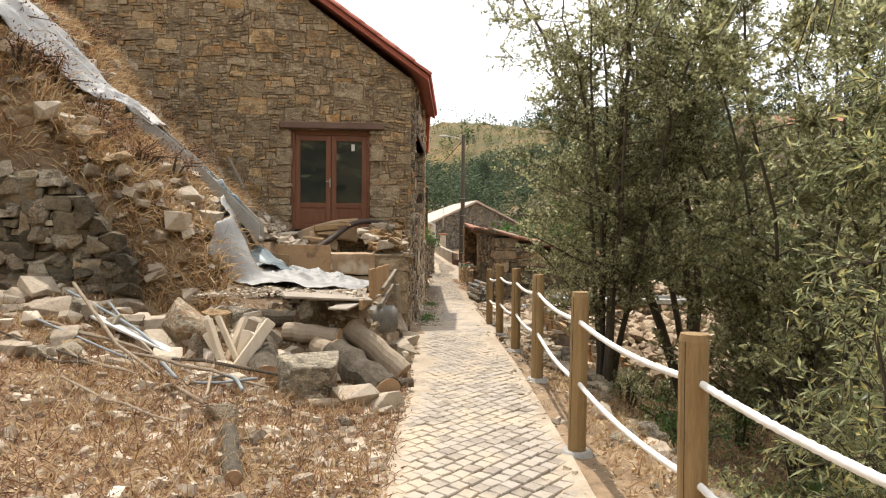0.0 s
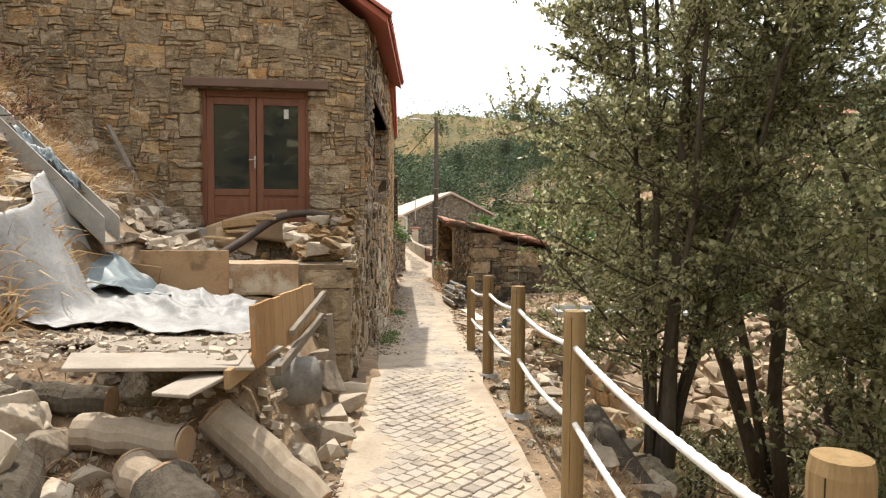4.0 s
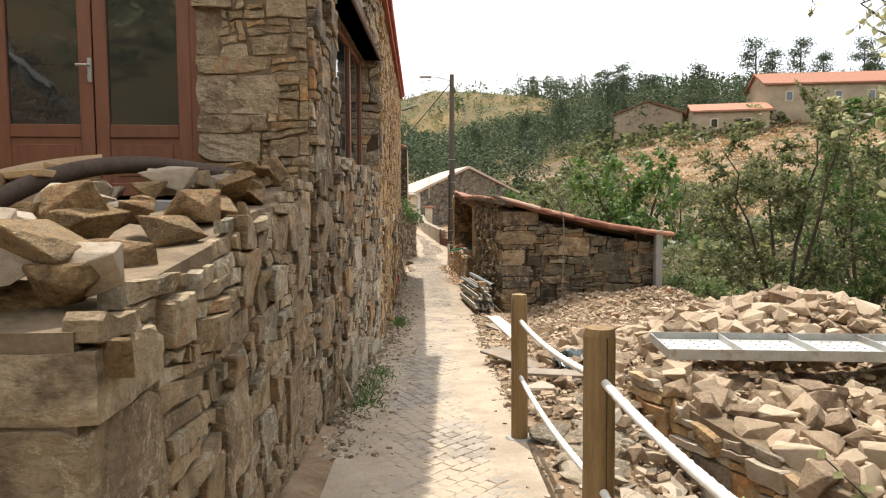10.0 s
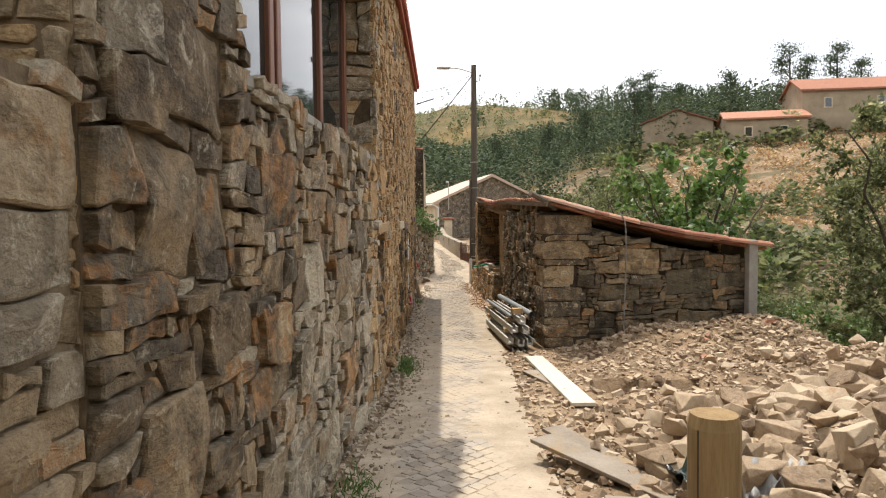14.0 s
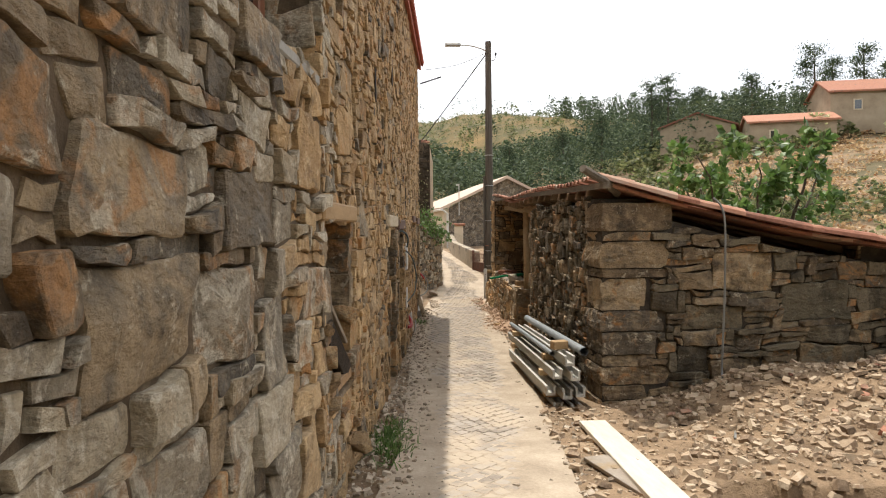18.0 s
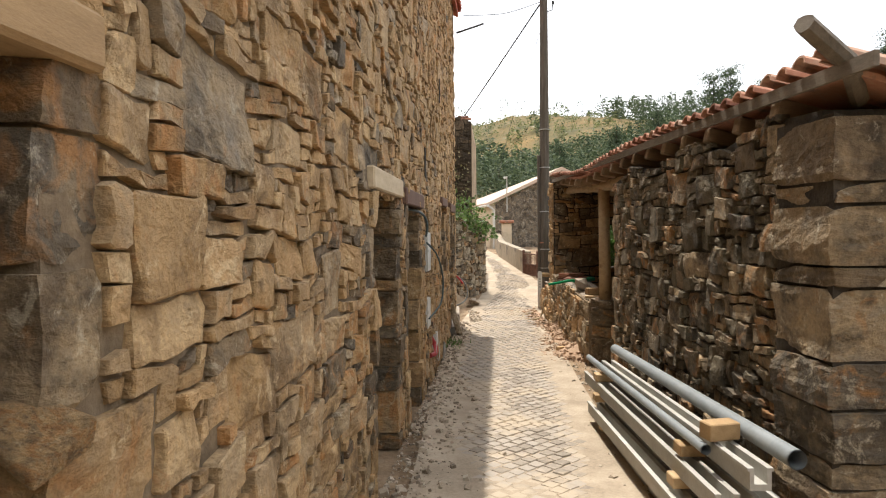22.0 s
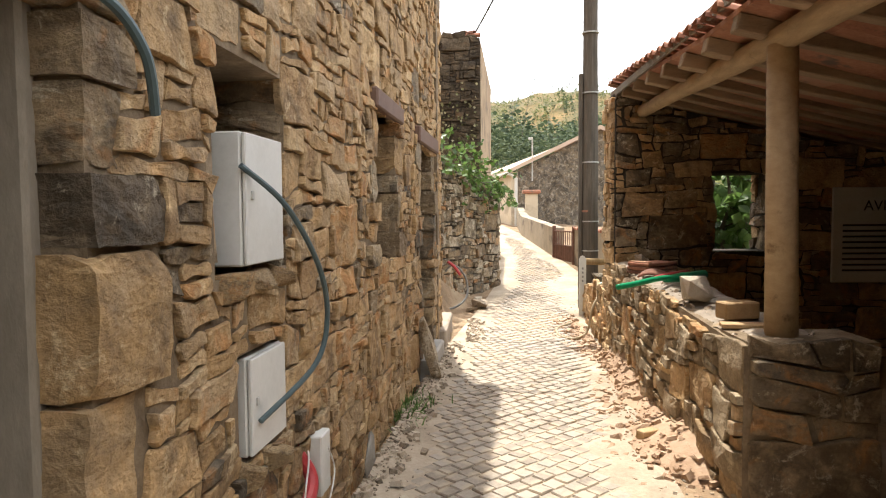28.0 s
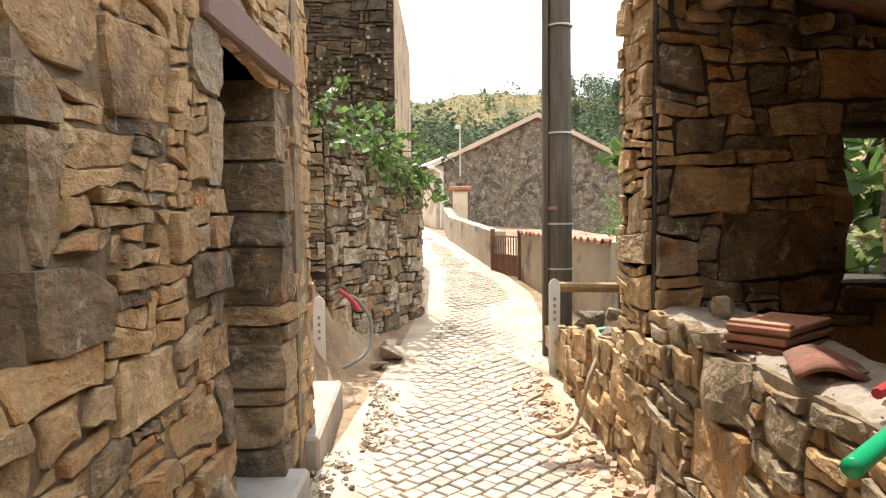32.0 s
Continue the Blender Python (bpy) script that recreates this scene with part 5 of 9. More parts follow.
CONDUIT = mat("grey_green_conduit", [(0.05, 0.075, 0.08), (0.085, 0.12, 0.125)], rough=0.45, bump=0.05, rand=0.0)
RED_PLASTIC = mat("red_plastic", [(0.32, 0.03, 0.035), (0.45, 0.06, 0.06)], rough=0.45, bump=0.0, rand=0.0)
GREEN_PLASTIC = mat("green_plastic", [(0.005, 0.20, 0.08), (0.015, 0.32, 0.14)], rough=0.35, bump=0.0, rand=0.0)
GREY_HOSE = mat("grey_hose", [(0.16, 0.16, 0.15), (0.25, 0.25, 0.235)], rough=0.5, bump=0.0, rand=0.0)
BEIGE_HOSE = mat("dusty_beige_hose", [(0.30, 0.24, 0.15), (0.42, 0.35, 0.24)], rough=0.7, bump=0.1, rand=0.0)
solo("cable", Build().tube(bend([on_wall(25.6, -0.3, 0.93), on_wall(26.15, -0.06, 0.96), on_wall(26.38, 0.06, 0.92), on_wall(26.5, 0.10, 0.82), on_wall(26.58, 0.08, 0.68)]), 0.013, 8), CONDUIT, "dark grey-green conduit hanging from a doorway", "cable")
solo("cable", Build().tube(bend([on_wall(27.22, 0.02, 0.60), on_wall(27.38, 0.12, 0.46), on_wall(27.60, 0.17, 0.22), on_wall(27.70, 0.17, 0.0), on_wall(27.62, 0.14, -0.18), on_wall(27.32, 0.03, -0.32)]), 0.011, 8), CONDUIT, "dark conduit looped between two meter boxes", "cable")
solo("conduit", Build().tube(bend([on_wall(27.8, -0.05, -0.55), on_wall(27.82, 0.05, -0.72), on_wall(27.66, 0.07, -0.80), on_wall(27.5, 0.02, -0.80)]), 0.03, 10), RED_PLASTIC, "red corrugated conduit end at the wall's foot", "conduit")
solo("cable", Build().tube(bend([on_wall(27.85, 0.03, -0.62), on_wall(27.7, 0.08, -0.62), on_wall(27.62, 0.09, -0.78), on_wall(27.8, 0.1, -0.92), on_wall(28.05, 0.09, -0.80), on_wall(28.02, 0.07, -0.66)]), 0.004, 6), WHITE, "thin white cable looped at the wall's foot", "cable")
b = Build()
rock_into(b, "slab", 4, CONCRETE, Matrix.Translation(on_wall(28.75, 0.09, -0.98)) @ Matrix.Rotation(radians(25), 4, "X") @ Matrix.Diagonal((0.04, 0.16, 0.2, 1)))
solo("stone_slab", b, CONCRETE, "thin pale slab leaning at the wall's foot", "stone")
b = Build()
rock_into(b, "slab", 7, STONE_GREY, Matrix.Translation(on_wall(31.15, 0.12, -0.86)) @ Matrix.Rotation(radians(12), 4, "X") @ Matrix.Rotation(radians(-14), 4, "Y") @ Matrix.Diagonal((0.08, 0.15, 0.42, 1)), 0.8)
solo("stone_slab", b, STONE_GREY, "tall narrow stone slab leaning against the wall", "stone")
b = Build()
rock_into(b, "slab", 9, STONE_GREY, Matrix.Translation(on_wall(14.36, 0.13, -0.17)) @ Matrix.Rotation(radians(35), 4, "X") @ Matrix.Rotation(radians(-14), 4, "Y") @ Matrix.Diagonal((0.05, 0.12, 0.42, 1)), 0.8)
solo("stone_slab", b, STONE_GREY, "narrow stone slab leaning at the wall's foot", "stone")
# flat near-black plates on the face draw the shade of open slots
for y, z, w in ((24.3, 2.9, 0.12), (26.9, 1.35, 0.10), (29.0, 2.6, 0.12), (22.2, 2.3, 0.1)):
    solo("wall_slot", wall_box(Build(), y, y + w, 0.035, 0.045, z, z + 0.34, 0.003), DARKNESS, "near-black plate drawing the shade of a slot in the masonry", "slot", "structure")

# ---- shed roof ----
def shed_z(x, y):
    """Top of the shed's sagging roof boards."""
    return line_at([(3.5, 1.68), (3.78, 1.60), (4.72, 1.33), (5.9, 1.05), (7.5, 0.80)], x - 0.025 * (y - 22)) - 0.10 + 0.025 * (y - 22) - 0.06 * math.sin(math.pi * min(1, max(0, (y - 22) / 10.4))) - 0.09 * math.exp(-(((y - 29.3) / 1.6) ** 2)) - 0.04 * math.exp(-((y - 23.6) ** 2))


rb = Build()
for k in range(13):
    for j in range(8):
        x0, x1, y0, y1 = 3.82 + 3.68 * j / 8, 3.82 + 3.68 * (j + 1) / 8, 22.34 + 0.775 * k, 22.34 + 0.775 * (k + 1)
        rb.hexa([(x + 0.025 * (y - 22), y, shed_z(x + 0.025 * (y - 22), y) + dz) for dz in (-0.03, 0.0) for x, y in ((x0, y0), (x1, y0), (x1, y1), (x0, y1))])
shed_roof = solo("shed_roof", rb, TILE, "sagging roof of old terracotta barrel tiles on the shed", "roof", "structure")
rnd = random.Random(5)
rest, made = Build(), 0
for k in range(53):
    yy = 22.36 + 0.192 * k
    for j in range(11):
        x0 = 3.74 + 0.345 * (j + 1) + 0.025 * (yy - 22)
        sl = math.degrees(math.atan2(shed_z(x0, yy) - shed_z(x0 - 0.36, yy), 0.36))
        m = Matrix.Translation((x0 + 0.06, yy + rnd.uniform(-0.015, 0.015), shed_z(x0, yy) + 0.012 + rnd.uniform(0, 0.012))) @ Matrix.Rotation(radians(90 + rnd.uniform(-3, 3)), 4, "Z") @ Matrix.Rotation(radians(-sl - 1.6), 4, "X")
        if made < 300 and (j < 2 or k < 18):
            part("tile", tile_mesh, None, shed_roof, at=m)
            made += 1
        else:
            rest.add([tuple(m @ v.co) for v in tile_mesh.vertices], [tuple(q.vertices) for q in tile_mesh.polygons])
tagged(part("far_tiles", rest, TILE, shed_roof), "", "", "", "stuff")
for k in range(5):
    part("verge_tile", tile_mesh, None, shed_roof, at=Matrix.Translation((4.60 + 0.74 * k, 22.36, shed_z(4.60 + 0.74 * k, 22) + 0.02)) @ Matrix.Rotation(radians(90), 4, "Z") @ Matrix.Rotation(math.atan2(shed_z(3.9 + 0.74 * k, 22) - shed_z(4.6 + 0.74 * k, 22), 0.7), 4, "X") @ Matrix.Diagonal((1.35, 2.0, 1.25, 1)))
for k in range(19):
    y = 22.95 + 0.525 * k
    ex = 3.80 + 0.025 * (y - 22)
    m = Matrix.Translation((ex, y, shed_z(ex, y) - 0.085)) @ Matrix.Rotation(radians(12.6), 4, "Y")
    solo("rafter", Build().box(0, 3.6, -0.045, 0.045, -0.05, 0.05, 0.008, m), RAFTER, "grey weathered roof rafter of the shed", "rafter", "structure", "shed rafters")
solo("eave_board", Build().hexa([(x + 0.025 * (y - 22), y, shed_z(3.8 + 0.025 * (y - 22), y) + z) for z in (-0.10, -0.035) for x, y in ((3.775, 22.0), (3.797, 22.0), (3.797, 32.45), (3.775, 32.45))]), OLD_WOOD, "grey board along the shed's eave", "eave board", "structure")
rr = random.Random(3)
solo("purlin", Build().tube([(4.10 + 0.022 * k, 26.2 + 0.62 * k, 1.26 + 0.01 * math.sin(k) + 0.022 * k) for k in range(11)], [0.075 - 0.001 * k for k in range(11)], 10, jag=0.04, rnd=rr), PINE_LOG, "round pine log carrying the shed's rafters", "beam", "structure", smooth=True)
solo("roof_beam", Build().tube([(3.55, 22.12, 1.60), (3.85, 22.30, 1.47), (4.05, 22.55, 1.36)], [0.045, 0.045, 0.045], 8, jag=0.1, rnd=rr), OLD_WOOD, "weathered log end sticking out under the shed roof", "beam")
post_b = Build().tube([(4.20, 28.62, -0.24), (4.19, 28.62, 0.4), (4.18, 28.62, 1.30)], [0.085, 0.08, 0.076], 12, jag=0.02, rnd=rr)
solo("timber_post", post_b, PINE_LOG, "round pine post standing on the parapet wall", "post", smooth=True)
solo("timber_post", Build().tube([(4.15, 27.05, 0.9), (4.1, 27.0, 1.25)], [0.09, 0.09], 8, jag=0.05, rnd=rr), OLD_WOOD, "short grey post on top of the shed wall", "post")
solo("concrete_post", Build().box(7.18, 7.33, 22.28, 22.43, -0.9, 0.83, 0.01), CONCRETE, "square pale concrete post at the shed's corner", "post", "structure")
solo("floor_shed", Build().box(4.3, 7.3, 22.85, 32.2, -1.35, -1.10), SOIL, "dark earth floor of the shed", "floor", "structure")
cop = Build().grid(lambda u, v: Vector((3.95 + 0.07 * v + 0.46 * u + (0.03 if u < 0.5 else -0.03) * noise.noise(Vector((u * 2, v * 24, 3))), 28.43 + 3.66 * v, -0.245 + 0.146 * v + 0.022 * noise.noise(Vector((u * 3, v * 20, 1))) + 0.012 * noise.noise(Vector((u * 9, v * 60, 5))) - 0.03 * (2 * u - 1) ** 6)), 14, 110)
cob = solo("coping", cop, DUSTY, "dusty cement top of the parapet wall", "coping", "structure")
md = cob.modifiers.new("thick", "SOLIDIFY")
md.thickness, md.offset = 0.07, -1.0
solo("cable", Build().tube(bend([(5.0, 22.28, 1.30), (5.1, 22.24, 1.1), (5.12, 22.26, 0.4), (5.1, 22.26, -0.3), (5.08, 22.22, -0.6), (4.9, 21.6, -0.78), (4.5, 20.8, -0.80)]), 0.012, 6), GREY_HOSE, "grey hose hanging down the shed wall", "hose")

# notice board inside the shed
nb = thing("notice_board", "white notice board with lines of black text", "sign")
part("board", Build().box(6.22, 7.25, 32.05, 32.08, -0.32, 0.66, 0.006), WHITE, nb)
for k in range(9):
    part("text_line", Build().box(6.32, 7.15 - 0.07 * (k % 3), 32.043, 32.047, 0.26 - 0.058 * k, 0.28 - 0.058 * k), BLACK, nb)
cu = bpy.data.curves.new("lettering", "FONT")
cu.body, cu.size, cu.extrude = "AVISO", 0.15, 0.001
tx = new("lettering", cu)
tx.matrix_basis = Matrix.Translation((6.52, 32.04, 0.42)) @ Matrix.Rotation(radians(90), 4, "X")
tx.parent = nb
tx.data.materials.append(BLACK)

# things on the parapet
def clay_tile_stack(at, n, rz, lab):
    t = thing("clay_tiles", lab, "clay tiles")
    for k in range(n):
        b = Build().box(-0.21, 0.21, -0.12, 0.12, k * 0.038, k * 0.038 + 0.028, 0.006)
        b.box(-0.19, -0.15, -0.115, 0.115, k * 0.038 + 0.026, k * 0.038 + 0.042, 0.004)
        part("tile", b, TILE, t, at=Matrix.Rotation(radians(3 * k - 3), 4, "Z"))
    t.matrix_basis = Matrix.Translation(at) @ Matrix.Rotation(radians(rz), 4, "Z")
    return t


clay_tile_stack((4.2, 31.28, -0.145), 3, 35, "small stack of flat orange clay tiles on the parapet")
b = Build().grid(lambda u, v: Vector((4.14 + (u - 0.5) * 0.42 + 0.1 * v, 30.85 + (v - 0.5) * 0.24, -0.14 + 0.045 * math.sin(u * math.pi * 1.6 + 0.4) + 0.02 * v)), 12, 4)
o = solo("roof_tile", b, TILE, "wavy orange roof tile lying on the parapet", "clay tiles", smooth=True)
sm = o.modifiers.new("thick", "SOLIDIFY")
sm.thickness = 0.016
for at, sc, rz, kk, lab in (((4.04, 29.58, -0.10), (0.16, 0.14, 0.15), 20, 2, "rough brown stone on the parapet"), ((4.2, 31.75, -0.05), (0.10, 0.09, 0.08), 50, 3, "grey stone at the end of the parapet"), ((4.3, 32.0, -0.08), (0.12, 0.08, 0.07), 80, 5, "flat stone against the shed's cross wall")):
    solo("stone", rock_mesh("lump", kk, RUBBLE), RUBBLE, lab, "stone", at=Matrix.Translation(at) @ Matrix.Rotation(radians(rz), 4, "Z") @ Matrix.Diagonal((*sc, 1)))
solo("brick", Build().box(-0.11, 0.11, -0.06, 0.06, 0, 0.10, 0.008, Matrix.Translation((4.12, 29.02, -0.21)) @ Matrix.Rotation(radians(12), 4, "Z")), PLANK, "pale offcut block on the parapet", "block")
solo("offcut", Build().box(-0.13, 0.13, -0.05, 0.05, 0, 0.025, 0.004, Matrix.Translation((4.08, 28.8, -0.23)) @ Matrix.Rotation(radians(-10), 4, "Z")), PLANK, "thin wood offcut on the parapet", "board")
b = Build().tube(bend([(3.62, 30.02, -0.135), (3.80, 30.15, -0.12), (3.98, 30.28, -0.10), (4.12, 30.38, -0.10)], 10), 0.022, 10, lobes=0)
solo("hose", b, GREEN_PLASTIC, "bright green ribbed hose lying on the parapet", "hose", smooth=True)
solo("hose", Build().tube([(4.0, 30.46, -0.11), (4.18, 30.58, -0.09), (4.36, 30.72, -0.08)], 0.016, 8), RED_PLASTIC, "short red hose on the parapet", "hose")
solo("bottle", Build().tube([(4.46, 30.63, -0.10), (4.20, 30.44, -0.105), (4.10, 30.37, -0.11), (4.05, 30.335, -0.11)], [0.038, 0.038, 0.030, 0.022], 12), GREEN_PLASTIC, "green plastic bottle lying on the parapet", "bottle", smooth=True)

# ---- rope fence ----
POSTS = [(1.52, -1.0), (1.42, 0.85), (1.34, 2.74), (1.38, 4.58), (1.68, 7.06), (1.86, 9.1), (1.95, 10.85), (2.19, 13.35)]
rnd = random.Random(8)
for k, (x, y) in enumerate(POSTS):
    z = gy(y)
    f = thing("fence_post", "round honey-brown timber fence post with drying cracks", "fence post", "rope fence posts", at=(x, y, z))
    lean = rnd.uniform(-0.012, 0.012)
    part("post", Build().tube([(0, 0, -0.3), (lean * 0.4, 0, 0.5), (lean, 0, 1.10), (lean, 0, 1.13)], [0.064, 0.063, 0.062, 0.056], 18), TIMBER, f, smooth=False)
    # a flat near-black strip draws the shade inside the drying crack
    b = Build()
    a = rnd.uniform(3.2, 5.2)
    b.add([(math.cos(a) * 0.0645 - 0.0012, math.sin(a) * 0.0645, 0.1), (math.cos(a) * 0.0645 + 0.0012, math.sin(a) * 0.0645, 0.1), (lean + math.cos(a) * 0.063 + 0.002, math.sin(a) * 0.063, 1.1), (lean + math.cos(a) * 0.063 - 0.002, math.sin(a) * 0.063, 1.1)], [(0, 1, 2, 3)])
    part("crack", b, DARKNESS, f)
    c = Build().tube([(0, 0, -0.02), (0, 0, 0.02)], [0.13, 0.10], 14)
    part("footing", c, CONCRETE, f, "rough concrete footing")
for h, sag in ((0.93, 0.045), (0.50, 0.05)):
    for (x0, y0), (x1, y1) in zip(POSTS, POSTS[1:]):
        a, c = Vector((x0, y0, gy(y0) + h)), Vector((x1, y1, gy(y1) + h))
        n = 70
        pts = [a.lerp(c, t / n) - Vector((0, 0, sag * 4 * (t / n) * (1 - t / n))) for t in range(n + 1)]
        solo("rope", Build().tube(pts, 0.0165, 12, caps=False, twist=105.0, lobes=3, lobe=0.13), ROPE, "thick white laid rope strung between fence posts", "rope", "", "fence ropes", smooth=True)

# ---- low retaining wall and lot beyond the fence ----
rubble_wall("lot_wall", (3.48, 14.35), (4.30, 10.9), (-1, -0.2), lambda u: -1.7, lambda u: -0.10 - 0.17 * u + 0.05 * math.sin(5 * u), [], 0.4, STONE, MORTAR, "retaining wall of the rubble lot beside the path", 41, many=150, stone2=RUBBLE, share2=0.5, proud=(0.02, 0.08), cu=0.10, cz=0.075, big=1.3)

# ---- utility pole with street lamp ----
pole = thing("utility_pole", "tall weathered timber utility pole with a street lamp", "utility pole", at=(4.31, 35.42, -1.08))
POLE_WOOD = mat("tarred_pole_wood", [(0.05, 0.042, 0.033), (0.10, 0.083, 0.064), (0.17, 0.142, 0.11)], scale=4, rough=0.85, bump=0.6, rand=0.0, stretch=(6, 6, 0.5))
rr = random.Random(4)
part("pole", Build().tube([(0, 0, -0.4), (0, 0, 2.5), (0, 0, 5.0), (0, 0, 7.58)], [0.135, 0.12, 0.105, 0.09], 12, jag=0.015, rnd=rr), POLE_WOOD, pole)
part("cable_guard", Build().box(-0.175, -0.12, -0.05, 0.03, -0.1, 3.6, 0.008), POLE_WOOD, pole)
for z in (0.9, 1.35, 2.25, 3.3, 4.2):
    part("band", Build().tube([(0, 0, z), (0, 0, z + 0.018)], 0.135, 14), GALV, pole)
part("marker", Build().box(-0.14, -0.05, -0.125, -0.12, 1.5, 1.53), TILE, pole)
part("lamp_arm", Build().tube(bend([(0, 0, 7.2), (-0.1, -0.02, 7.32), (-0.5, -0.04, 7.44), (-0.85, -0.06, 7.46)], 6), 0.022, 8), GALV, pole)
part("lamp_head", Build().box(-1.3, -0.82, -0.13, 0.03, 7.42, 7.52, 0.035), GALV, pole, "flat grey street lamp head")
part("insulator_bracket", Build().tube([(0.06, 0, 7.0), (0.2, 0, 7.05), (0.22, 0, 7.2)], 0.014, 6).tube([(0.22, 0, 7.18), (0.22, 0, 7.26)], 0.03, 8), BLACK, pole)
for pts, r, lab in (([(4.22, 35.42, 6.1), (3.0, 38.5, 4.75), (1.9, 41.5, 3.6)], 0.02, "black power cable strung down from the pole"), ([(4.4, 35.42, 6.0), (4.2, 44, 4.3), (4.3, 51.0, 3.2)], 0.006, "thin wire strung from the pole to a house"), ([(4.22, 35.40, 6.15), (3.3, 34.3, 5.55), (2.35, 33.0, 5.1)], 0.010, "black cable from the pole to the house eave")):
    solo("overhead_cable", Build().tube(bend(pts, 8), r, 5), BLACK, lab, "cable")
solo("eave_bracket", Build().tube([(2.2, 32.9, 4.72), (2.75, 32.9, 4.90)], 0.022, 6), BLACK, "short dark iron bar sticking out below the eave", "bracket")

# marker stakes
for x, y, h, z in ((2.0, 34.55, 0.78, gy(34.55)), (4.09, 34.7, 0.88, gy(34.7))):
    st = thing("marker_stake", "white painted stake with a rounded top and faint lettering", "stake", "white stakes", at=(x, y, z))
    b = Build()
    prof = [(-0.05, -0.2), (0.05, -0.2), (0.05, h - 0.05), (0.03, h - 0.012), (0, h), (-0.03, h - 0.012), (-0.05, h - 0.05)]
    vs = [(px, -0.012, pz) for px, pz in prof] + [(px, 0.012, pz) for px, pz in prof]
    n = len(prof)
    b.add(vs, [tuple(range(n)), tuple(range(n, 2 * n))[::-1]] + [((k + 1) % n, k, n + k, n + (k + 1) % n) for k in range(n)])
    part("stake", b, WHITE, st)
    for j in range(4):
        part("mark", Build().box(-0.012, 0.012, -0.014, -0.0125, h - 0.2 - 0.06 * j, h - 0.17 - 0.06 * j), GREY_HOSE, st)
solo("hose", Build().tube(bend([(2.1, 35.02, -0.45), (2.2, 34.98, -0.36), (2.32, 35.0, -0.42), (2.42, 35.05, -0.62), (2.40, 34.95, -0.85), (2.2, 34.8, -0.98), (1.9, 34.6, -0.94), (1.7, 34.3, -0.9)], 8), 0.016, 8), GREY_HOSE, "grey hose hanging over the dry stone wall", "hose")
solo("hose", Build().tube(bend([(2.14, 34.94, -0.30), (2.24, 34.93, -0.38), (2.32, 34.94, -0.50)], 6), 0.022, 8), RED_PLASTIC, "red hose end on the dry stone wall", "hose")
solo("hose", Build().tube(bend([(4.1, 33.3, -0.55), (3.98, 33.2, -0.75), (3.93, 33.3, -1.05), (3.75, 33.15, -1.115), (3.6, 33.35, -1.115), (3.62, 33.8, -1.10), (3.85, 34.1, -1.08)], 8), 0.016, 8), BEIGE_HOSE, "dusty beige hose trailing from the low wall onto the path", "hose")
solo("log_rail", Build().tube([(4.15, 34.9, -0.30), (5.3, 34.95, -0.34)], 0.05, 9, jag=0.04, rnd=rr), TIMBER, "pale round log laid as a rail", "log")
solo("hose", Build().tube([(4.1, 33.7, -0.52), (4.25, 33.68, -0.50)], 0.03, 10), GREEN_PLASTIC, "short green pipe end on the low wall", "pipe")
for k, (x, y, z, s) in enumerate(((4.2, 33.9, -0.45, 0.16), (4.15, 33.3, -0.47, 0.14), (4.1, 32.8, -0.45, 0.13), (4.3, 34.3, -0.55, 0.17), (4.25, 33.5, -0.35, 0.12))):
    solo("stone", rock_mesh("lump", k, STONE_GREY), STONE_GREY, "grey stone on the low broken wall", "stone", group="stones on the low wall", at=Matrix.Translation((x, y, z)) @ Matrix.Rotation(k * 1.1, 4, "Z") @ Matrix.Diagonal((s, s * 0.8, s * 0.7, 1)))
for x, y, s in ((2.50, 35.05, 0.10), (2.62, 35.35, 0.2), (2.55, 35.7, 0.16)):
    solo("stone", rock_mesh("slab", int(s * 50), RUBBLE, 0.35), RUBBLE, "broken stone slab at the foot of the dry wall", "stone", at=Matrix.Translation((x, y, gy(y) + s * 0.35)) @ Matrix.Rotation(s * 9, 4, "Z") @ Matrix.Diagonal((s * 1.3, s, s, 1)))

# ---- dry stone wall with vine, ruin, far houses ----
rubble_wall("dry_wall", (1.98, 35.35), (2.98, 37.5), (1, -0.3), lambda u: gy(35.4 + u) - 0.15, lambda u: 1.22 - 0.16 * u + 0.05 * math.sin(u * 7), [], 0.5, STONE_GREY, MORTAR_DARK, "dry stone wall overgrown by a vine", 51, cu=0.075, cz=0.055, proud=(0.012, 0.075), stone2=STONE_DARK, share2=0.5)
rubble_wall("dry_wall_end", (1.98, 35.35), (-0.5, 35.3), (0, -1), -1.2, 1.22, [], 0.5, STONE_GREY, MORTAR_DARK, "end of the dry stone wall", 52, cu=0.085, cz=0.06, proud=(0.012, 0.06), stone2=STONE_DARK, share2=0.3)
rubble_wall("dry_wall_back", (2.98, 37.5), (2.5, 38.4), (1, 0.3), lambda u: -1.1, lambda u: 0.85 - 0.3 * u, [], 0.4, STONE_GREY, MORTAR_DARK, "far end of the dry stone wall", 53, many=40)
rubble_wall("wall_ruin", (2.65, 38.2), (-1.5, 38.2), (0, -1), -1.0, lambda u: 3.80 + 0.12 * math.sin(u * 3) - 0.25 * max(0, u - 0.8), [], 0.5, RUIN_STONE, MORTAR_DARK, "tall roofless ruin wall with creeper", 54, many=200)
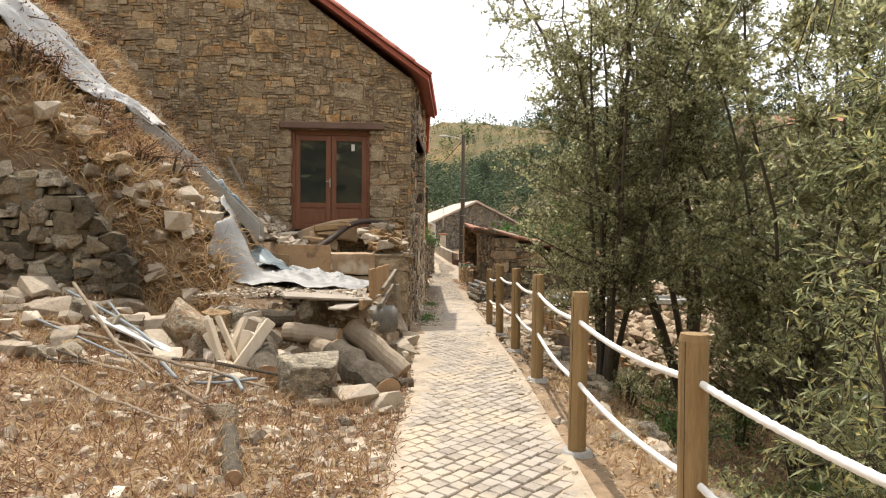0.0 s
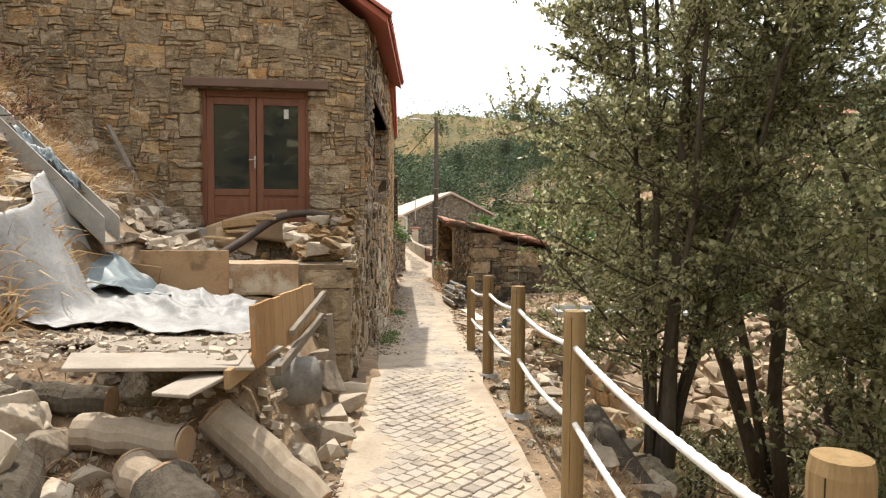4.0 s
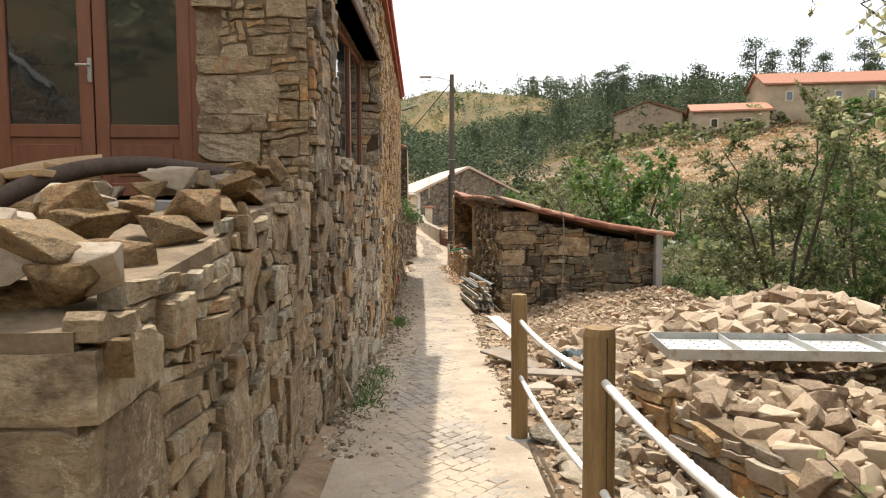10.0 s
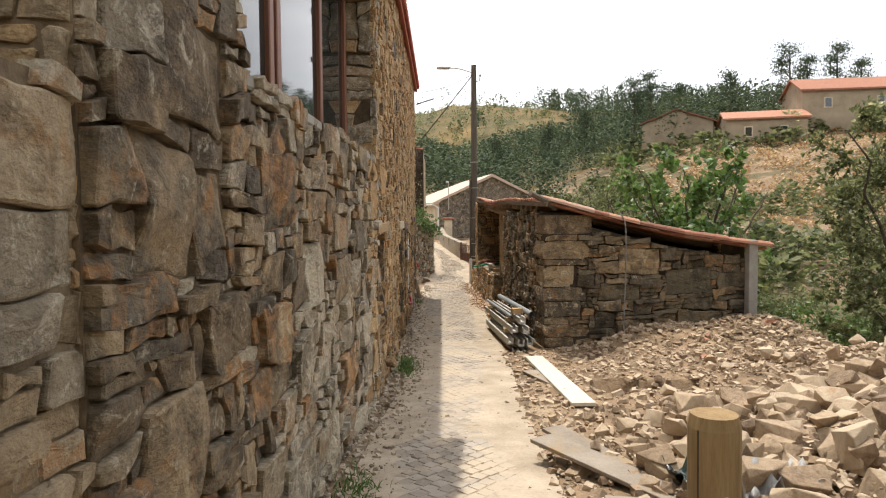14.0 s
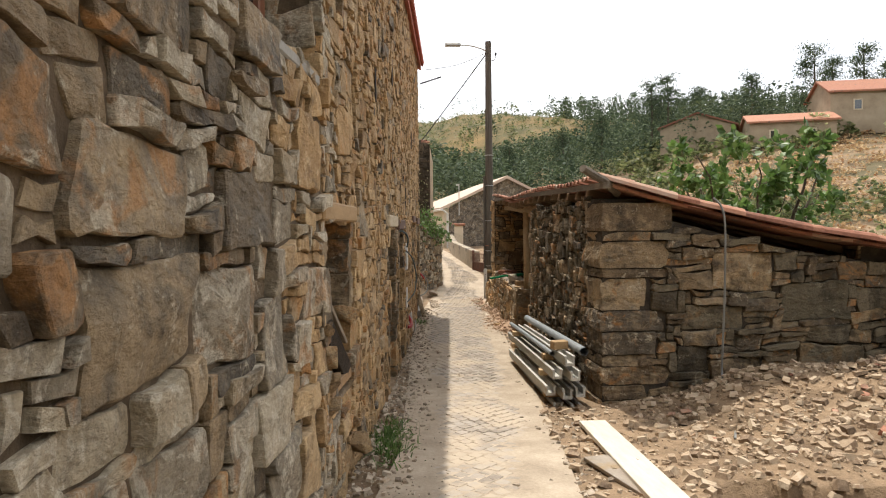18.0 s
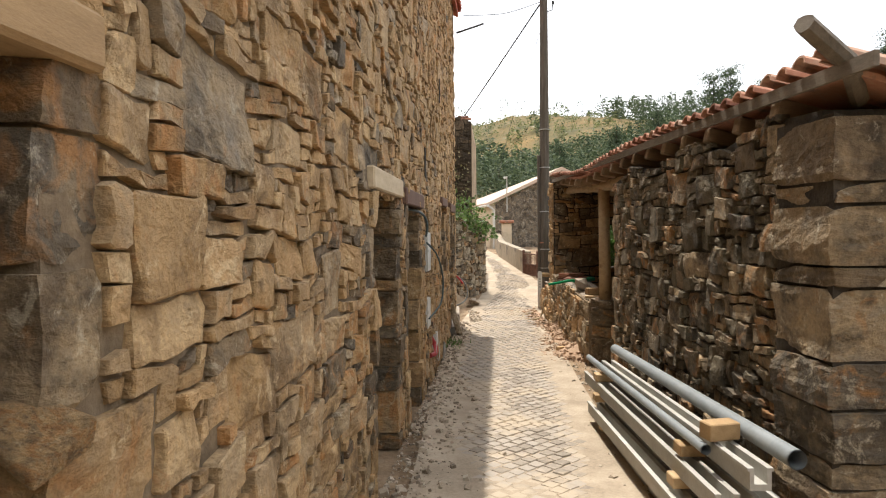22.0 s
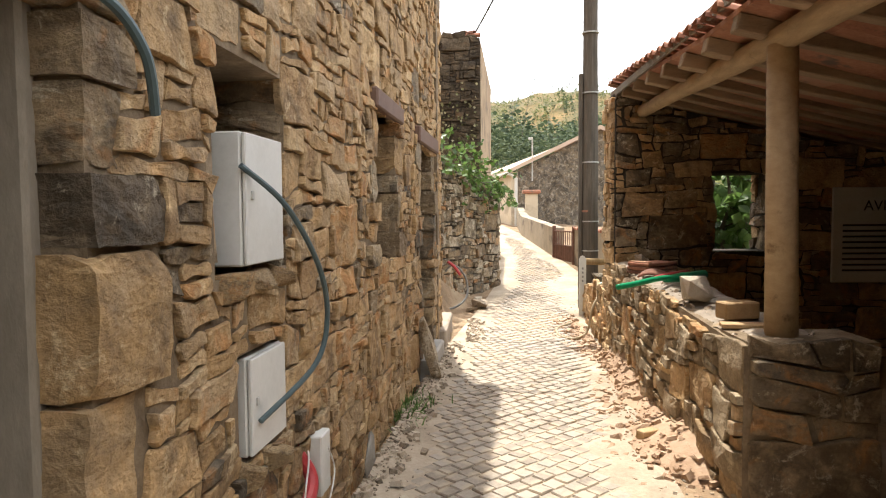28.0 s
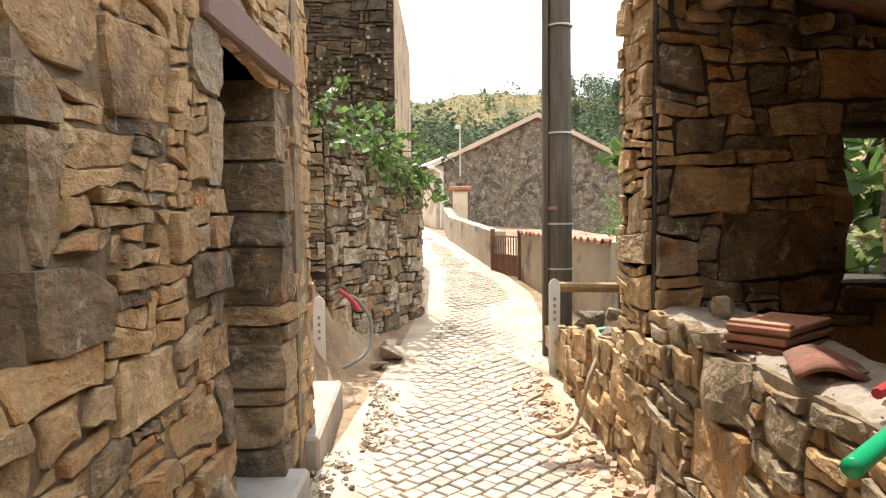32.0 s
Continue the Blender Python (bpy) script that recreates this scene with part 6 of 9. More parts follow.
solo("wall_ruin_side", Build().hexa([(2.18, 38.72, -1), (2.66, 38.22, -1), (2.95, 42.5, -1), (2.4, 42.5, -1), (2.18, 38.72, 3.7), (2.66, 38.22, 3.75), (2.95, 42.5, 3.6), (2.4, 42.5, 3.6)]), mat("ochre_render", [(0.26, 0.19, 0.12), (0.38, 0.28, 0.18), (0.46, 0.36, 0.25)], scale=2, rough=0.9, bump=0.4, rand=0.0, spots=(0.20, 0.15, 0.10), spot_scale=1.5), "flaking ochre render on the ruin's side", "wall", "structure")
for k in range(5):
    solo("roof_tile", tile_mesh, TILE, "loose tile on top of the ruin wall", "clay tiles", group="tiles on the ruin", at=Matrix.Translation((2.25 + 0.1 * k, 38.3, 3.86 + 0.05 * (k % 2))) @ Matrix.Rotation(radians(20 * k), 4, "Z"))

CREAM = mat("cream_render", [(0.42, 0.35, 0.25), (0.54, 0.46, 0.34), (0.60, 0.52, 0.40)], scale=1.5, rough=0.9, bump=0.2, rand=0.0, spots=(0.36, 0.30, 0.22), spot_scale=0.8, spot_amount=0.4)
DARK_RENDER = stone_mat("dark_streaked_render", [(0.06, 0.051, 0.04), (0.12, 0.102, 0.079), (0.19, 0.163, 0.128), (0.26, 0.225, 0.178)], (0.20, 0.15, 0.095), (0.028, 0.024, 0.019), (0.36, 0.315, 0.25), 0.35, 0.48, 0.5)
TILE_PALE = mat("pale_old_tile", [(0.30, 0.22, 0.17), (0.45, 0.34, 0.26), (0.55, 0.43, 0.34)], scale=3, rough=0.9, bump=0.3, rand=0.4)
hs = thing("village_house", "far village house with dark gable, cream side wall and tiled roof", "house", at=(0, 0, 0))
b = Build()
pts = [(4.16, -1), (10.2, -1), (10.2, 2.02), (7.26, 3.50), (4.16, 2.02)]
b.add([(x, 50.9, z) for x, z in pts] + [(x + 0.02, 51.3, z) for x, z in pts], [(0, 1, 2, 3, 4), (9, 8, 7, 6, 5)] + [((k + 1) % 5, k, 5 + k, 5 + (k + 1) % 5) for k in range(5)])
part("gable_wall", b, DARK_RENDER, hs)
part("side_wall", Build().hexa([(3.9, 50.92, -1), (4.16, 50.92, -1), (3.2, 60, -1), (2.3, 60, -1), (3.9, 50.92, 1.95), (4.16, 50.92, 1.95), (3.2, 60, 1.95), (2.3, 60, 1.95)]), CREAM, hs)
part("door", Build().hexa([(3.60, 53.2, 0), (3.66, 53.2, 0), (3.5, 54.2, 0), (3.44, 54.2, 0), (3.60, 53.2, 1.6), (3.66, 53.2, 1.6), (3.5, 54.2, 1.6), (3.44, 54.2, 1.6)]), DARKNESS, hs, "dark doorway")
b = Build()
b.hexa([(3.75, 50.75, 1.88), (7.26, 50.75, 3.52), (6.5, 60, 3.52), (2.0, 60, 1.86), (3.75, 50.75, 2.02), (7.26, 50.75, 3.68), (6.5, 60, 3.68), (2.0, 60, 2.0)])
b.hexa([(7.26, 50.75, 3.52), (10.5, 50.75, 1.92), (9.6, 60, 1.92), (6.5, 60, 3.52), (7.26, 50.75, 3.68), (10.5, 50.75, 2.06), (9.6, 60, 2.06), (6.5, 60, 3.68)])
part("roof", b, TILE_PALE, hs)
part("downpipe", Build().tube([(3.86, 50.85, 1.86), (4.08, 50.82, 1.7), (4.08, 50.82, -0.3)], 0.06, 8), WHITE, hs, "white downpipe")
part("gutter", Build().tube([(3.8, 50.7, 1.9), (2.1, 60, 1.86)], 0.07, 8), WHITE, hs)
part("antenna", Build().tube([(4.7, 50.85, 1.6), (4.7, 50.85, 3.2)], 0.03, 6).box(4.55, 4.72, 50.75, 50.85, 3.15, 3.25, 0.01), GALV, hs)
hs2 = thing("village_house", "far house with a low red tiled roof", "house")
part("wall", Build().box(-2.0, 2.6, 62, 68, -1, 2.4, 0.02), CREAM, hs2)
part("roof", Build().hexa([(-2.3, 61.6, 2.3), (2.9, 61.6, 2.3), (2.9, 65, 3.6), (-2.3, 65, 3.6), (-2.3, 61.6, 2.42), (2.9, 61.6, 2.42), (2.9, 65, 3.75), (-2.3, 65, 3.75)]).hexa([(-2.3, 65, 3.6), (2.9, 65, 3.6), (2.9, 68.4, 2.3), (-2.3, 68.4, 2.3), (-2.3, 65, 3.75), (2.9, 65, 3.75), (2.9, 68.4, 2.42), (-2.3, 68.4, 2.42)]), TILE_RED, hs2)

# garden wall with gate and tiled coping
GARDEN = mat("weathered_garden_render", [(0.20, 0.165, 0.12), (0.31, 0.26, 0.19), (0.38, 0.33, 0.25)], scale=2, rough=0.9, bump=0.4, rand=0.0, spots=(0.12, 0.10, 0.08), spot_scale=1.4, spot_amount=0.4)
for (x0, y0), (x1, y1), z0, z1 in (((5.06, 35.8), (4.72, 39.9), 0.02, 0.03), ((4.40, 41.05), (3.95, 46.0), 0.05, 0.30), ((3.95, 46.0), (4.1, 50.8), 0.30, 0.60)):
    gw_ob = solo("garden_wall", Build().hexa([(x0, y0, -1.3), (x0 + 0.25, y0, -1.3), (x1 + 0.25, y1, -1.3), (x1, y1, -1.3), (x0, y0, z0), (x0 + 0.25, y0, z0), (x1 + 0.25, y1, z1), (x1, y1, z1)]), GARDEN, "weathered rendered garden wall along the lane", "wall", "structure")
    if y0 < 37:
        n = int(math.dist((x0, y0), (x1, y1)) / 0.22)
        for k in range(n):
            f = (k + 0.5) / n
            part("coping_tile", tile_mesh, None, gw_ob, at=Matrix.Translation((x0 + (x1 - x0) * f - 0.06, y0 + (y1 - y0) * f, z0 + 0.01)) @ Matrix.Rotation(radians(-90), 4, "Z"))
solo("garden_wall", Build().hexa([(5.06, 35.6, -1.3), (9.0, 35.7, -1.3), (9.0, 35.95, -1.3), (5.06, 35.85, -1.3), (5.06, 35.6, -0.02), (9.0, 35.7, -0.3), (9.0, 35.95, -0.3), (5.06, 35.85, -0.02)]), GARDEN, "rendered garden wall running back from the lane", "wall", "structure")
solo("gate_pier", Build().box(4.95, 5.25, 35.5, 35.8, -1.2, 0.10, 0.03), GARDEN, "rendered pier at the garden wall's corner", "pier", "structure")
pier = thing("gate_pier", "rendered pier with a small tiled cap", "pier", "", "structure")
part("shaft", Build().box(4.25, 4.65, 48.0, 48.4, -1.0, 1.05, 0.02), CREAM, pier)
part("cap", Build().box(4.15, 4.75, 47.9, 48.5, 1.05, 1.17, 0.03), TILE, pier)
gate = thing("metal_gate", "rusty brown metal garden gate", "gate")
RUST = mat("rusty_brown_paint", [(0.07, 0.035, 0.025), (0.13, 0.065, 0.045), (0.19, 0.10, 0.07)], scale=6, rough=0.7, bump=0.2, rand=0.0)
gp = lambda f: (4.72 + (4.40 - 4.72) * f, 39.9 + 1.15 * f)
for f in (0.02, 0.98):
    x, y = gp(f)
    part("gate_post", Build().box(x - 0.04, x + 0.04, y - 0.04, y + 0.04, -1.0, 0.10, 0.008), RUST, gate)
for k in range(11):
    x, y = gp(0.06 + 0.088 * k)
    part("bar", Build().tube([(x, y, -0.7), (x, y, 0.0)], 0.012, 6), RUST, gate)
for z in (-0.68, -0.35, -0.02):
    part("rail", Build().tube([(*gp(0.02), z), (*gp(0.98), z)], 0.018, 6), RUST, gate)
part("sheet", Build().hexa([(*gp(0.04), -0.68), (gp(0.04)[0] + 0.01, gp(0.04)[1], -0.68), (gp(0.96)[0] + 0.01, gp(0.96)[1], -0.68), (*gp(0.96), -0.68), (*gp(0.04), -0.36), (gp(0.04)[0] + 0.01, gp(0.04)[1], -0.36), (gp(0.96)[0] + 0.01, gp(0.96)[1], -0.36), (*gp(0.96), -0.36)]), RUST, gate)

# houses on the far hillside
def hill_house(x, y, w, d, h, ridge, rot, lab, wins, wall_m):
    z = height(x, y) - 1.0
    t = thing("hillside_house", lab, "house", "hillside houses", at=pose(x, y, z, 0, 0, rot))
    part("wall", Build().add([(-w, -d, 0), (w, -d, 0), (w, d, 0), (-w, d, 0), (-w, -d, h + 1), (w, -d, h + 1), (w, d, h + 1), (-w, d, h + 1), (-w, 0, h + 1 + ridge), (w, 0, h + 1 + ridge)], [(0, 1, 5, 4), (1, 2, 6, 9, 5), (2, 3, 7, 6), (3, 0, 4, 8, 7), (4, 5, 9, 8), (6, 7, 8, 9)]), wall_m, t)
    o = 0.35
    part("roof", Build().hexa([(-w - o, -d - o, h + 1 - 0.1), (w + o, -d - o, h + 1 - 0.1), (w + o, 0, h + 1 + ridge), (-w - o, 0, h + 1 + ridge), (-w - o, -d - o, h + 1.12), (w + o, -d - o, h + 1.12), (w + o, 0, h + 1.22 + ridge), (-w - o, 0, h + 1.22 + ridge)]).hexa([(-w - o, 0, h + 1 + ridge), (w + o, 0, h + 1 + ridge), (w + o, d + o, h + 0.9), (-w - o, d + o, h + 0.9), (-w - o, 0, h + 1.22 + ridge), (w + o, 0, h + 1.22 + ridge), (w + o, d + o, h + 1.12), (-w - o, d + o, h + 1.12)]), TILE, t)
    for wx, side in wins:
        win = part("window", Build().box(wx - 0.5, wx + 0.5, -d - 0.04, -d + 0.02, h - 1.2, h + 0.1, 0.01) if side == "f" else Build().box(-w - 0.04, -w + 0.02, wx - 0.5, wx + 0.5, h - 1.2, h + 0.1, 0.01), CREAM, t)
        part("pane", Build().box(wx - 0.36, wx + 0.36, -d - 0.06, -d - 0.03, h - 1.08, h - 0.02) if side == "f" else Build().box(-w - 0.06, -w - 0.03, wx - 0.36, wx + 0.36, h - 1.08, h - 0.02), GLASS, win)
    return t


HILL_WALL = mat("sandy_render", [(0.22, 0.17, 0.115), (0.32, 0.255, 0.175), (0.40, 0.33, 0.235)], scale=0.8, rough=0.9, bump=0.2, rand=0.0)
hill_house(41.6, 104, 3.2, 4.6, 2.4, 1.7, 62, "sandy-walled house with a tiled roof on the hillside", [(0, "f")], HILL_WALL)
hill_house(48.5, 95, 4.6, 3.5, 1.8, 1.2, -20, "low sandy house with a tiled roof on the hillside", [(-2, "f"), (2, "f")], HILL_WALL)
hill_house(62, 95, 8.5, 4.0, 4.0, 1.9, -14, "long two-storey stone house with a tiled roof on the hillside", [(-5.5, "f"), (0.5, "f"), (4.5, "f")], HILL_WALL)

# ---- building debris on the terrace ----
def sheet(name, label, fn, nu, nv, m, thick=0.004, cat="plastic sheet"):
    o = solo(name, Build().grid(fn, nu, nv), m, label, cat, smooth=True)
    md = o.modifiers.new("thick", "SOLIDIFY")
    md.thickness = thick
    return o


def crumple(x, y, s=1.0):
    wx, wy = x + 0.12 * noise.noise(Vector((x * 4, y * 4, 2.2))), y + 0.12 * noise.noise(Vector((x * 4, y * 4, 9.1)))
    return s * 1.35 * (noise.noise(Vector((x * 2.6, y * 2.6, 7.3))) * 0.09 - abs(noise.noise(Vector((wx * 4.5, wy * 3.7, 1.3)))) * 0.13 - abs(noise.noise(Vector((wx * 9.5, wy * 10.5, 3.3)))) * 0.055 - abs(noise.noise(Vector((wx * 21, wy * 19, 4.3)))) * 0.022 + 0.07)


def folds(x, y):
    """Soft large folds of a heavy sheet."""
    w = noise.noise(Vector((x * 1.5, y * 1.5, 4.0)))
    return 0.10 * w - 0.16 * abs(noise.noise(Vector((x * 2.6 + 0.5 * w, y * 2.2 - 0.6 * w, 8.0)))) - 0.05 * abs(noise.noise(Vector((x * 6 + w, y * 5, 2.0)))) + 0.06


sheet("plastic_sheet", "crumpled dusty white plastic sheet over the platform", lambda u, v: Vector((-2.0 + 1.75 * u + 0.15 * math.sin(5 * v), 8.0 + 1.45 * v + 0.12 * math.sin(6 * u), height(-2.0 + 1.75 * u, 8.0 + 1.45 * v) + 0.07 + (folds(u * 2.2, v * 1.8) + crumple(u * 1.8, v * 1.8, 0.3)) * (0.4 + 0.6 * v) + 0.3 * v ** 1.3 * (1 - u))), 90, 90, SHEET)
sheet("tarpaulin", "crumpled blue-grey tarpaulin heaped at the chute's foot", lambda u, v: Vector((-2.25 + 1.2 * u, 9.0 + 0.8 * v + 0.1 * math.sin(7 * u), 0.93 + 0.26 * math.sin(math.pi * min(1, u * 1.15)) * (0.35 + 0.65 * v) + folds(u * 1.2, v * 0.8) + 0.1 * (1 - u))), 80, 66, TARP)
CHUTE = [(0.0, Vector((-1.66, 9.62, 1.44))), (0.6, Vector((-3.25, 9.85, 2.74))), (1.0, Vector((-4.05, 9.25, 3.48))), (1.4, Vector((-4.95, 8.15, 4.10)))]


def on_chute(u, side, up):
    p = Vector([line_at([(k, q[a]) for k, q in CHUTE], u) for a in range(3)])
    p.z = max(p.z, height(p.x, p.y) + 0.24, height(p.x, p.y - 0.3) + 0.20)
    return p + Vector((0, side, up))


trough = thing("rubble_chute", "timber rubble chute of pale boards down the bank", "chute")
for s0, s1, u0, u1 in ((-0.20, -0.17, 0.0, 0.34), (0.17, 0.20, 0.0, 0.34), (-0.20, -0.17, 0.342, 0.66), (0.17, 0.20, 0.342, 0.66)):
    part("side_board", Build().hexa([tuple(on_chute(u, s, z)) for z in (-0.03, 0.19) for u, s in ((u0, s0), (u0, s1), (u1, s1), (u1, s0))]), CONCRETE, trough)
for u0, u1 in ((0.0, 0.33), (0.333, 0.66)):
    part("bottom_board", Build().hexa([tuple(on_chute(u, s, z)) for z in (-0.05, -0.022) for u, s in ((u0, -0.2), (u0, 0.2), (u1, 0.2), (u1, -0.2))]), DUSTY, trough)


def chute_cover(u, v):
    w = 0.24 + 0.42 * smooth_step(0.08, 0.7, u)
    q = on_chute(0.52 + 0.88 * u, 0, 0.14)
    return q + Vector((0.12 * (v - 0.5), (v - 0.62) * 2 * w, 0.10 * (1 - (2 * v - 1) ** 2) - 0.22 * (1 - v) * smooth_step(0.15, 0.7, u))) + Vector((0, 0, crumple(u * 2, v, 0.6)))


def chute_strip(u, v):
    return on_chute(0.12 + 0.62 * u, 0.10 + (v - 0.5) * 0.10, 0.06 + 0.04 * math.sin(9 * u)) + Vector((0, 0, crumple(u * 5 + 2, v, 0.7)))


sheet("plastic_sheet", "long white plastic sheet draped over the top of the rubble chute", chute_cover, 130, 34, SHEET)
sheet("tarpaulin", "dark blue-grey strip of tarpaulin lying in the rubble chute", chute_strip, 110, 12, TARP)


def panel(name, lab, m, w, h, t, mt, cat="board"):
    return solo(name, Build().box(0, w, -t / 2, t / 2, 0, h, 0.004, m), mt, lab, cat)


panel("osb_panel", "stained plywood panel standing on the platform", pose(-1.52, 9.88, 0.90, -5, 0, -2), 0.80, 0.43, 0.02, PLY)
panel("osb_panel", "second plywood panel leaning beside the first", pose(-1.85, 9.80, 0.96, -10, 8, -8), 0.52, 0.30, 0.02, PLY)
def hewn(x0, x1, y0, y1, z0, z1, seed, rough_by=0.02, n=9):
    """A hewn block with uneven faces and chipped arrises."""
    bm = bmesh.new()
    bmesh.ops.create_cube(bm, size=1.0)
    bmesh.ops.subdivide_edges(bm, edges=list(bm.edges), cuts=n, use_grid_fill=True)
    for v in bm.verts:
        p = Vector((x0 + (x1 - x0) * (v.co.x + 0.5), y0 + (y1 - y0) * (v.co.y + 0.5), z0 + (z1 - z0) * (v.co.z + 0.5)))
        k = sum(abs(abs(c) - 0.5) < 1e-4 for c in v.co)
        q = Vector((p.x, p.y, p.z + seed))
        p += Vector((noise.noise(q * 6), noise.noise(q * 6 + Vector((9, 0, 0))), noise.noise(q * 6 + Vector((0, 9, 0))))) * rough_by
        if k >= 2:
            p -= (p - Vector(((x0 + x1) / 2, (y0 + y1) / 2, (z0 + z1) / 2))).normalized() * (0.008 + 0.02 * max(0, noise.noise(q * 11)))
        v.co = p
    b = Build().add([tuple(v.co) for v in bm.verts], [tuple(v.index for v in f.verts) for f in bm.faces])
    bm.free()
    return b


solo("stone_block", hewn(-0.88, -0.08, 9.97, 10.5, 0.885, 1.20, 3), mat("dusty_sandstone", [(0.22, 0.145, 0.085), (0.36, 0.25, 0.155), (0.46, 0.345, 0.225)], scale=4, rough=0.92, bump=0.7, rand=0.0, dist=0.02, spots=(0.50, 0.43, 0.33), spot_scale=2.5, spot_amount=0.45), "long hewn sandstone block with a dusty top", "stone")
solo("stone_block", rock_mesh("slab", 13, RUBBLE), RUBBLE, "pale flat block of stone on the terrace", "stone", at=Matrix.Translation((-1.7, 11.9, 1.40)) @ Matrix.Diagonal((0.42, 0.3, 0.17, 1)))
CARD = mat("brown_cardboard", [(0.30, 0.20, 0.115), (0.42, 0.295, 0.18), (0.52, 0.385, 0.25)], scale=2.5, rough=0.9, bump=0.15, rand=0.0)
sheet("cardboard", "bent sheet of brown cardboard on the terrace wall", lambda u, v: Vector((-1.42 + 1.0 * u, 12.25 + 0.16 * math.sin(u * 3), 1.30 + 0.42 * v * (0.55 + 0.5 * u) + 0.06 * math.sin(3 * u))), 16, 8, CARD, 0.008, "cardboard")
sheet("cardboard", "folded flap of brown cardboard on the terrace", lambda u, v: Vector((-1.25 + 0.5 * u, 11.75 + 0.25 * v, 1.22 + 0.30 * v * (1 - 0.5 * u) + 0.05 * math.sin(4 * u))), 10, 6, CARD, 0.008, "cardboard")
for k, (x, y, z, w, d, h, rz) in enumerate(((-0.95, 11.9, 1.52, 0.4, 0.2, 0.09, 10), (-0.7, 12.0, 1.60, 0.36, 0.14, 0.04, -20), (-0.85, 11.8, 1.46, 0.5, 0.13, 0.03, 25), (-1.15, 11.7, 1.38, 0.42, 0.12, 0.03, -35), (-0.6, 12.3, 1.66, 0.2, 0.18, 0.03, 50))):
    solo("offcut", Build().box(-w / 2, w / 2, -d / 2, d / 2, 0, h, 0.005, pose(x, y, z, 4 * k - 8, 3 * k - 6, rz)), PLANK, "sawn timber offcut in the debris heap", "board", group="timber offcuts")
pipe_m = mat("rusty_brown_pipe", [(0.03, 0.02, 0.014), (0.06, 0.04, 0.028), (0.10, 0.068, 0.048)], scale=5, rough=0.7, bump=0.3, rand=0.0)
solo("felt_roll", Build().tube(bend([(-1.15, 11.3, 1.16), (-0.85, 11.6, 1.38), (-0.55, 12.0, 1.62), (-0.25, 12.4, 1.70), (0.12, 12.75, 1.66), (0.4, 13.1, 1.60)], 7), 0.05, 10), pipe_m, "bent brown roll of felt on the terrace wall", "roll", smooth=True)
for k, (x, y, z, sx, sy, sz) in enumerate(((0.10, 10.25, 1.22, 0.22, 0.16, 0.10), (0.2, 10.7, 1.30, 0.18, 0.2, 0.11), (-0.1, 10.55, 1.30, 0.2, 0.16, 0.13), (0.25, 11.2, 1.36, 0.17, 0.2, 0.12), (0.0, 11.0, 1.40, 0.18, 0.18, 0.14), (0.3, 11.7, 1.44, 0.18, 0.2, 0.12), (-0.35, 10.4, 1.14, 0.26, 0.2, 0.12), (0.34, 12.4, 1.52, 0.16, 0.2, 0.12), (0.40, 13.0, 1.66, 0.17, 0.17, 0.22), (0.22, 13.3, 1.64, 0.14, 0.14, 0.14), (-0.2, 11.4, 1.44, 0.16, 0.16, 0.1), (-0.75, 10.2, 1.06, 0.28, 0.2, 0.1), (0.42, 10.12, 1.10, 0.14, 0.13, 0.09))):
    solo("stone", rock_mesh("lump", k, STONE), STONE, "loose ochre stone on top of the retaining wall", "stone", group="loose stones on the wall", at=Matrix.Translation((x, y, z)) @ Matrix.Rotation(k * 2.3, 4, "Z") @ Matrix.Diagonal((sx, sy, sz, 1)))
for k, (a, c) in enumerate((((-2.9, 13.2, 2.9), (-2.35, 13.0, 1.85)), ((-3.2, 12.7, 2.15), (-2.0, 12.6, 1.62)), ((-3.1, 12.9, 2.28), (-2.5, 12.95, 2.30)), ((-2.6, 13.1, 2.2), (-1.95, 12.7, 1.65)))):
    d = Vector(c) - Vector(a)
    solo("batten", Build().box(0, d.length, -0.045, 0.045, -0.015, 0.015, 0.003, Matrix.Translation(a) @ d.to_track_quat("X", "Z").to_matrix().to_4x4()), OLD_WOOD, "grey batten lying on the bank by the door", "batten", group="battens by the door")

rr = random.Random(57)
for k in range(34):
    y = rr.uniform(10.05, 13.4)
    s = rr.uniform(0.07, 0.19)
    x = 0.36 + 0.06 * (y - 10) - rr.uniform(0.06, 0.75)
    solo("stone", rock_mesh("lump", k % 10, STONE if k % 3 else RUBBLE), STONE, "loose dusty stone heaped on the retaining wall", "stone", group="loose stones on the wall", at=Matrix.Translation((x, y, 1.20 + 0.13 * (y - 10) + s * 0.3 + 0.1 * rr.random())) @ Matrix.Rotation(k * 2.1, 4, "Z") @ Matrix.Rotation(rr.uniform(-0.4, 0.4), 4, "X") @ Matrix.Diagonal((s * 1.2, s, s * 0.75, 1)))
HOARD = mat("orange_pine_boards", [(0.25, 0.13, 0.05), (0.38, 0.22, 0.095), (0.48, 0.31, 0.155)], scale=3, rough=0.75, bump=0.3, rand=0.45, stretch=(6, 6, 0.7), spots=(0.36, 0.29, 0.20), spot_scale=4, spot_amount=0.25)
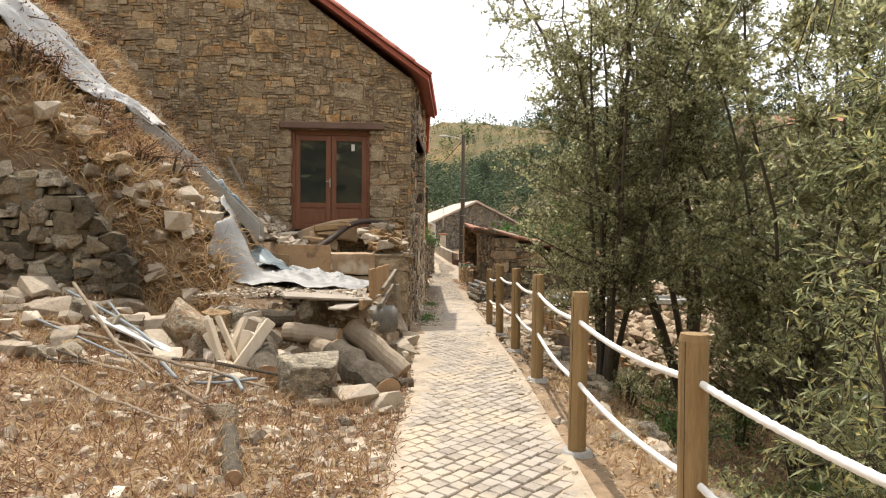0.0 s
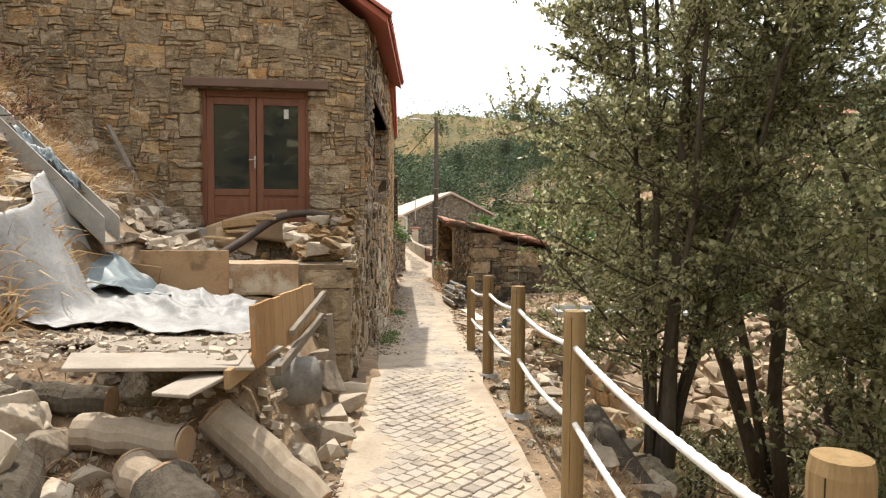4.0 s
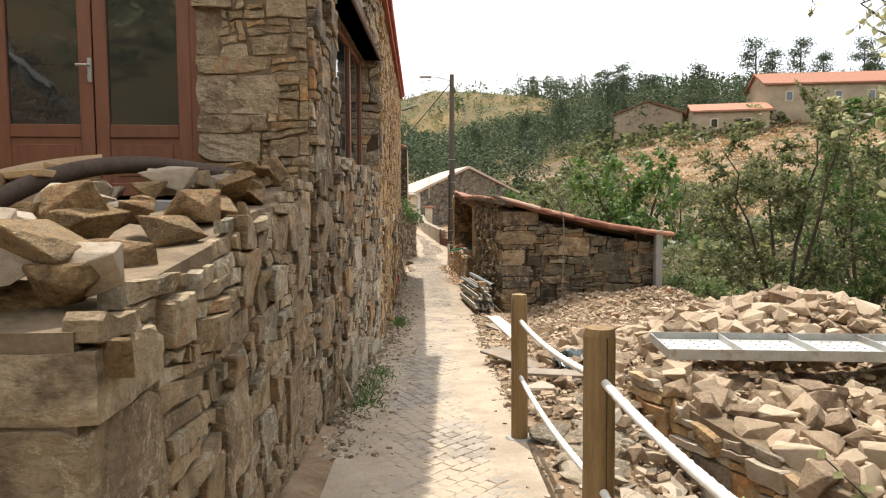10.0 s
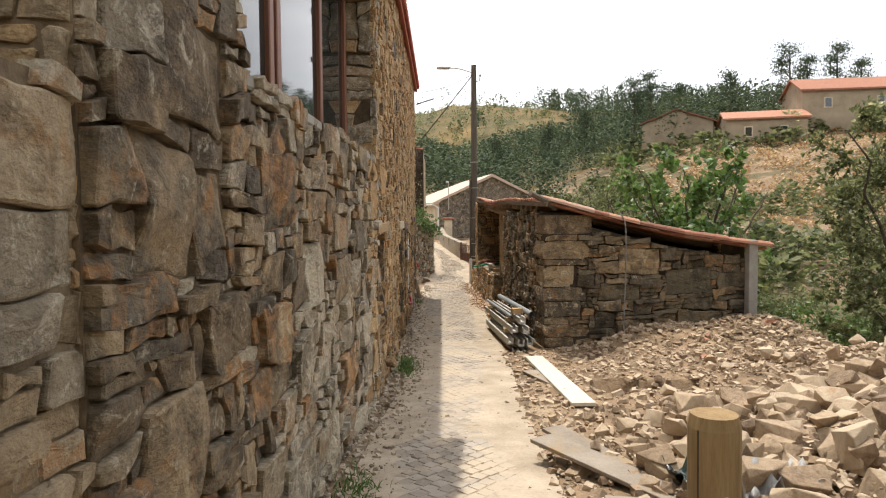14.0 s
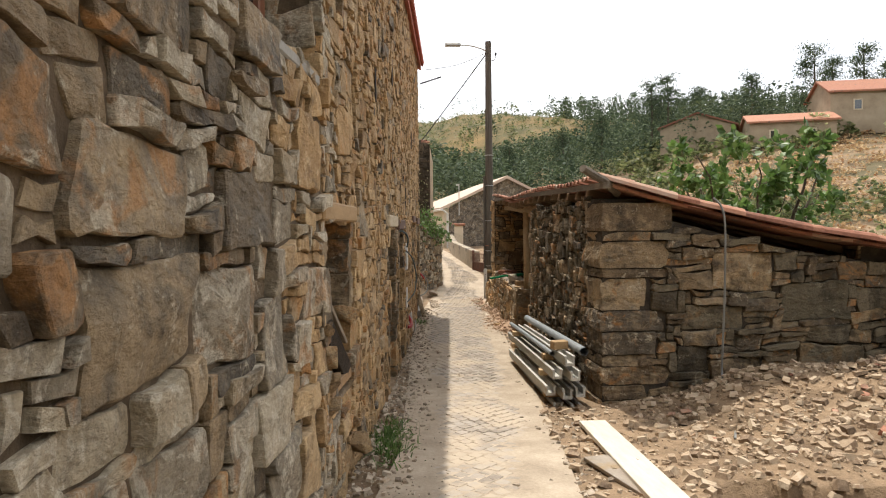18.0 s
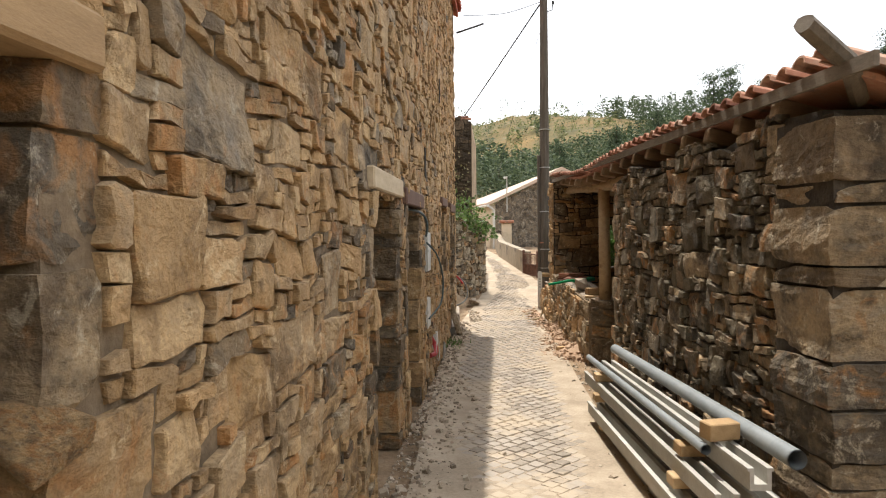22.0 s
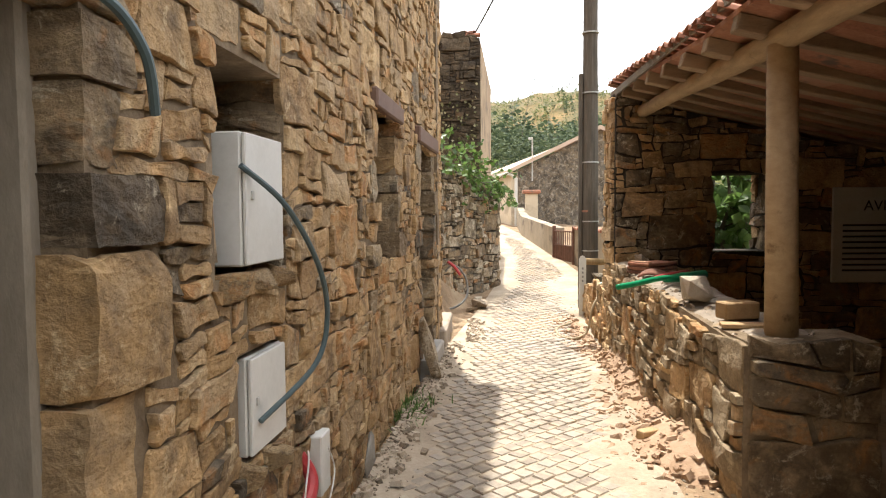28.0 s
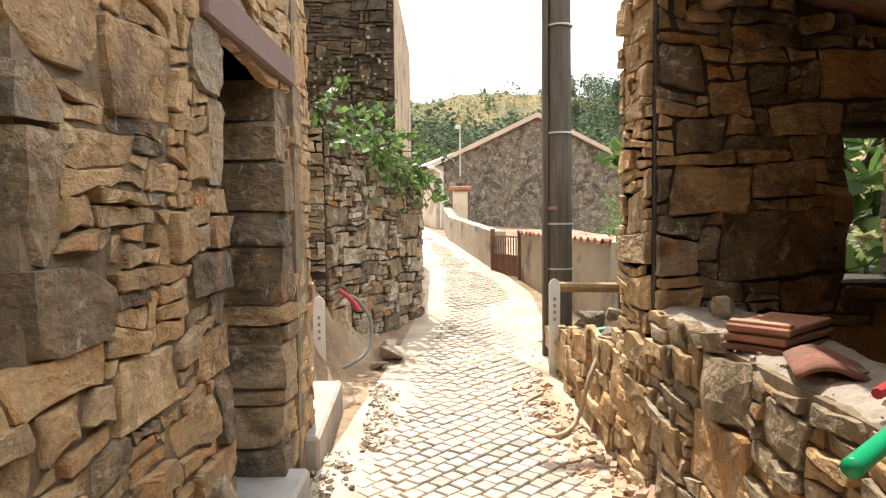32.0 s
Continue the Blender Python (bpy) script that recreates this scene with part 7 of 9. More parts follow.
# boarded platform edge
pf = thing("plank_hoarding", "low hoarding of vertical pine boards along the platform", "hoarding")
A0, A1 = Vector((-0.10, 7.15, 0.80)), Vector((0.12, 8.95, 0.76))
for k in range(8):
    f0, f1 = k / 8 + 0.004, (k + 1) / 8 - 0.004
    p, q = A0.lerp(A1, f0), A0.lerp(A1, f1)
    zt = 0.345 + 0.004 * math.sin(k * 2.4)
    part("plank", Build().hexa([(p.x - 0.012, p.y, p.z), (p.x + 0.012, p.y, p.z), (q.x + 0.012, q.y, q.z), (q.x - 0.012, q.y, q.z), (p.x - 0.03, p.y, p.z + zt), (p.x - 0.006, p.y, p.z + zt), (q.x - 0.006, q.y, q.z + zt), (q.x - 0.03, q.y, q.z + zt)]), HOARD, pf)
for k, (a, c, w) in enumerate((((0.03, 7.9, 0.87), (0.20, 8.86, 1.03), 0.02), ((0.0, 7.4, 0.73), (0.17, 9.15, 0.80), 0.03), ((-0.2, 6.9, 0.80), (0.10, 9.2, 0.80), 0.05))):
    d = Vector(c) - Vector(a)
    solo("long_board", Build().box(0, d.length, -0.018, 0.018, -w, w, 0.004, Matrix.Translation(a) @ d.to_track_quat("X", "Z").to_matrix().to_4x4()), OLD_WOOD if k != 2 else PLANK, "rough sawn board lying along the hoarding", "board", group="boards by the hoarding")
solo("board", Build().box(-0.45, 0.45, -0.16, 0.16, 0, 0.022, 0.004, pose(-0.55, 7.05, 0.86, 3, 4, 14)), DUSTY, "dusty pale board on the platform edge", "board")
solo("board", Build().box(-0.5, 0.5, -0.10, 0.10, 0, 0.02, 0.004, pose(-0.25, 7.15, 0.80, 0, -3, 70)), DUSTY, "thin board sticking out of the platform", "board")
solo("stake", Build().box(-0.025, 0.025, -0.02, 0.02, 0, 0.95, 0.004, pose(0.30, 9.1, -0.12, 0, -4, 0)), OLD_WOOD, "thin upright prop below the hoarding", "stake")
solo("metal_drum", Build().tube([(-0.42, 8.05, 0.47), (-0.10, 8.18, 0.47), (-0.08, 8.19, 0.47), (0.16, 8.28, 0.47)], [0.165, 0.165, 0.175, 0.165], 20), mat("grimy_grey_metal", [(0.10, 0.092, 0.08), (0.19, 0.175, 0.15), (0.28, 0.262, 0.23)], scale=5, rough=0.6, bump=0.2, rand=0.0), "grimy grey metal drum lying under the platform", "drum", smooth=True)
for k, (x, y, s) in enumerate(((0.32, 8.3, 0.2), (0.28, 8.75, 0.22), (0.40, 9.3, 0.2), (0.12, 7.7, 0.22), (0.42, 9.75, 0.2), (0.3, 7.9, 0.15), (0.02, 7.4, 0.2), (0.15, 9.0, 0.3), (0.1, 9.5, 0.32), (0.05, 8.2, 0.30), (-0.25, 7.75, 0.28), (-0.3, 8.3, 0.3))):
    z = gy(y) + (0.12 if k < 7 or k > 8 else 0.42)
    solo("stone", rock_mesh("lump", k + 3, RUBBLE), RUBBLE, "dusty building stone at the platform's foot", "stone", group="stones under the platform", at=Matrix.Translation((x, y, z)) @ Matrix.Rotation(k * 1.7, 4, "Z") @ Matrix.Diagonal((s, s * 0.85, s * 0.7, 1)))

pf = thing("platform", "dusty boarded platform strewn with chips", "platform")
for k in range(5):
    part("board", Build().box((-0.75, -1.1, -1.5, -1.9, -2.2)[k], -0.16, 7.0 + 0.4 * k, 7.385 + 0.4 * k, 0.835 + 0.004 * (k % 2), 0.862 + 0.004 * (k % 2), 0.004), DUSTY, pf)
# logs, boulders and splinters
END = mat("sawn_log_end", [(0.20, 0.12, 0.07), (0.34, 0.22, 0.13), (0.42, 0.30, 0.19)], scale=9, rough=0.85, bump=0.2, rand=0.3)
PALE_BARK = mat("pale_log_bark", [(0.16, 0.12, 0.08), (0.30, 0.235, 0.165), (0.40, 0.33, 0.25)], scale=6, rough=0.9, bump=0.5, rand=0.3, stretch=(3, 3, 1))
for k, (a, c, r, m, lab) in enumerate((((-0.33, 7.25, 0.52), (0.24, 6.98, 0.08), 0.12, PALE_BARK, "barkless pale log leaning on the heap"), ((-0.42, 6.62, 0.36), (0.06, 5.95, 0.12), 0.16, BARK, "thick log with rough dark bark"), ((-0.98, 7.1, 0.50), (-0.42, 6.95, 0.46), 0.10, PALE_BARK, "short pale log on the heap"), ((-1.0, 6.05, 0.24), (-1.22, 6.95, 0.42), 0.14, BARK, "log with a sawn red-brown end"), ((-0.62, 6.8, 0.40), (-0.28, 6.35, 0.30), 0.11, PALE_BARK, "split log stump on the heap"), ((-1.5, 7.4, 0.62), (-0.9, 7.3, 0.60), 0.09, BARK, "old log half buried in the heap"), ((-0.98, 4.45, 0.05), (-0.80, 3.75, 0.06), 0.055, BARK, "short branch log lying on the ground"), ((-0.58, 5.45, 0.04), (0.10, 6.0, 0.06), 0.045, PALE_BARK, "crooked branch beside the path"), ((0.0, 6.5, 0.06), (0.32, 6.55, 0.08), 0.05, BARK, "short branch stump beside the path"), ((2.65, 9.4, -0.2), (2.2, 5.3, -0.62), 0.12, BARK, "fallen trunk below the rope fence"))):
    rr = random.Random(k + 60)
    p, q = Vector(a), Vector(c)
    if k in (6, 7):
        p.z, q.z = height(p.x, p.y) + r * 0.8, height(q.x, q.y) + r * 0.8
    t = thing("log", lab, "log")
    n = 6
    line = [p.lerp(q, j / n) + (rand_dir(rr) * r * 0.15 if 0 < j < n else Vector()) for j in range(n + 1)]
    part("bark", Build().tube(line, [r * rr.uniform(0.93, 1.05) for _ in line], 14, caps=False, jag=0.06 if m is BARK else 0.02, rnd=rr), m, t)
    for e, o in ((p, (p - q).normalized()), (q, (q - p).normalized())):
        part("cut_end", Build().tube([e - o * 0.01, e + o * 0.006], r * 0.95, 14), END, t)
for x, y, z, sx, sy, sz, rz, kk, lab in ((-0.60, 5.85, 0.18, 0.50, 0.40, 0.44, 15, 1, "large angular grey-brown boulder beside the path"), (-1.82, 6.95, 0.58, 0.46, 0.38, 0.36, 40, 6, "large angular boulder on the bank"), (-3.0, 7.0, 0.65, 0.42, 0.34, 0.3, 80, 9, "broken boulder on the bank"), (-1.2, 5.4, 0.10, 0.2, 0.17, 0.15, 10, 4, "small boulder at the bank's foot"), (-1.7, 6.6, 0.45, 0.3, 0.24, 0.22, 120, 8, "rough boulder in the heap"), (-0.75, 7.6, 0.6, 0.3, 0.25, 0.24, 60, 2, "boulder under the platform's edge")):
    solo("boulder", rock_mesh("boulder", kk, STONE_GREY, 0.75), STONE_GREY, lab, "boulder", at=pose(x, y, z, 10, 8, rz) @ Matrix.Diagonal((sx, sy, sz, 1)))
rr = random.Random(77)
SPLINT = mat("fresh_split_wood", [(0.45, 0.36, 0.25), (0.60, 0.51, 0.39), (0.70, 0.62, 0.50)], scale=5, rough=0.8, bump=0.3, rand=0.4, stretch=(4, 4, 1))
for k in range(11):
    m = pose(-1.30 + rr.uniform(-0.16, 0.14), 6.35 + rr.uniform(-0.14, 0.1), 0.28, rr.uniform(-35, 35), rr.uniform(-40, 40), rr.uniform(0, 180))
    solo("split_wood", Build().box(-0.05, 0.05, -0.022, 0.022, -0.08, rr.uniform(0.34, 0.56), 0.004, m), SPLINT, "pale split piece of firewood", "firewood", group="split firewood")
for k in range(10):
    x, y = rr.uniform(-3.0, -0.9), rr.uniform(4.6, 6.4)
    a = rr.gauss(-0.75, 0.45)
    ln = rr.uniform(0.5, 1.9)
    pts = []
    for j in range(6):
        f = (j / 5 - 0.5) * ln
        px, py = x + math.cos(a) * f, y + math.sin(a) * f
        pts.append((px, py, height(px, py) + 0.05 + rr.uniform(0, 0.02) + (0.06 if k % 3 == 0 else 0.02)))
    solo("stick", Build().tube(pts, [rr.uniform(0.008, 0.016)] * 5 + [0.005], 6), PALE_BARK if k % 4 else BARK, "dry stick lying across the rubble bank", "stick", group="dry sticks")
solo("long_pole", Build().tube([(-3.0, 6.9, 1.02), (-2.26, 6.02, 0.56), (-1.6, 5.3, 0.38), (-0.97, 4.72, 0.24)], [0.017, 0.016, 0.015, 0.013], 8), PALE_BARK, "long thin pole leaning on the bank", "stick")

for k, (line, r) in enumerate(((((-3.2, 7.2), (-2.3, 6.5), (-1.6, 5.9), (-1.2, 5.5), (-1.0, 5.0)), 0.014), (((-3.0, 6.2), (-2.2, 5.9), (-1.5, 5.5), (-0.95, 5.3)), 0.011), (((-2.7, 7.0), (-2.0, 6.2), (-1.75, 5.6), (-1.5, 5.1)), 0.013))):
    solo("conduit", Build().tube(bend([(x, y, height(x, y) + 0.10 + 0.10 * math.sin(2.2 * j + k)) for j, (x, y) in enumerate(line)], 8), r, 8), PVC, "loose grey plastic conduit lying over the rubble bank", "conduit", group="loose conduits", smooth=True)
solo("board", bar((-2.95, 6.85, 0.78), (-1.85, 6.2, 0.46), 0.10, 0.025), mat("white_painted_board", [(0.45, 0.43, 0.39), (0.58, 0.56, 0.52), (0.66, 0.64, 0.6)], scale=4, rough=0.7, bump=0.2, rand=0.0), "white painted board lying across the rubble bank", "board")
for k, (x, y, s) in enumerate(((-1.09, 4.69, 0.14), (-0.26, 5.15, 0.09), (-0.72, 6.15, 0.17), (-2.5, 6.7, 0.2), (-2.25, 7.15, 0.18), (-1.45, 7.25, 0.2))):
    solo("stone", rock_mesh("boulder", k + 12, STONE_GREY, 0.7), STONE_GREY, "angular brown stone lying on the bank", "stone", group="stones on the bank's foot", at=Matrix.Translation((x, y, height(x, y) + s * 0.4)) @ Matrix.Rotation(k * 1.9, 4, "Z") @ Matrix.Diagonal((s * 1.2, s, s * 0.85, 1)))
# broken stone on the bank: larger pieces singly, the rest as one mass
rr = random.Random(94)
for k in range(52):
    x, y = rr.uniform(-5.6, -2.1), rr.uniform(7.9, 10.2)
    s = rr.choice((0.10, 0.13, 0.17, 0.22, 0.28))
    solo("stone", rock_mesh("bank", k % 12, (STONE, RUBBLE)[k % 2]), STONE, "angular stone stuck in the dry bank", "stone", group="stones in the bank", at=Matrix.Translation((x, y, height(x, y) + s * 0.2)) @ Matrix.Rotation(rr.uniform(0, 6), 4, "Z") @ Matrix.Rotation(rr.uniform(-0.5, 0.5), 4, "X") @ Matrix.Diagonal((s * 1.25, s, s * 0.7, 1)))
heap = thing("stone_heap", "heap of broken schist stones on the bank", "stone heap")
rest = Build()
rr = random.Random(91)
for k in range(1700):
    x, y = rr.uniform(-6.2, 0.45), rr.uniform(4.2, 13.2)
    if x > line_at(LEFT_Y, y) - 0.15 or (y > 10 and x > -2.0) or (y > 7.2 and x > -2.0 and y < 10):
        continue
    if y < 5.6 and rr.random() < 0.8:
        continue
    s = rr.choice((0.03, 0.04, 0.06) if y < 5.6 else (0.05, 0.06, 0.08, 0.10, 0.13, 0.17, 0.24))
    m = Matrix.Translation((x, y, height(x, y) + s * 0.25)) @ Matrix.Rotation(rr.uniform(0, 6), 4, "Z") @ Matrix.Rotation(rr.uniform(-0.5, 0.5), 4, "X") @ Matrix.Diagonal((s * 1.2, s, s * 0.75, 1))
    mt = rr.choice((STONE_GREY, STONE, RUBBLE, RUBBLE))
    if s > 0.12 and len(heap.children) < 170:
        part("stone", rock_mesh("bank", k % 12, mt), None, heap, at=m)
    else:
        rock_into(rest, "bank", k % 12, RUBBLE, m)
tagged(part("rubble_fill", rest, RUBBLE, heap), "", "", "", "stuff")
BANK_TOP = [(0, 1.15), (0.25, 1.6), (0.55, 2.05), (1.2, 2.2), (3, 2.45)]
bank_wall = rubble_wall("bank_wall", (-2.75, 7.72), (-5.3, 7.6), (0.1, -1), lambda u: 0.4, lambda u: line_at(BANK_TOP, u) + 0.06 * math.sin(9 * u), [], 0.5, STONE_GREY, MORTAR_DARK, "collapsing dry stone wall on the bank", 43, proud=(0.02, 0.13), cu=0.095, cz=0.085, big=1.2, stone2=STONE_MOSS, share2=0.55)
rr = random.Random(95)
for k in range(150):
    u = rr.uniform(0, 2.6)
    z = 0.5 + (line_at(BANK_TOP, u) - 0.5) * rr.random()
    s = rr.choice((0.09, 0.12, 0.15, 0.18))
    part("loose_stone", rock_mesh("dry", k % 12, STONE_MOSS if k % 2 else STONE_GREY, 0.7), None, bank_wall, at=Matrix.Translation((-2.75 - u, 7.72 - 0.045 * u - 0.03 - 0.05 * rr.random(), z)) @ Euler((rr.uniform(-0.35, 0.35), rr.uniform(-0.4, 0.4), rr.uniform(-0.6, 0.6))).to_matrix().to_4x4() @ Matrix.Diagonal((s * 1.15, s, s, 1)))
rubble_wall("bank_wall_upper", (-2.3, 9.05), (-4.0, 8.9), (0.2, -1), lambda u: 1.0, lambda u: 1.75 + 0.3 * u, [], 0.4, RUBBLE, MORTAR, "rough dry stone step on the bank", 44, proud=(0.01, 0.08), many=120)

# ---- rubble lot beyond the fence ----
def lot_z(x, y):
    h = 0.50 * math.exp(-(((x - 6.4) / 1.5) ** 2 + ((y - 16.5) / 1.5) ** 2)) + 0.20 * math.exp(-(((x - 4.3) / 1.0) ** 2 + ((y - 16.0) / 1.2) ** 2)) + 0.14 * math.exp(-(((x - 4.6) / 1.6) ** 2 + ((y - 13.8) / 1.0) ** 2)) + 0.35 * math.exp(-(((x - 8.0) / 1.5) ** 2 + ((y - 18.5) / 2) ** 2))
    z = height(x, y) + h
    side = x - line_at([(10.5, 4.45), (14.35, 3.60)], y)
    if side > 0 and 10.4 < y < 15.2:
        slope = -0.14 - 0.20 * max(0.0, 14.4 - y) - 0.5 * max(0.0, x - 7.4) - 0.4 * max(0.0, y - 14.4)
        z = max(z, slope + nz(x, y, 1.4, 0.14))
    return z


LOT = mat("ochre_building_rubble", [(0.13, 0.09, 0.058), (0.28, 0.20, 0.13), (0.41, 0.31, 0.205), (0.48, 0.385, 0.275), (0.36, 0.225, 0.125)], scale=4, rough=0.88, bump=0.9, rand=0.5, dist=0.02, grain=0.6, fine=28)
lot = thing("rubble_heap", "heap of pale broken building stones on the lot", "stone heap")
rest = Build()
rr = random.Random(92)
for k in range(6200):
    x, y = rr.uniform(2.9, 9.2), rr.uniform(10.6, 20.2)
    c = lot_z(x, y) - height(x, y)
    if rr.random() > (c * 2.6 + 0.06) * (1.0 if y < 17.4 else 0.4) or (2.9 < x < 3.9 and 17.9 < y < 21.8) or (3.5 < x < 5.2 and 18.3 < y < 19.9):
        continue
    on_plank = 3.6 < x < 6.8 and abs(y - 14.7 + 0.176 * (x - 3.9)) < 0.5
    s = rr.choice((0.06, 0.08, 0.10, 0.12, 0.15, 0.19)) * (0.55 if y > 17.6 else 1.0)
    m = Matrix.Translation((x, y, lot_z(x, y) + (rr.uniform(-0.30, -0.2) if on_plank else rr.uniform(-0.10, 0.10)))) @ Matrix.Rotation(rr.uniform(0, 6), 4, "Z") @ Matrix.Rotation(rr.uniform(-1.2, 1.2), 4, "X") @ Matrix.Diagonal((s * 1.3, s, s, 1))
    if s > 0.12 and len(lot.children) < 300:
        part("stone", rock_mesh("lot", k % 16, LOT), None, lot, at=m)
    else:
        rock_into(rest, "lot", k % 16, LOT, m)
tagged(part("rubble_fill", rest, LOT, lot), "", "", "", "stuff")
mb = Build().grid(lambda u, v: Vector((3.55 + 5.3 * u, 10.6 + 9.8 * v, lot_z(3.55 + 5.3 * u, 10.6 + 9.8 * v) - (0.10 if lot_z(3.55 + 5.3 * u, 10.6 + 9.8 * v) - height(3.55 + 5.3 * u, 10.6 + 9.8 * v) > 0.15 else 0.30))), 36, 60)
solo("rubble_core", mb, SOIL, "earth and grit under the stone heap", "earth", "stuff", smooth=True)
# stones along the outer edge of the path
rr = random.Random(93)
edge = thing("edge_stones", "loose flat stones along the outer edge of the path", "stones")
for k in range(210):
    y = rr.uniform(2.5, 15.5) if k < 120 else rr.uniform(8.5, 14.0)
    x = line_at(RIGHT_Y, y) + rr.uniform(0.25, 1.3)
    s = rr.choice((0.05, 0.07, 0.1, 0.14, 0.2) if k < 120 else (0.09, 0.12, 0.16, 0.2, 0.24))
    part("stone", rock_mesh("edge", k % 9, RUBBLE if k % 2 else STONE_GREY, 0.4), None, edge, at=Matrix.Translation((x, y, height(x, y) + s * 0.2)) @ Matrix.Rotation(rr.uniform(0, 6), 4, "Z") @ Matrix.Rotation(rr.uniform(-0.3, 0.3), 4, "X") @ Matrix.Diagonal((s * 1.3, s, s * 0.7, 1)))
# perforated steel plank
sp = thing("steel_tray", "galvanised perforated steel tray lying on the rubble", "steel tray", at=pose(3.90, 14.70, 0.03, 1, 0, -10))
part("deck", Build().box(0, 2.8, -0.38, 0.38, -0.004, 0.0), GALV, sp)
for yy in (-0.385, 0.38):
    part("flange", Build().box(0, 2.8, yy, yy + 0.006, -0.03, 0.07, 0.001), GALV, sp)
for xx in (0.0, 0.7, 1.4, 2.1, 2.788):
    part("cross_rib", Build().box(xx, xx + 0.012, -0.38, 0.38, -0.03, 0.062, 0.001), GALV, sp)
# near-black discs on the solid deck draw the shade of drain holes
b = Build()
for i in range(24):
    for j in range(5):
        x, y = 0.09 + 0.1 * i + 0.1 * (i // 6), -0.26 + 0.13 * j + 0.03 * (i % 2)
        b.tube([(x, y, -0.006), (x, y, 0.003)], 0.011, 8)
tagged(part("perforation", b, DARKNESS, sp), "rows of dark drain holes", "", "", "stuff")
m = Matrix.Translation((3.39, 19.92, -0.74)) @ Matrix.Rotation(radians(-2.6), 4, "Z") @ Matrix.Rotation(radians(-3.2), 4, "X")
solo("scaffold_board", Build().box(-0.125, 0.125, -1.55, 1.55, -0.02, 0.02, 0.004, m), mat("bleached_board", [(0.48, 0.42, 0.33), (0.60, 0.54, 0.44), (0.68, 0.62, 0.52)], scale=3, rough=0.85, bump=0.3, rand=0.0, stretch=(6, 1, 6)), "bleached scaffold board lying beside the path", "board")
solo("scaffold_board", Build().box(-0.1, 0.1, -0.5, 0.5, -0.015, 0.015, 0.004, pose(3.28, 19.9, -0.76, -2, 0, 12)), DUSTY, "short board under the scaffold board", "board")
for k, (x, y, rz, w) in enumerate(((2.95, 16.6, 22, 0.10), (2.85, 16.2, 30, 0.12), (3.2, 15.2, 80, 0.12))):
    solo("scaffold_board", Build().box(-w, w, -0.65, 0.65, -0.015, 0.015, 0.004, pose(x, y, height(x, y) + 0.05 + 0.03 * k, 2, 0, rz)), DUSTY, "dusty board end on the lot", "board", group="boards on the lot")
sheet("plastic_bag", "crumpled dark green plastic bag among the rubble", lambda u, v: Vector((3.15 + 0.6 * u, 15.55 + 0.5 * v, -0.40 + 1.3 * folds(u * 1.6, v * 1.6) + 0.10 * math.sin(3.1 * u) * math.sin(3.1 * v))), 24, 20, mat("dark_green_plastic", [(0.01, 0.018, 0.016), (0.03, 0.045, 0.04)], rough=0.25, bump=0.1, rand=0.0, spec=0.6))
sheet("plastic_sheet", "torn clear plastic sheet among the rubble", lambda u, v: Vector((3.4 + 0.45 * u, 15.35 + 0.3 * v, -0.36 + crumple(u * 2 + 3, v * 2, 1.4))), 16, 12, SHEET)

# pipes and beams along the shed wall
for x, z, y0, y1, kind in ((3.60, -0.31, 22.25, 25.9, "pipe"), (3.46, -0.42, 22.3, 25.6, "joist"), (3.35, -0.58, 22.4, 25.9, "joist"), (3.30, -0.78, 22.5, 25.5, "joist"), (3.52, -0.58, 22.3, 25.8, "joist"), (3.46, -0.80, 22.4, 25.9, "joist"), (3.60, -0.78, 22.4, 26.0, "joist"), (3.36, -0.41, 22.7, 26.0, "slim"), (3.38, -0.96, 22.5, 25.6, "joist"), (3.56, -0.97, 22.4, 25.7, "joist")):
    sl, skew = -0.035, 0.07
    if kind != "joist":
        r = 0.046 if kind == "pipe" else 0.028
        p, q = (x, y0, z), (x + skew, y1, z + sl * 4)
        b = Build().tube([p, q], r, 18, caps=False).tube([q, p], r - 0.006, 18, caps=False)
        solo("drain_pipe", b, PVC, "long grey plastic drain pipe on the stack" if kind == "pipe" else "slim grey pipe on the stack", "pipe", smooth=True)
    else:
        b = Build()
        prof = [(-0.05, -0.05), (0.05, -0.05), (0.05, 0.04), (0.06, 0.04), (0.06, 0.055), (0.03, 0.055), (0.03, -0.02), (-0.03, -0.02), (-0.03, 0.055), (-0.06, 0.055), (-0.06, 0.04), (-0.05, 0.04)]
        n = len(prof)
        b.add([(x + px, y0, z + pz) for px, pz in prof] + [(x + skew + px, y1, z + pz + sl * 4) for px, pz in prof], [tuple(range(n)), tuple(range(n, 2 * n))[::-1]] + [((q + 1) % n, q, n + q, n + (q + 1) % n) for q in range(n)])
        solo("channel_joist", b, PALE_JOIST, "long pale channel-shaped joist in the stack", "joist", group="stacked joists")
for y, x, z, w in ((23.0, 3.44, -0.50, 0.26), (25.3, 3.48, -0.60, 0.28), (23.0, 3.44, -0.68, 0.34), (25.2, 3.48, -0.76, 0.34), (22.8, 3.46, -0.88, 0.36), (25.0, 3.50, -0.96, 0.36), (22.7, 3.47, -1.05, 0.34), (25.0, 3.5, -1.10, 0.34)):
    solo("spacer_block", Build().box(x - w / 2, x + w / 2, y - 0.06, y + 0.06, z - 0.03, z + 0.035, 0.005), PLANK, "pale timber spacer in the joist stack", "block", group="timber spacers")
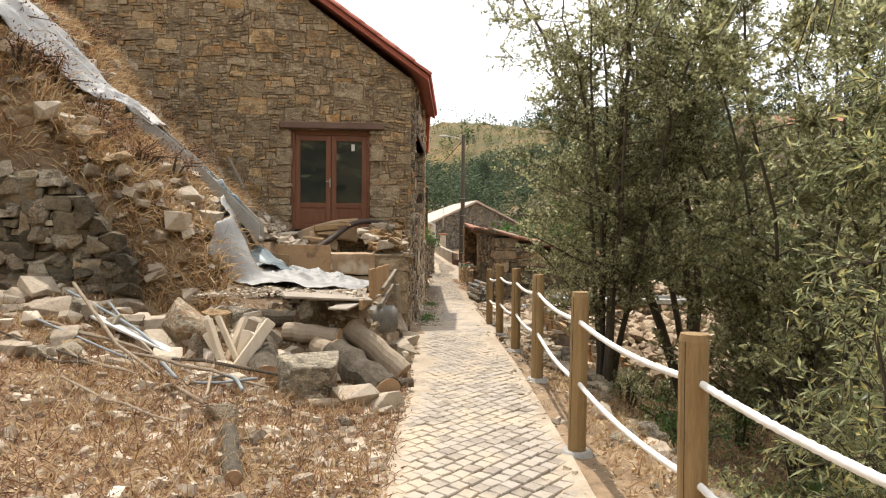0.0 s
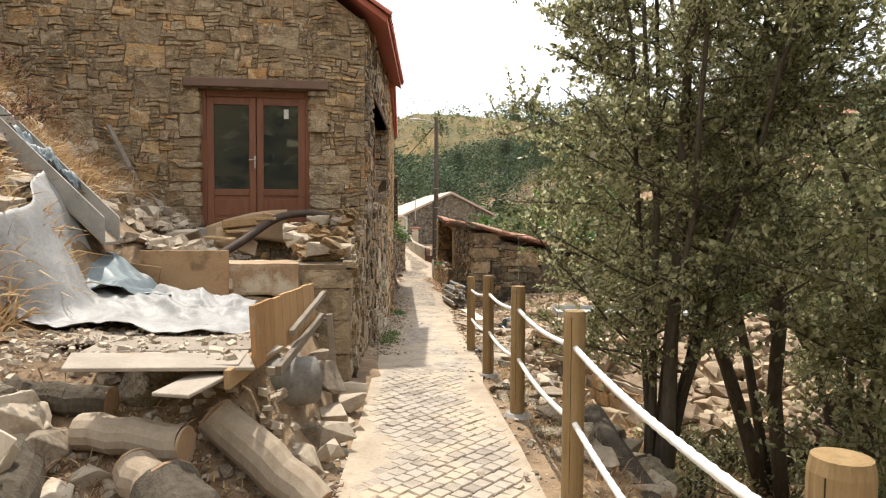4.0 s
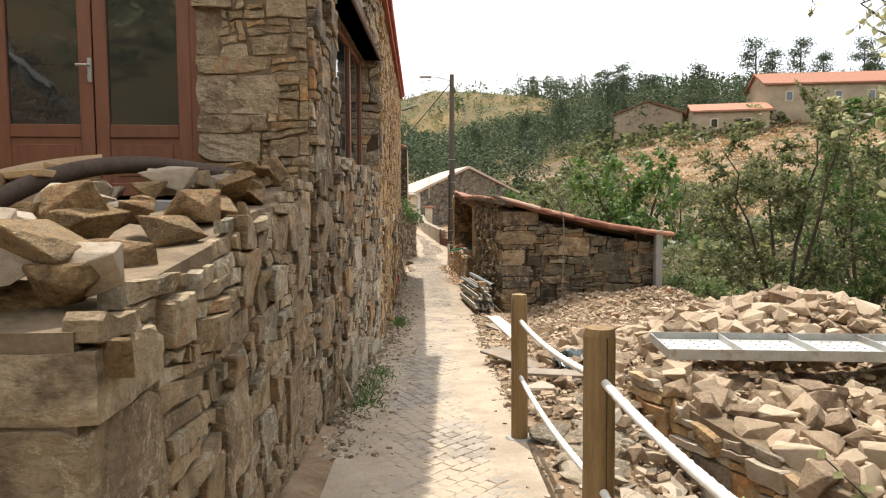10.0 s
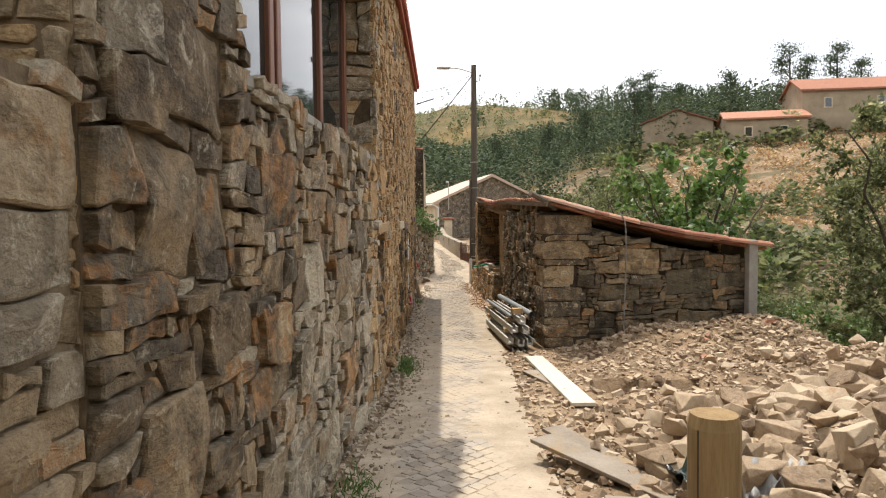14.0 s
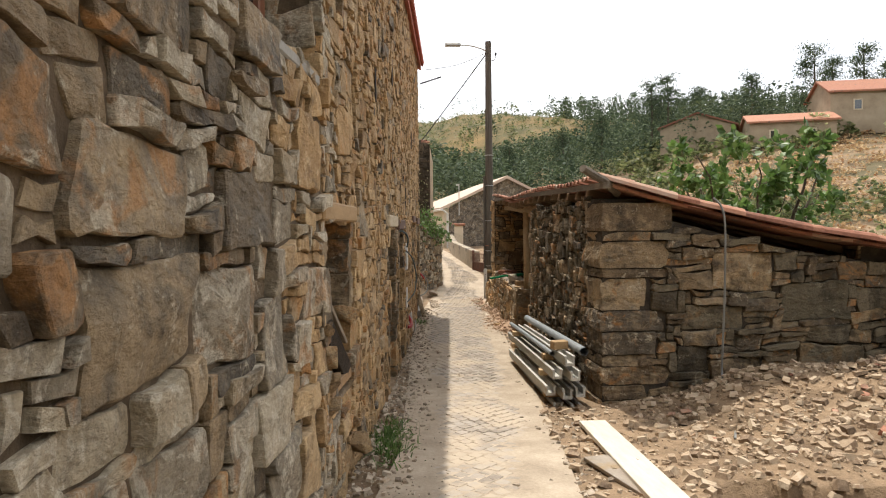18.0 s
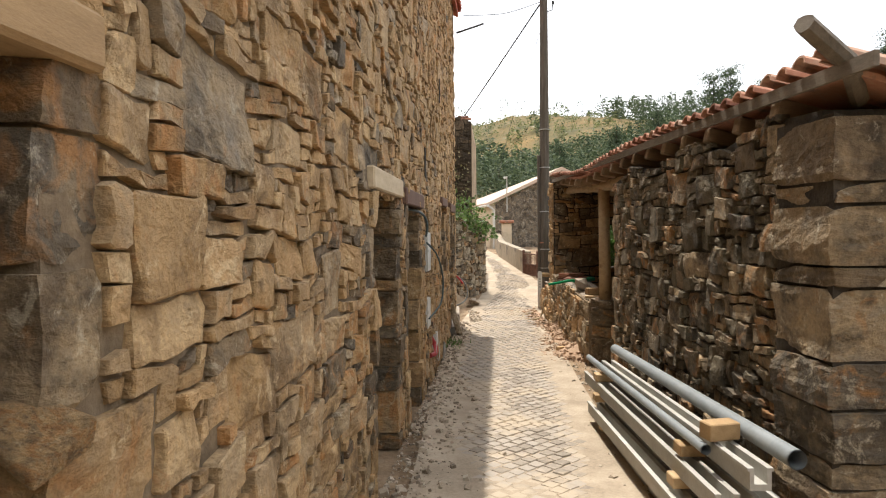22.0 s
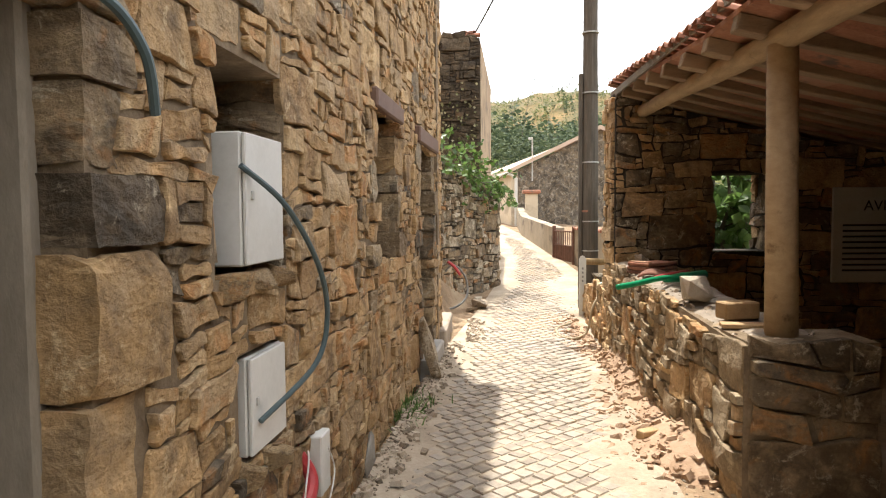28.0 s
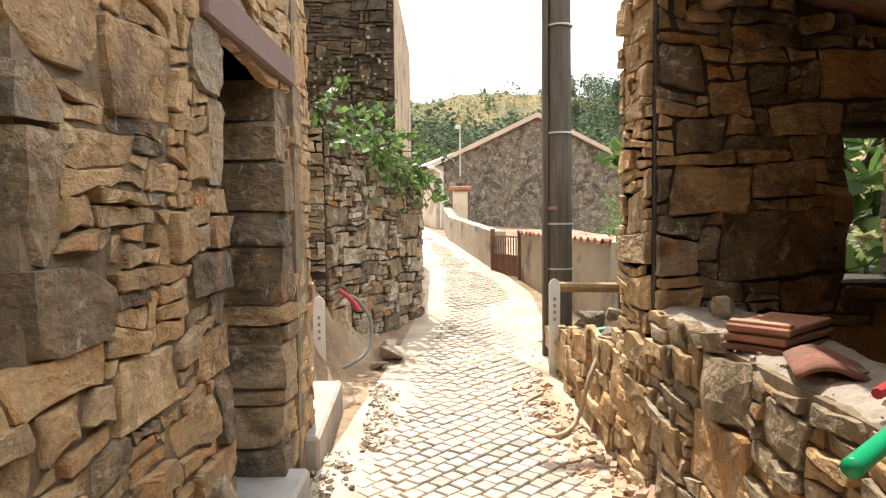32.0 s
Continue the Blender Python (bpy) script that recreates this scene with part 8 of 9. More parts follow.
solo("wood_block", Build().box(-0.09, 0.09, -0.05, 0.05, 0, 0.09, 0.006, pose(3.45, 22.75, -0.365, 2, 0, 14)), PLANK, "pale sawn wood block lying on the joists", "block")

# sandy spill along the parapet and gravel everywhere: one mass each
def chips(name, lab, n, seed, place, smin, smax, m):
    b, rr = Build(), random.Random(seed)
    for _ in range(n):
        x, y, z = place(rr)
        s = smin * (smax / smin) ** (rr.random() ** 2)
        q = Matrix.Translation((x, y, z + s * 0.2)) @ Euler((rr.uniform(-0.4, 0.4), rr.uniform(-0.4, 0.4), rr.uniform(0, 6.3))).to_matrix().to_4x4()
        a, c, h = s * rr.uniform(0.7, 1.3), s * rr.uniform(0.5, 1.0), s * rr.uniform(0.25, 0.5)
        j = lambda: rr.uniform(0.6, 1.0)
        vs = [(-a * j(), -c * j(), -h), (a * j(), -c * j(), -h), (a * j(), c * j(), -h), (-a * j(), c * j(), -h), (-a * j() * 0.8, -c * j() * 0.8, h), (a * j() * 0.8, -c * j() * 0.8, h), (a * j() * 0.8, c * j() * 0.8, h * j()), (-a * j() * 0.8, c * j() * 0.8, h)]
        b.hexa([tuple(q @ Vector(v)) for v in vs])
    return solo(name, b, m, lab, "gravel", "stuff")


def shard_place(rr):
    x, y = rr.uniform(4.1, 8.2), rr.uniform(19.2, 22.3)
    if x < 5.2 and y < 19.9:
        y = rr.uniform(19.9, 22.3)
    return x, y, height(x, y) + 0.012


chips("stone_shards", "pale stone shards and broken mortar on the brown earth", 1300, 97, shard_place, 0.012, 0.06, LOT)
chips("tile_shards", "red clay tile shards in the rubble", 20, 98, shard_place, 0.03, 0.08, TILE)


def bank_place(rr):
    y = rr.uniform(1.5, 9.0)
    x = line_at(LEFT_Y, y) - 0.05 - abs(rr.gauss(0, 1.6))
    return x, y, height(x, y)


def terrace_place(rr):
    y = rr.uniform(9.9, 13.4)
    x = rr.uniform(-3.4, 0.1)
    return x, y, height(x, y)


def platform_place(rr):
    return rr.uniform(-1.9, -0.2), rr.uniform(7.1, 8.7), 0.866


def clod_place(rr):
    v = rr.random()
    u = rr.random() ** 0.8
    y = 28.5 + 6.3 * v
    return 3.98 - 0.72 * u * (0.6 + 0.3 * math.sin(v * 9)), y, gy(y) - 0.02 + 0.22 * smooth_step(0, 0.12, v) * (1 - u) ** 2 * (0.7 + 0.3 * math.sin(v * 17)) * (1 - 0.75 * smooth_step(0.55, 0.75, v))


def parapet_place(rr):
    y = rr.uniform(28.5, 32.0)
    return rr.uniform(3.96, 4.38), y, -0.265 + 0.04 * (y - 28.4) + 0.012


def foot_place(rr):
    y = rr.uniform(13.0, 34.5)
    x = wall_x(min(33, y)) + 0.06 + abs(rr.gauss(0, 0.24 if y < 28.5 else 0.11)) + (0.25 if y > 33 else 0)
    return x, y, gy(y) + 0.01


def lot_place(rr):
    while True:
        x, y = rr.uniform(2.3, 8.2), rr.uniform(12.8, 22.3)
        if x > line_at(RIGHT_Y, y) + 0.02:
            return x, y, lot_z(x, y)


def verge_place(rr):
    y = rr.uniform(2.0, 36.0)
    x = line_at(RIGHT_Y, y) + rr.gauss(0.12, 0.14)
    return x, y, max(height(x, y), gy(y) - 0.03 if x > line_at(RIGHT_Y, y) else gy(y))


chips("bank_gravel", "stone chips and splinters strewn over the bank", 5600, 1, bank_place, 0.008, 0.075, RUBBLE)
def upper_bank_place(rr):
    x, y = rr.uniform(-6.2, -1.8), rr.uniform(7.8, 12.6)
    return x, y, height(x, y)


chips("upper_bank_gravel", "broken stone strewn over the upper bank", 1500, 11, upper_bank_place, 0.018, 0.13, RUBBLE)
chips("platform_grit", "grit and stone chips on the platform", 900, 6, platform_place, 0.006, 0.04, RUBBLE)
chips("terrace_gravel", "broken stone and dust on the terrace by the door", 2600, 5, terrace_place, 0.02, 0.13, RUBBLE)
chips("wall_foot_gravel", "stone chips along the foot of the house wall", 4200, 2, foot_place, 0.006, 0.04, RUBBLE)
chips("lot_gravel", "stone chips strewn over the lot", 11000, 3, lot_place, 0.010, 0.075, LOT)
chips("verge_gravel", "stone chips along the path's outer verge", 1800, 4, verge_place, 0.006, 0.04, RUBBLE)
b = Build().grid(lambda u, v: Vector((3.98 - 0.75 * u * (0.6 + 0.3 * math.sin(v * 9)), 28.5 + 6.3 * v, gy(28.5 + 6.3 * v) - 0.035 + 0.25 * smooth_step(0, 0.12, v) * (1 - u) ** 2 * (0.7 + 0.3 * math.sin(v * 17)) * (1 - 0.75 * smooth_step(0.55, 0.75, v)) + noise.noise(Vector((u * 4, v * 26, 2))) * 0.035 * (1 - u))), 14, 70)
solo("sand_spill", b, mat("orange_sand", [(0.24, 0.15, 0.09), (0.38, 0.26, 0.17), (0.48, 0.35, 0.25)], scale=4, rough=0.95, bump=0.7, rand=0.0, dist=0.02), "loose orange sand heaped along the parapet's foot", "sand", "stuff", smooth=True)
solo("wood_block", Build().box(-0.07, 0.07, -0.04, 0.04, 0, 0.06, 0.005, pose(3.72, 29.5, gy(29.5) + 0.02, 0, 0, 30)), PLANK, "small pale wood block on the sand", "block")

chips("sand_clods", "crumbled clods of orange sand at the parapet's foot", 1500, 7, clod_place, 0.008, 0.05, bpy.data.materials["orange_sand"])
chips("parapet_grit", "grit and mortar crumbs on the parapet's top", 260, 8, parapet_place, 0.004, 0.03, RUBBLE)

# ---- trees beyond the fence ----
tree("tree", "many-stemmed holm oak with small olive-green leaves", (3.05, 8.9, height(3.05, 8.9)), 9, 6.6, 2.3, LEAF, 0.044, 0.027, twigs=27, leaves=24, first=0.17, seed=101, trunk_r=0.028, per=16, lean=(0.45, -0.5))
tree("tree", "spreading holm oak whose leafy crown leans over the fence", (4.75, 9.7, height(4.75, 9.7)), 4, 6.8, 2.6, LEAF, 0.044, 0.027, twigs=26, leaves=22, first=0.36, seed=118, trunk_r=0.075, per=24, lean=(-0.95, 0.15))
tree("tree", "slender dark tree with small olive-green leaves", (4.8, 7.2, height(4.8, 7.2)), 7, 6.4, 2.7, LEAF, 0.055, 0.034, twigs=28, leaves=26, first=0.1, seed=102, trunk_r=0.026, per=14)
tree("tree", "leafy tree with drooping silver-green leaves", (4.3, 3.9, height(4.3, 3.9)), 5, 5.4, 1.9, LEAF_WILLOW, 0.095, 0.02, twigs=20, leaves=20, first=0.10, seed=103, trunk_r=0.035, droop=0.35, per=14)
tree("tree", "leafy tree further down the slope", (6.3, 10.6, height(6.3, 10.6)), 5, 4.4, 1.9, LEAF, 0.075, 0.042, twigs=13, leaves=14, first=0.12, seed=104, trunk_r=0.05, per=12)
tree("tree", "low leafy tree on the slope below the path", (6.9, 5.6, height(6.9, 5.6)), 5, 6.2, 2.4, LEAF, 0.07, 0.04, twigs=19, leaves=19, first=0.08, seed=105, trunk_r=0.05, per=13)
tree("tree", "willow-like sapling beside the fence", (2.75, 3.1, height(2.75, 3.1)), 4, 2.4, 0.8, LEAF_WILLOW, 0.08, 0.018, twigs=10, leaves=14, first=0.05, seed=106, trunk_r=0.014, droop=0.3, per=11)
for k, (x, y, s, n) in enumerate(((3.4, 2.6, (0.7, 0.7, 0.9), 1500), (2.6, 4.6, (0.5, 0.6, 0.5), 800), (3.9, 5.6, (0.9, 0.8, 0.8), 1500), (5.6, 9.6, (1.2, 1.0, 0.9), 1500), (3.1, 1.3, (0.6, 0.6, 0.8), 1200))):
    clump_bush("bush", "silver-green shrub on the slope below the path", (x, y, height(x, y)), s, LEAF_WILLOW if k != 2 else LEAF_FRESH, n, 0.07, 0.018, 120 + k, 12)
tree("tree", "tall leafy tree on the slope below the path", (6.6, 8.3, height(6.6, 8.3)), 5, 7.0, 2.6, LEAF, 0.07, 0.04, twigs=17, leaves=16, first=0.06, seed=107, trunk_r=0.045, per=14)
tree("tree", "tall leafy tree on the slope below the path", (9.2, 8.6, height(9.2, 8.6)), 5, 7.6, 3.0, LEAF, 0.085, 0.05, twigs=15, leaves=15, first=0.06, seed=108, trunk_r=0.05, per=13)
tree("tree", "dark-trunked tree standing among the thin stems", (2.95, 8.65, height(2.95, 8.65)), 1, 7.2, 1.6, LEAF, 0.06, 0.034, twigs=14, leaves=15, first=0.35, seed=109, trunk_r=0.075, per=13)
for k, (x, y, h, sp) in enumerate(((9.6, 21.5, 5.0, 2.4), (11.6, 18.6, 5.2, 2.6), (12.6, 23.0, 5.0, 2.6), (10.4, 14.4, 4.8, 2.4), (9.4, 11.8, 5.4, 2.4))):
    tree("tree", "dense olive-green tree below the lot", (x, y, height(x, y)), 4, h, sp, LEAF_FRESH if k == 2 else LEAF_DEEP, 0.085, 0.05, twigs=18, leaves=20, first=0.06, seed=111 + k, trunk_r=0.06, per=13)
# overhanging spray of leaves above the path
b, sprays = Build(), []
rr = random.Random(131)
for k in range(9):
    p = Vector((1.9 + rr.uniform(-0.25, 0.6), 2.5 + rr.uniform(-0.3, 0.7), 3.3))
    d = Vector((-0.45, 0.12, -0.5)).normalized()
    pts = [p]
    for j in range(6):
        d = (d + rand_dir(rr) * 0.25 + Vector((0, 0, -0.12))).normalized()
        pts.append(pts[-1] + d * 0.16)
        for _ in range(7):
            leaf_into(b, pts[-1] - d * rr.uniform(0, 0.16), (d + rand_dir(rr, -0.4)).normalized(), rand_dir(rr, 0.5), rr.uniform(0.05, 0.09), rr.uniform(0.012, 0.02))
    sprays.append(Build().tube([Vector((3.4, 3.4, 3.2)), p] + pts[1:], [0.012, 0.007] + [0.004] * 6, 4, caps=False))
ov = thing("overhanging_branch", "drooping branch with narrow silver-green leaves", "branch")
for w in sprays:
    part("twig", w, BARK, ov)
part("leaves", b, LEAF_WILLOW, ov)

# green behind the lot and the shed
tree("fig_tree", "broad-leaved fig tree behind the shed", (5.9, 34.3, height(5.9, 34.3) - 0.2), 6, 2.8, 1.7, LEAF_FRESH, 0.19, 0.15, twigs=6, leaves=8, first=0.15, seed=141, trunk_r=0.06, per=10)
tree("fig_tree", "broad-leaved fig tree behind the shed", (9.6, 30.0, height(9.6, 30.0)), 7, 4.3, 2.6, LEAF_FRESH, 0.20, 0.15, twigs=6, leaves=8, first=0.12, seed=142, trunk_r=0.07, per=11)
for k, (x, y, h, sp) in enumerate(((13.5, 24.0, 3.6, 2.4), (17, 30, 4.5, 3.0), (15.0, 19.0, 3.4, 2.3), (21, 26, 4.5, 3.0), (12.5, 15.5, 3.0, 2.0), (24, 38, 5, 3.4), (18, 44, 4.5, 3.0), (11.5, 38, 4.2, 2.5), (26, 20, 4.5, 3.0), (13, 48, 4.5, 2.6), (16.5, 13.0, 4.0, 2.6), (12.0, 9.0, 4.5, 2.6), (13.5, 4.5, 5.0, 2.8), (10.0, 2.0, 5.0, 2.6))):
    tree("tree", "rounded olive-green tree in the valley", (x, y, height(x, y)), 4, h, sp, LEAF_DEEP, 0.085, 0.05, twigs=13, leaves=14, first=0.12, seed=150 + k, trunk_r=0.08, per=9)
rr = random.Random(161)
for k in range(26):
    x, y = rr.uniform(8.6, 14), rr.uniform(10, 34)
    clump_bush("bush", "green bramble bush at the edge of the lot", (x, y, height(x, y)), (1.0, 1.0, rr.uniform(0.6, 1.1)), (LEAF_DEEP, LEAF_FRESH, LEAF_DEEP, LEAF_DEEP)[k % 4], 1500, 0.10, 0.055, 170 + k, 10)
for k, (x, y, s) in enumerate(((6.2, 38.0, 0.9), (7.0, 41, 1.1), (6.0, 36.6, 0.5), (8.5, 45, 1.4))):
    clump_bush("bush", "green garden shrub behind the wall", (x, y, height(x, y)), (s, s, s * 0.9), LEAF_FRESH if k % 2 else LEAF, 1300, 0.09, 0.04, 210 + k, 10)

# vine on the dry stone wall
b, w = Build(), Build()
rr = random.Random(221)
for k in range(60):
    f = rr.random()
    x, y, z = 1.9 + 1.05 * f, 35.45 + 2.0 * f, 1.22 - 0.34 * f
    p = Vector((x + rr.uniform(-0.2, 0.05), y + rr.uniform(-0.2, 0.2), z + rr.uniform(-0.05, 0.1)))
    d = Vector((rr.uniform(0, 0.5), rr.uniform(-0.6, 0.3), rr.uniform(-0.2, 0.5))).normalized()
    pts = [p]
    for j in range(5):
        d = (d + rand_dir(rr) * 0.35 + Vector((0.05, -0.03, -0.42 if f > 0.55 else -0.05))).normalized()
        pts.append(pts[-1] + d * 0.12)
        for _ in range(3):
            leaf_into(b, pts[-1], rand_dir(rr, -0.3), rand_dir(rr, 0.7), rr.uniform(0.06, 0.11), rr.uniform(0.06, 0.10))
    w.tube(pts, [0.006] * 6, 4, caps=False)
vine = thing("vine", "fresh green vine trailing over the dry stone wall", "vine")
part("branching", w, BARK, vine)
part("leaves", b, LEAF_FRESH, vine)
b = Build()
for k in range(900):
    x = rr.uniform(0.3, 2.6)
    leaf_into(b, Vector((x, 38.14 + rr.uniform(-0.05, 0.02), rr.uniform(0.5, 3.0) * rr.random() ** 0.3)), rand_dir(rr, -0.6), Vector((0, -1, 0.2)), 0.07, 0.06)
solo("creeper", b, LEAF, "thin creeper on the ruin wall", "creeper")

# weeds at the wall's foot, straw on the bank: masses of blades
def blades(name, lab, n, seed, place, hmin, hmax, width, m, lean=0.6, cat="grass"):
    b, rr = Build(), random.Random(seed)
    for _ in range(n):
        x, y, z = place(rr)
        d = rand_dir(rr, lean)
        d.z = abs(d.z)
        h = rr.uniform(hmin, hmax)
        s = d.cross(rand_dir(rr)).normalized() * width
        p, t = Vector((x, y, z - 0.01)), Vector((x, y, z)) + d * h + Vector((0, 0, -0.2 * h))
        mid = p.lerp(t, 0.5) + Vector((0, 0, 0.14 * h))
        k = len(b.v)
        b.v.extend([tuple(p - s), tuple(p + s), tuple(mid + s * 0.7), tuple(mid - s * 0.7), tuple(t)])
        b.f.extend([(k, k + 1, k + 2, k + 3), (k + 3, k + 2, k + 4)])
    return solo(name, b, m, lab, cat, "stuff")


def straw_place(rr):
    while True:
        y = rr.uniform(2.0, 13.3)
        x = line_at(LEFT_Y, y) - rr.uniform(0.1, 7.0) ** 1.0
        if y > 9.9 and x > -1.9 or y > 7.2 and y < 9.9 and x > -2.3:
            continue
        if noise.noise(Vector((x * 0.9, y * 0.9, 5))) + rr.uniform(-0.3, 0.3) > -0.06:
            return x, y, height(x, y)


def weed_place(rr):
    c = rr.choice(((0.98, 14.7), (1.18, 16.2), (1.05, 15.4), (1.60, 20.9), (1.62, 21.5), (1.55, 21.2), (2.05, 30.2)))
    x, y = c[0] + rr.gauss(0, 0.08), c[1] + rr.gauss(0, 0.22)
    return max(x, wall_x(y) + 0.04), y, gy(y)


def slope_place(rr):
    y = rr.uniform(0.5, 12.0)
    x = line_at(RIGHT_Y, y) + 0.25 + rr.uniform(0, 4.0)
    return x, y, height(x, y)


blades("dry_grass", "dry straw-coloured grass on the bank", 34000, 231, straw_place, 0.06, 0.24, 0.0035, STRAW)
def upper_place(rr):
    while True:
        x, y = rr.uniform(-6.8, -1.75), rr.uniform(7.65, 12.8)
        if x > -2.3 and y > 9.0:
            continue
        if noise.noise(Vector((x * 1.1, y * 1.1, 15))) + rr.uniform(-0.3, 0.3) > -0.15:
            return x, y, height(x, y)


blades("dry_grass", "long dry straw-coloured grass on the upper bank", 46000, 236, upper_place, 0.12, 0.42, 0.009, STRAW)
blades("dry_grass", "dry straw and twigs on the slope below the fence", 12000, 232, slope_place, 0.06, 0.26, 0.0035, STRAW)
b, rr = Build(), random.Random(234)
for k in range(14000):
    x, y, z = slope_place(rr)
    leaf_into(b, Vector((x, y, z + rr.uniform(0.005, 0.05))), rand_dir(rr, 0.0), rand_dir(rr, 1.5), rr.uniform(0.03, 0.07), rr.uniform(0.015, 0.03))
solo("leaf_litter", b, STRAW, "dry brown leaf litter on the slope", "leaf litter", "stuff")
b = Build()
for k in range(16000):
    y = rr.uniform(1.0, 7.4)
    x = line_at(LEFT_Y, y) - 0.02 - rr.uniform(0, 4.0)
    leaf_into(b, Vector((x, y, height(x, y) + rr.uniform(0.003, 0.03))), rand_dir(rr, 0.0), rand_dir(rr, 1.5), rr.uniform(0.03, 0.09), rr.uniform(0.008, 0.02))
solo("leaf_litter", b, STRAW, "dry brown leaf litter and wood chips on the bank", "leaf litter", "stuff")
b = Build()
for k in range(13000):
    y = rr.uniform(1.0, 7.6)
    x = line_at(LEFT_Y, y) + 0.04 - rr.uniform(0, 4.2)
    leaf_into(b, Vector((x, y, height(x, y) + rr.uniform(0.003, 0.03))), rand_dir(rr, 0.0), rand_dir(rr, 1.5), rr.uniform(0.03, 0.10), rr.uniform(0.005, 0.014))
DEAD_LEAF = mat("dead_leaf", [(0.13, 0.06, 0.035), (0.25, 0.135, 0.075), (0.35, 0.22, 0.13)], rough=0.85, bump=0, rand=0.7)
solo("needle_litter", b, DEAD_LEAF, "red-brown needles and bark crumbs on the bank", "leaf litter", "stuff")
for k in range(22):
    y = rr.uniform(0.8, 11.5)
    x = line_at(RIGHT_Y, y) + rr.uniform(1.2, 4.2)
    clump_bush("bush", "leafy undergrowth on the slope below the fence", (x, y, height(x, y)), (0.55, 0.55, rr.uniform(0.35, 0.8)), (LEAF, LEAF_WILLOW, LEAF_FRESH)[k % 3], 700, 0.06, 0.024, 260 + k, 9)
blades("weeds", "small green weeds at the wall's foot", 1500, 233, weed_place, 0.04, 0.16, 0.006, LEAF_FRESH, 0.9)
# red-brown scrub on the upper bank
for k, (x, y) in enumerate(((-4.0, 8.7), (-4.6, 8.6), (-3.5, 8.7), (-5.2, 9.0), (-3.3, 11.8), (-3.9, 12.6), (-5.0, 8.4), (-4.3, 9.6), (-3.0, 8.6), (-4.8, 11.5), (-2.9, 10.4), (-3.6, 9.0), (-4.2, 8.3), (-3.2, 9.2), (-4.9, 9.4), (-2.7, 8.9))):
    clump_bush("dead_scrub", "dead red-brown scrub on the dry bank", (x, y, height(x, y)), (0.6, 0.5, 0.45), DEAD_LEAF, 900, 0.035, 0.018, 240 + k, 12, "scrub")

def front_place(rr):
    y = rr.uniform(1.8, 7.0)
    x = line_at(LEFT_Y, y) - 0.03 - rr.uniform(0, 4.2)
    return x, y, height(x, y) + 0.01


blades("twig_litter", "dark red-brown twigs and stalks strewn over the bank", 9000, 237, front_place, 0.06, 0.26, 0.003, DEAD_LEAF, 0.3, "twig litter")
chips("wood_chips", "pale wood chips and flakes on the bank", 420, 9, front_place, 0.012, 0.06, SPLINT)

# ---- far woods ----
def far_tree(b, rr, x, y, z, h, r, pine, n=60, size=0.7):
    for _ in range(n):
        f = rr.random() ** 0.8
        if pine:
            rad = r * (0.35 + 0.65 * math.sin(math.pi * (0.15 + 0.8 * f))) * rr.uniform(0.2, 1.0)
            zz = z + h * (0.35 + 0.65 * f)
        else:
            rad = r * (1.05 - f) * rr.uniform(0.3, 1.05) + 0.1
            zz = z + h * (0.05 + 0.95 * f)
        a = rr.uniform(0, 6.283)
        leaf_into(b, Vector((x + math.cos(a) * rad, y + math.sin(a) * rad, zz)), Vector((math.cos(a), math.sin(a), rr.uniform(-0.3, 0.6))).normalized(), rand_dir(rr, 0.7), r * size * rr.uniform(0.5, 0.95), r * size * rr.uniform(0.3, 0.6))


rr = random.Random(250)
behind = Build()
for k in range(420):
    x, y = rr.uniform(-60, 60), rr.uniform(-70, -13)
    if rr.random() < 0.2 + 0.5 * (noise.noise(Vector((x * 0.06, y * 0.06, 4))) > 0.1):
        continue
    h = rr.uniform(3, 7)
    far_tree(behind, rr, x, y, height(x, y), h, h * 0.35, False)
solo("hill_scrub", behind, LEAF, "scrub and trees on the slope behind", "scrub", "stuff")
rr = random.Random(251)
woods, trunks = Build(), Build()
for k in range(6500):
    x, y = rr.uniform(-60, 210), 78 + 257 * rr.random() ** 1.25
    bare = noise.noise(Vector((x * 0.02, y * 0.02, 9)))
    if bare > 0.12 and x < 60 and y > 190:
        continue
    if 22 < x < 75 and y < 100:
        continue
    if x < 60 and y > 225 + 0.5 * x and rr.random() < 0.94:
        continue
    if x > 60 and y < 150 and rr.random() < 0.75:
        continue
    z = height(x, y)
    h = rr.uniform(5.0, 10.0) * (1.0 if y > 130 else 0.75)
    far_tree(woods, rr, x, y, z, h, h * rr.uniform(0.16, 0.27), rr.random() < 0.45, 110 if y < 260 else 60, 0.42 if y < 260 else 0.6)
solo("far_woods", woods, LEAF_PINE, "dark green pine woods on the far hillsides", "woods", "stuff")
scr = Build()
for k in range(3600):
    x, y = 12 + 100 * rr.random() ** 1.5, rr.uniform(6, 125)
    d = noise.noise(Vector((x * 0.06, y * 0.06, 2)))
    if d < -0.05 or (30 < x < 75 and 45 < y < 92 and d < 0.28):
        continue
    r = rr.uniform(0.5, 1.5)
    near_by = x < 40 and y < 75
    far_tree(scr, rr, x, y, height(x, y) - 0.3, r * 1.5, r, False, 110 if near_by else 55, 0.42 if near_by else 0.7)
ridge = Build()
for k in range(1700):
    x, y = rr.uniform(-70, 75), 195 + 150 * rr.random() ** 1.2
    r = rr.uniform(0.4, 1.2) * (2.4 if rr.random() < 0.10 and y < 290 else 1.0)
    far_tree(ridge, rr, x, y, height(x, y) - 0.2, r * 1.7, r, False, 34, 0.7)
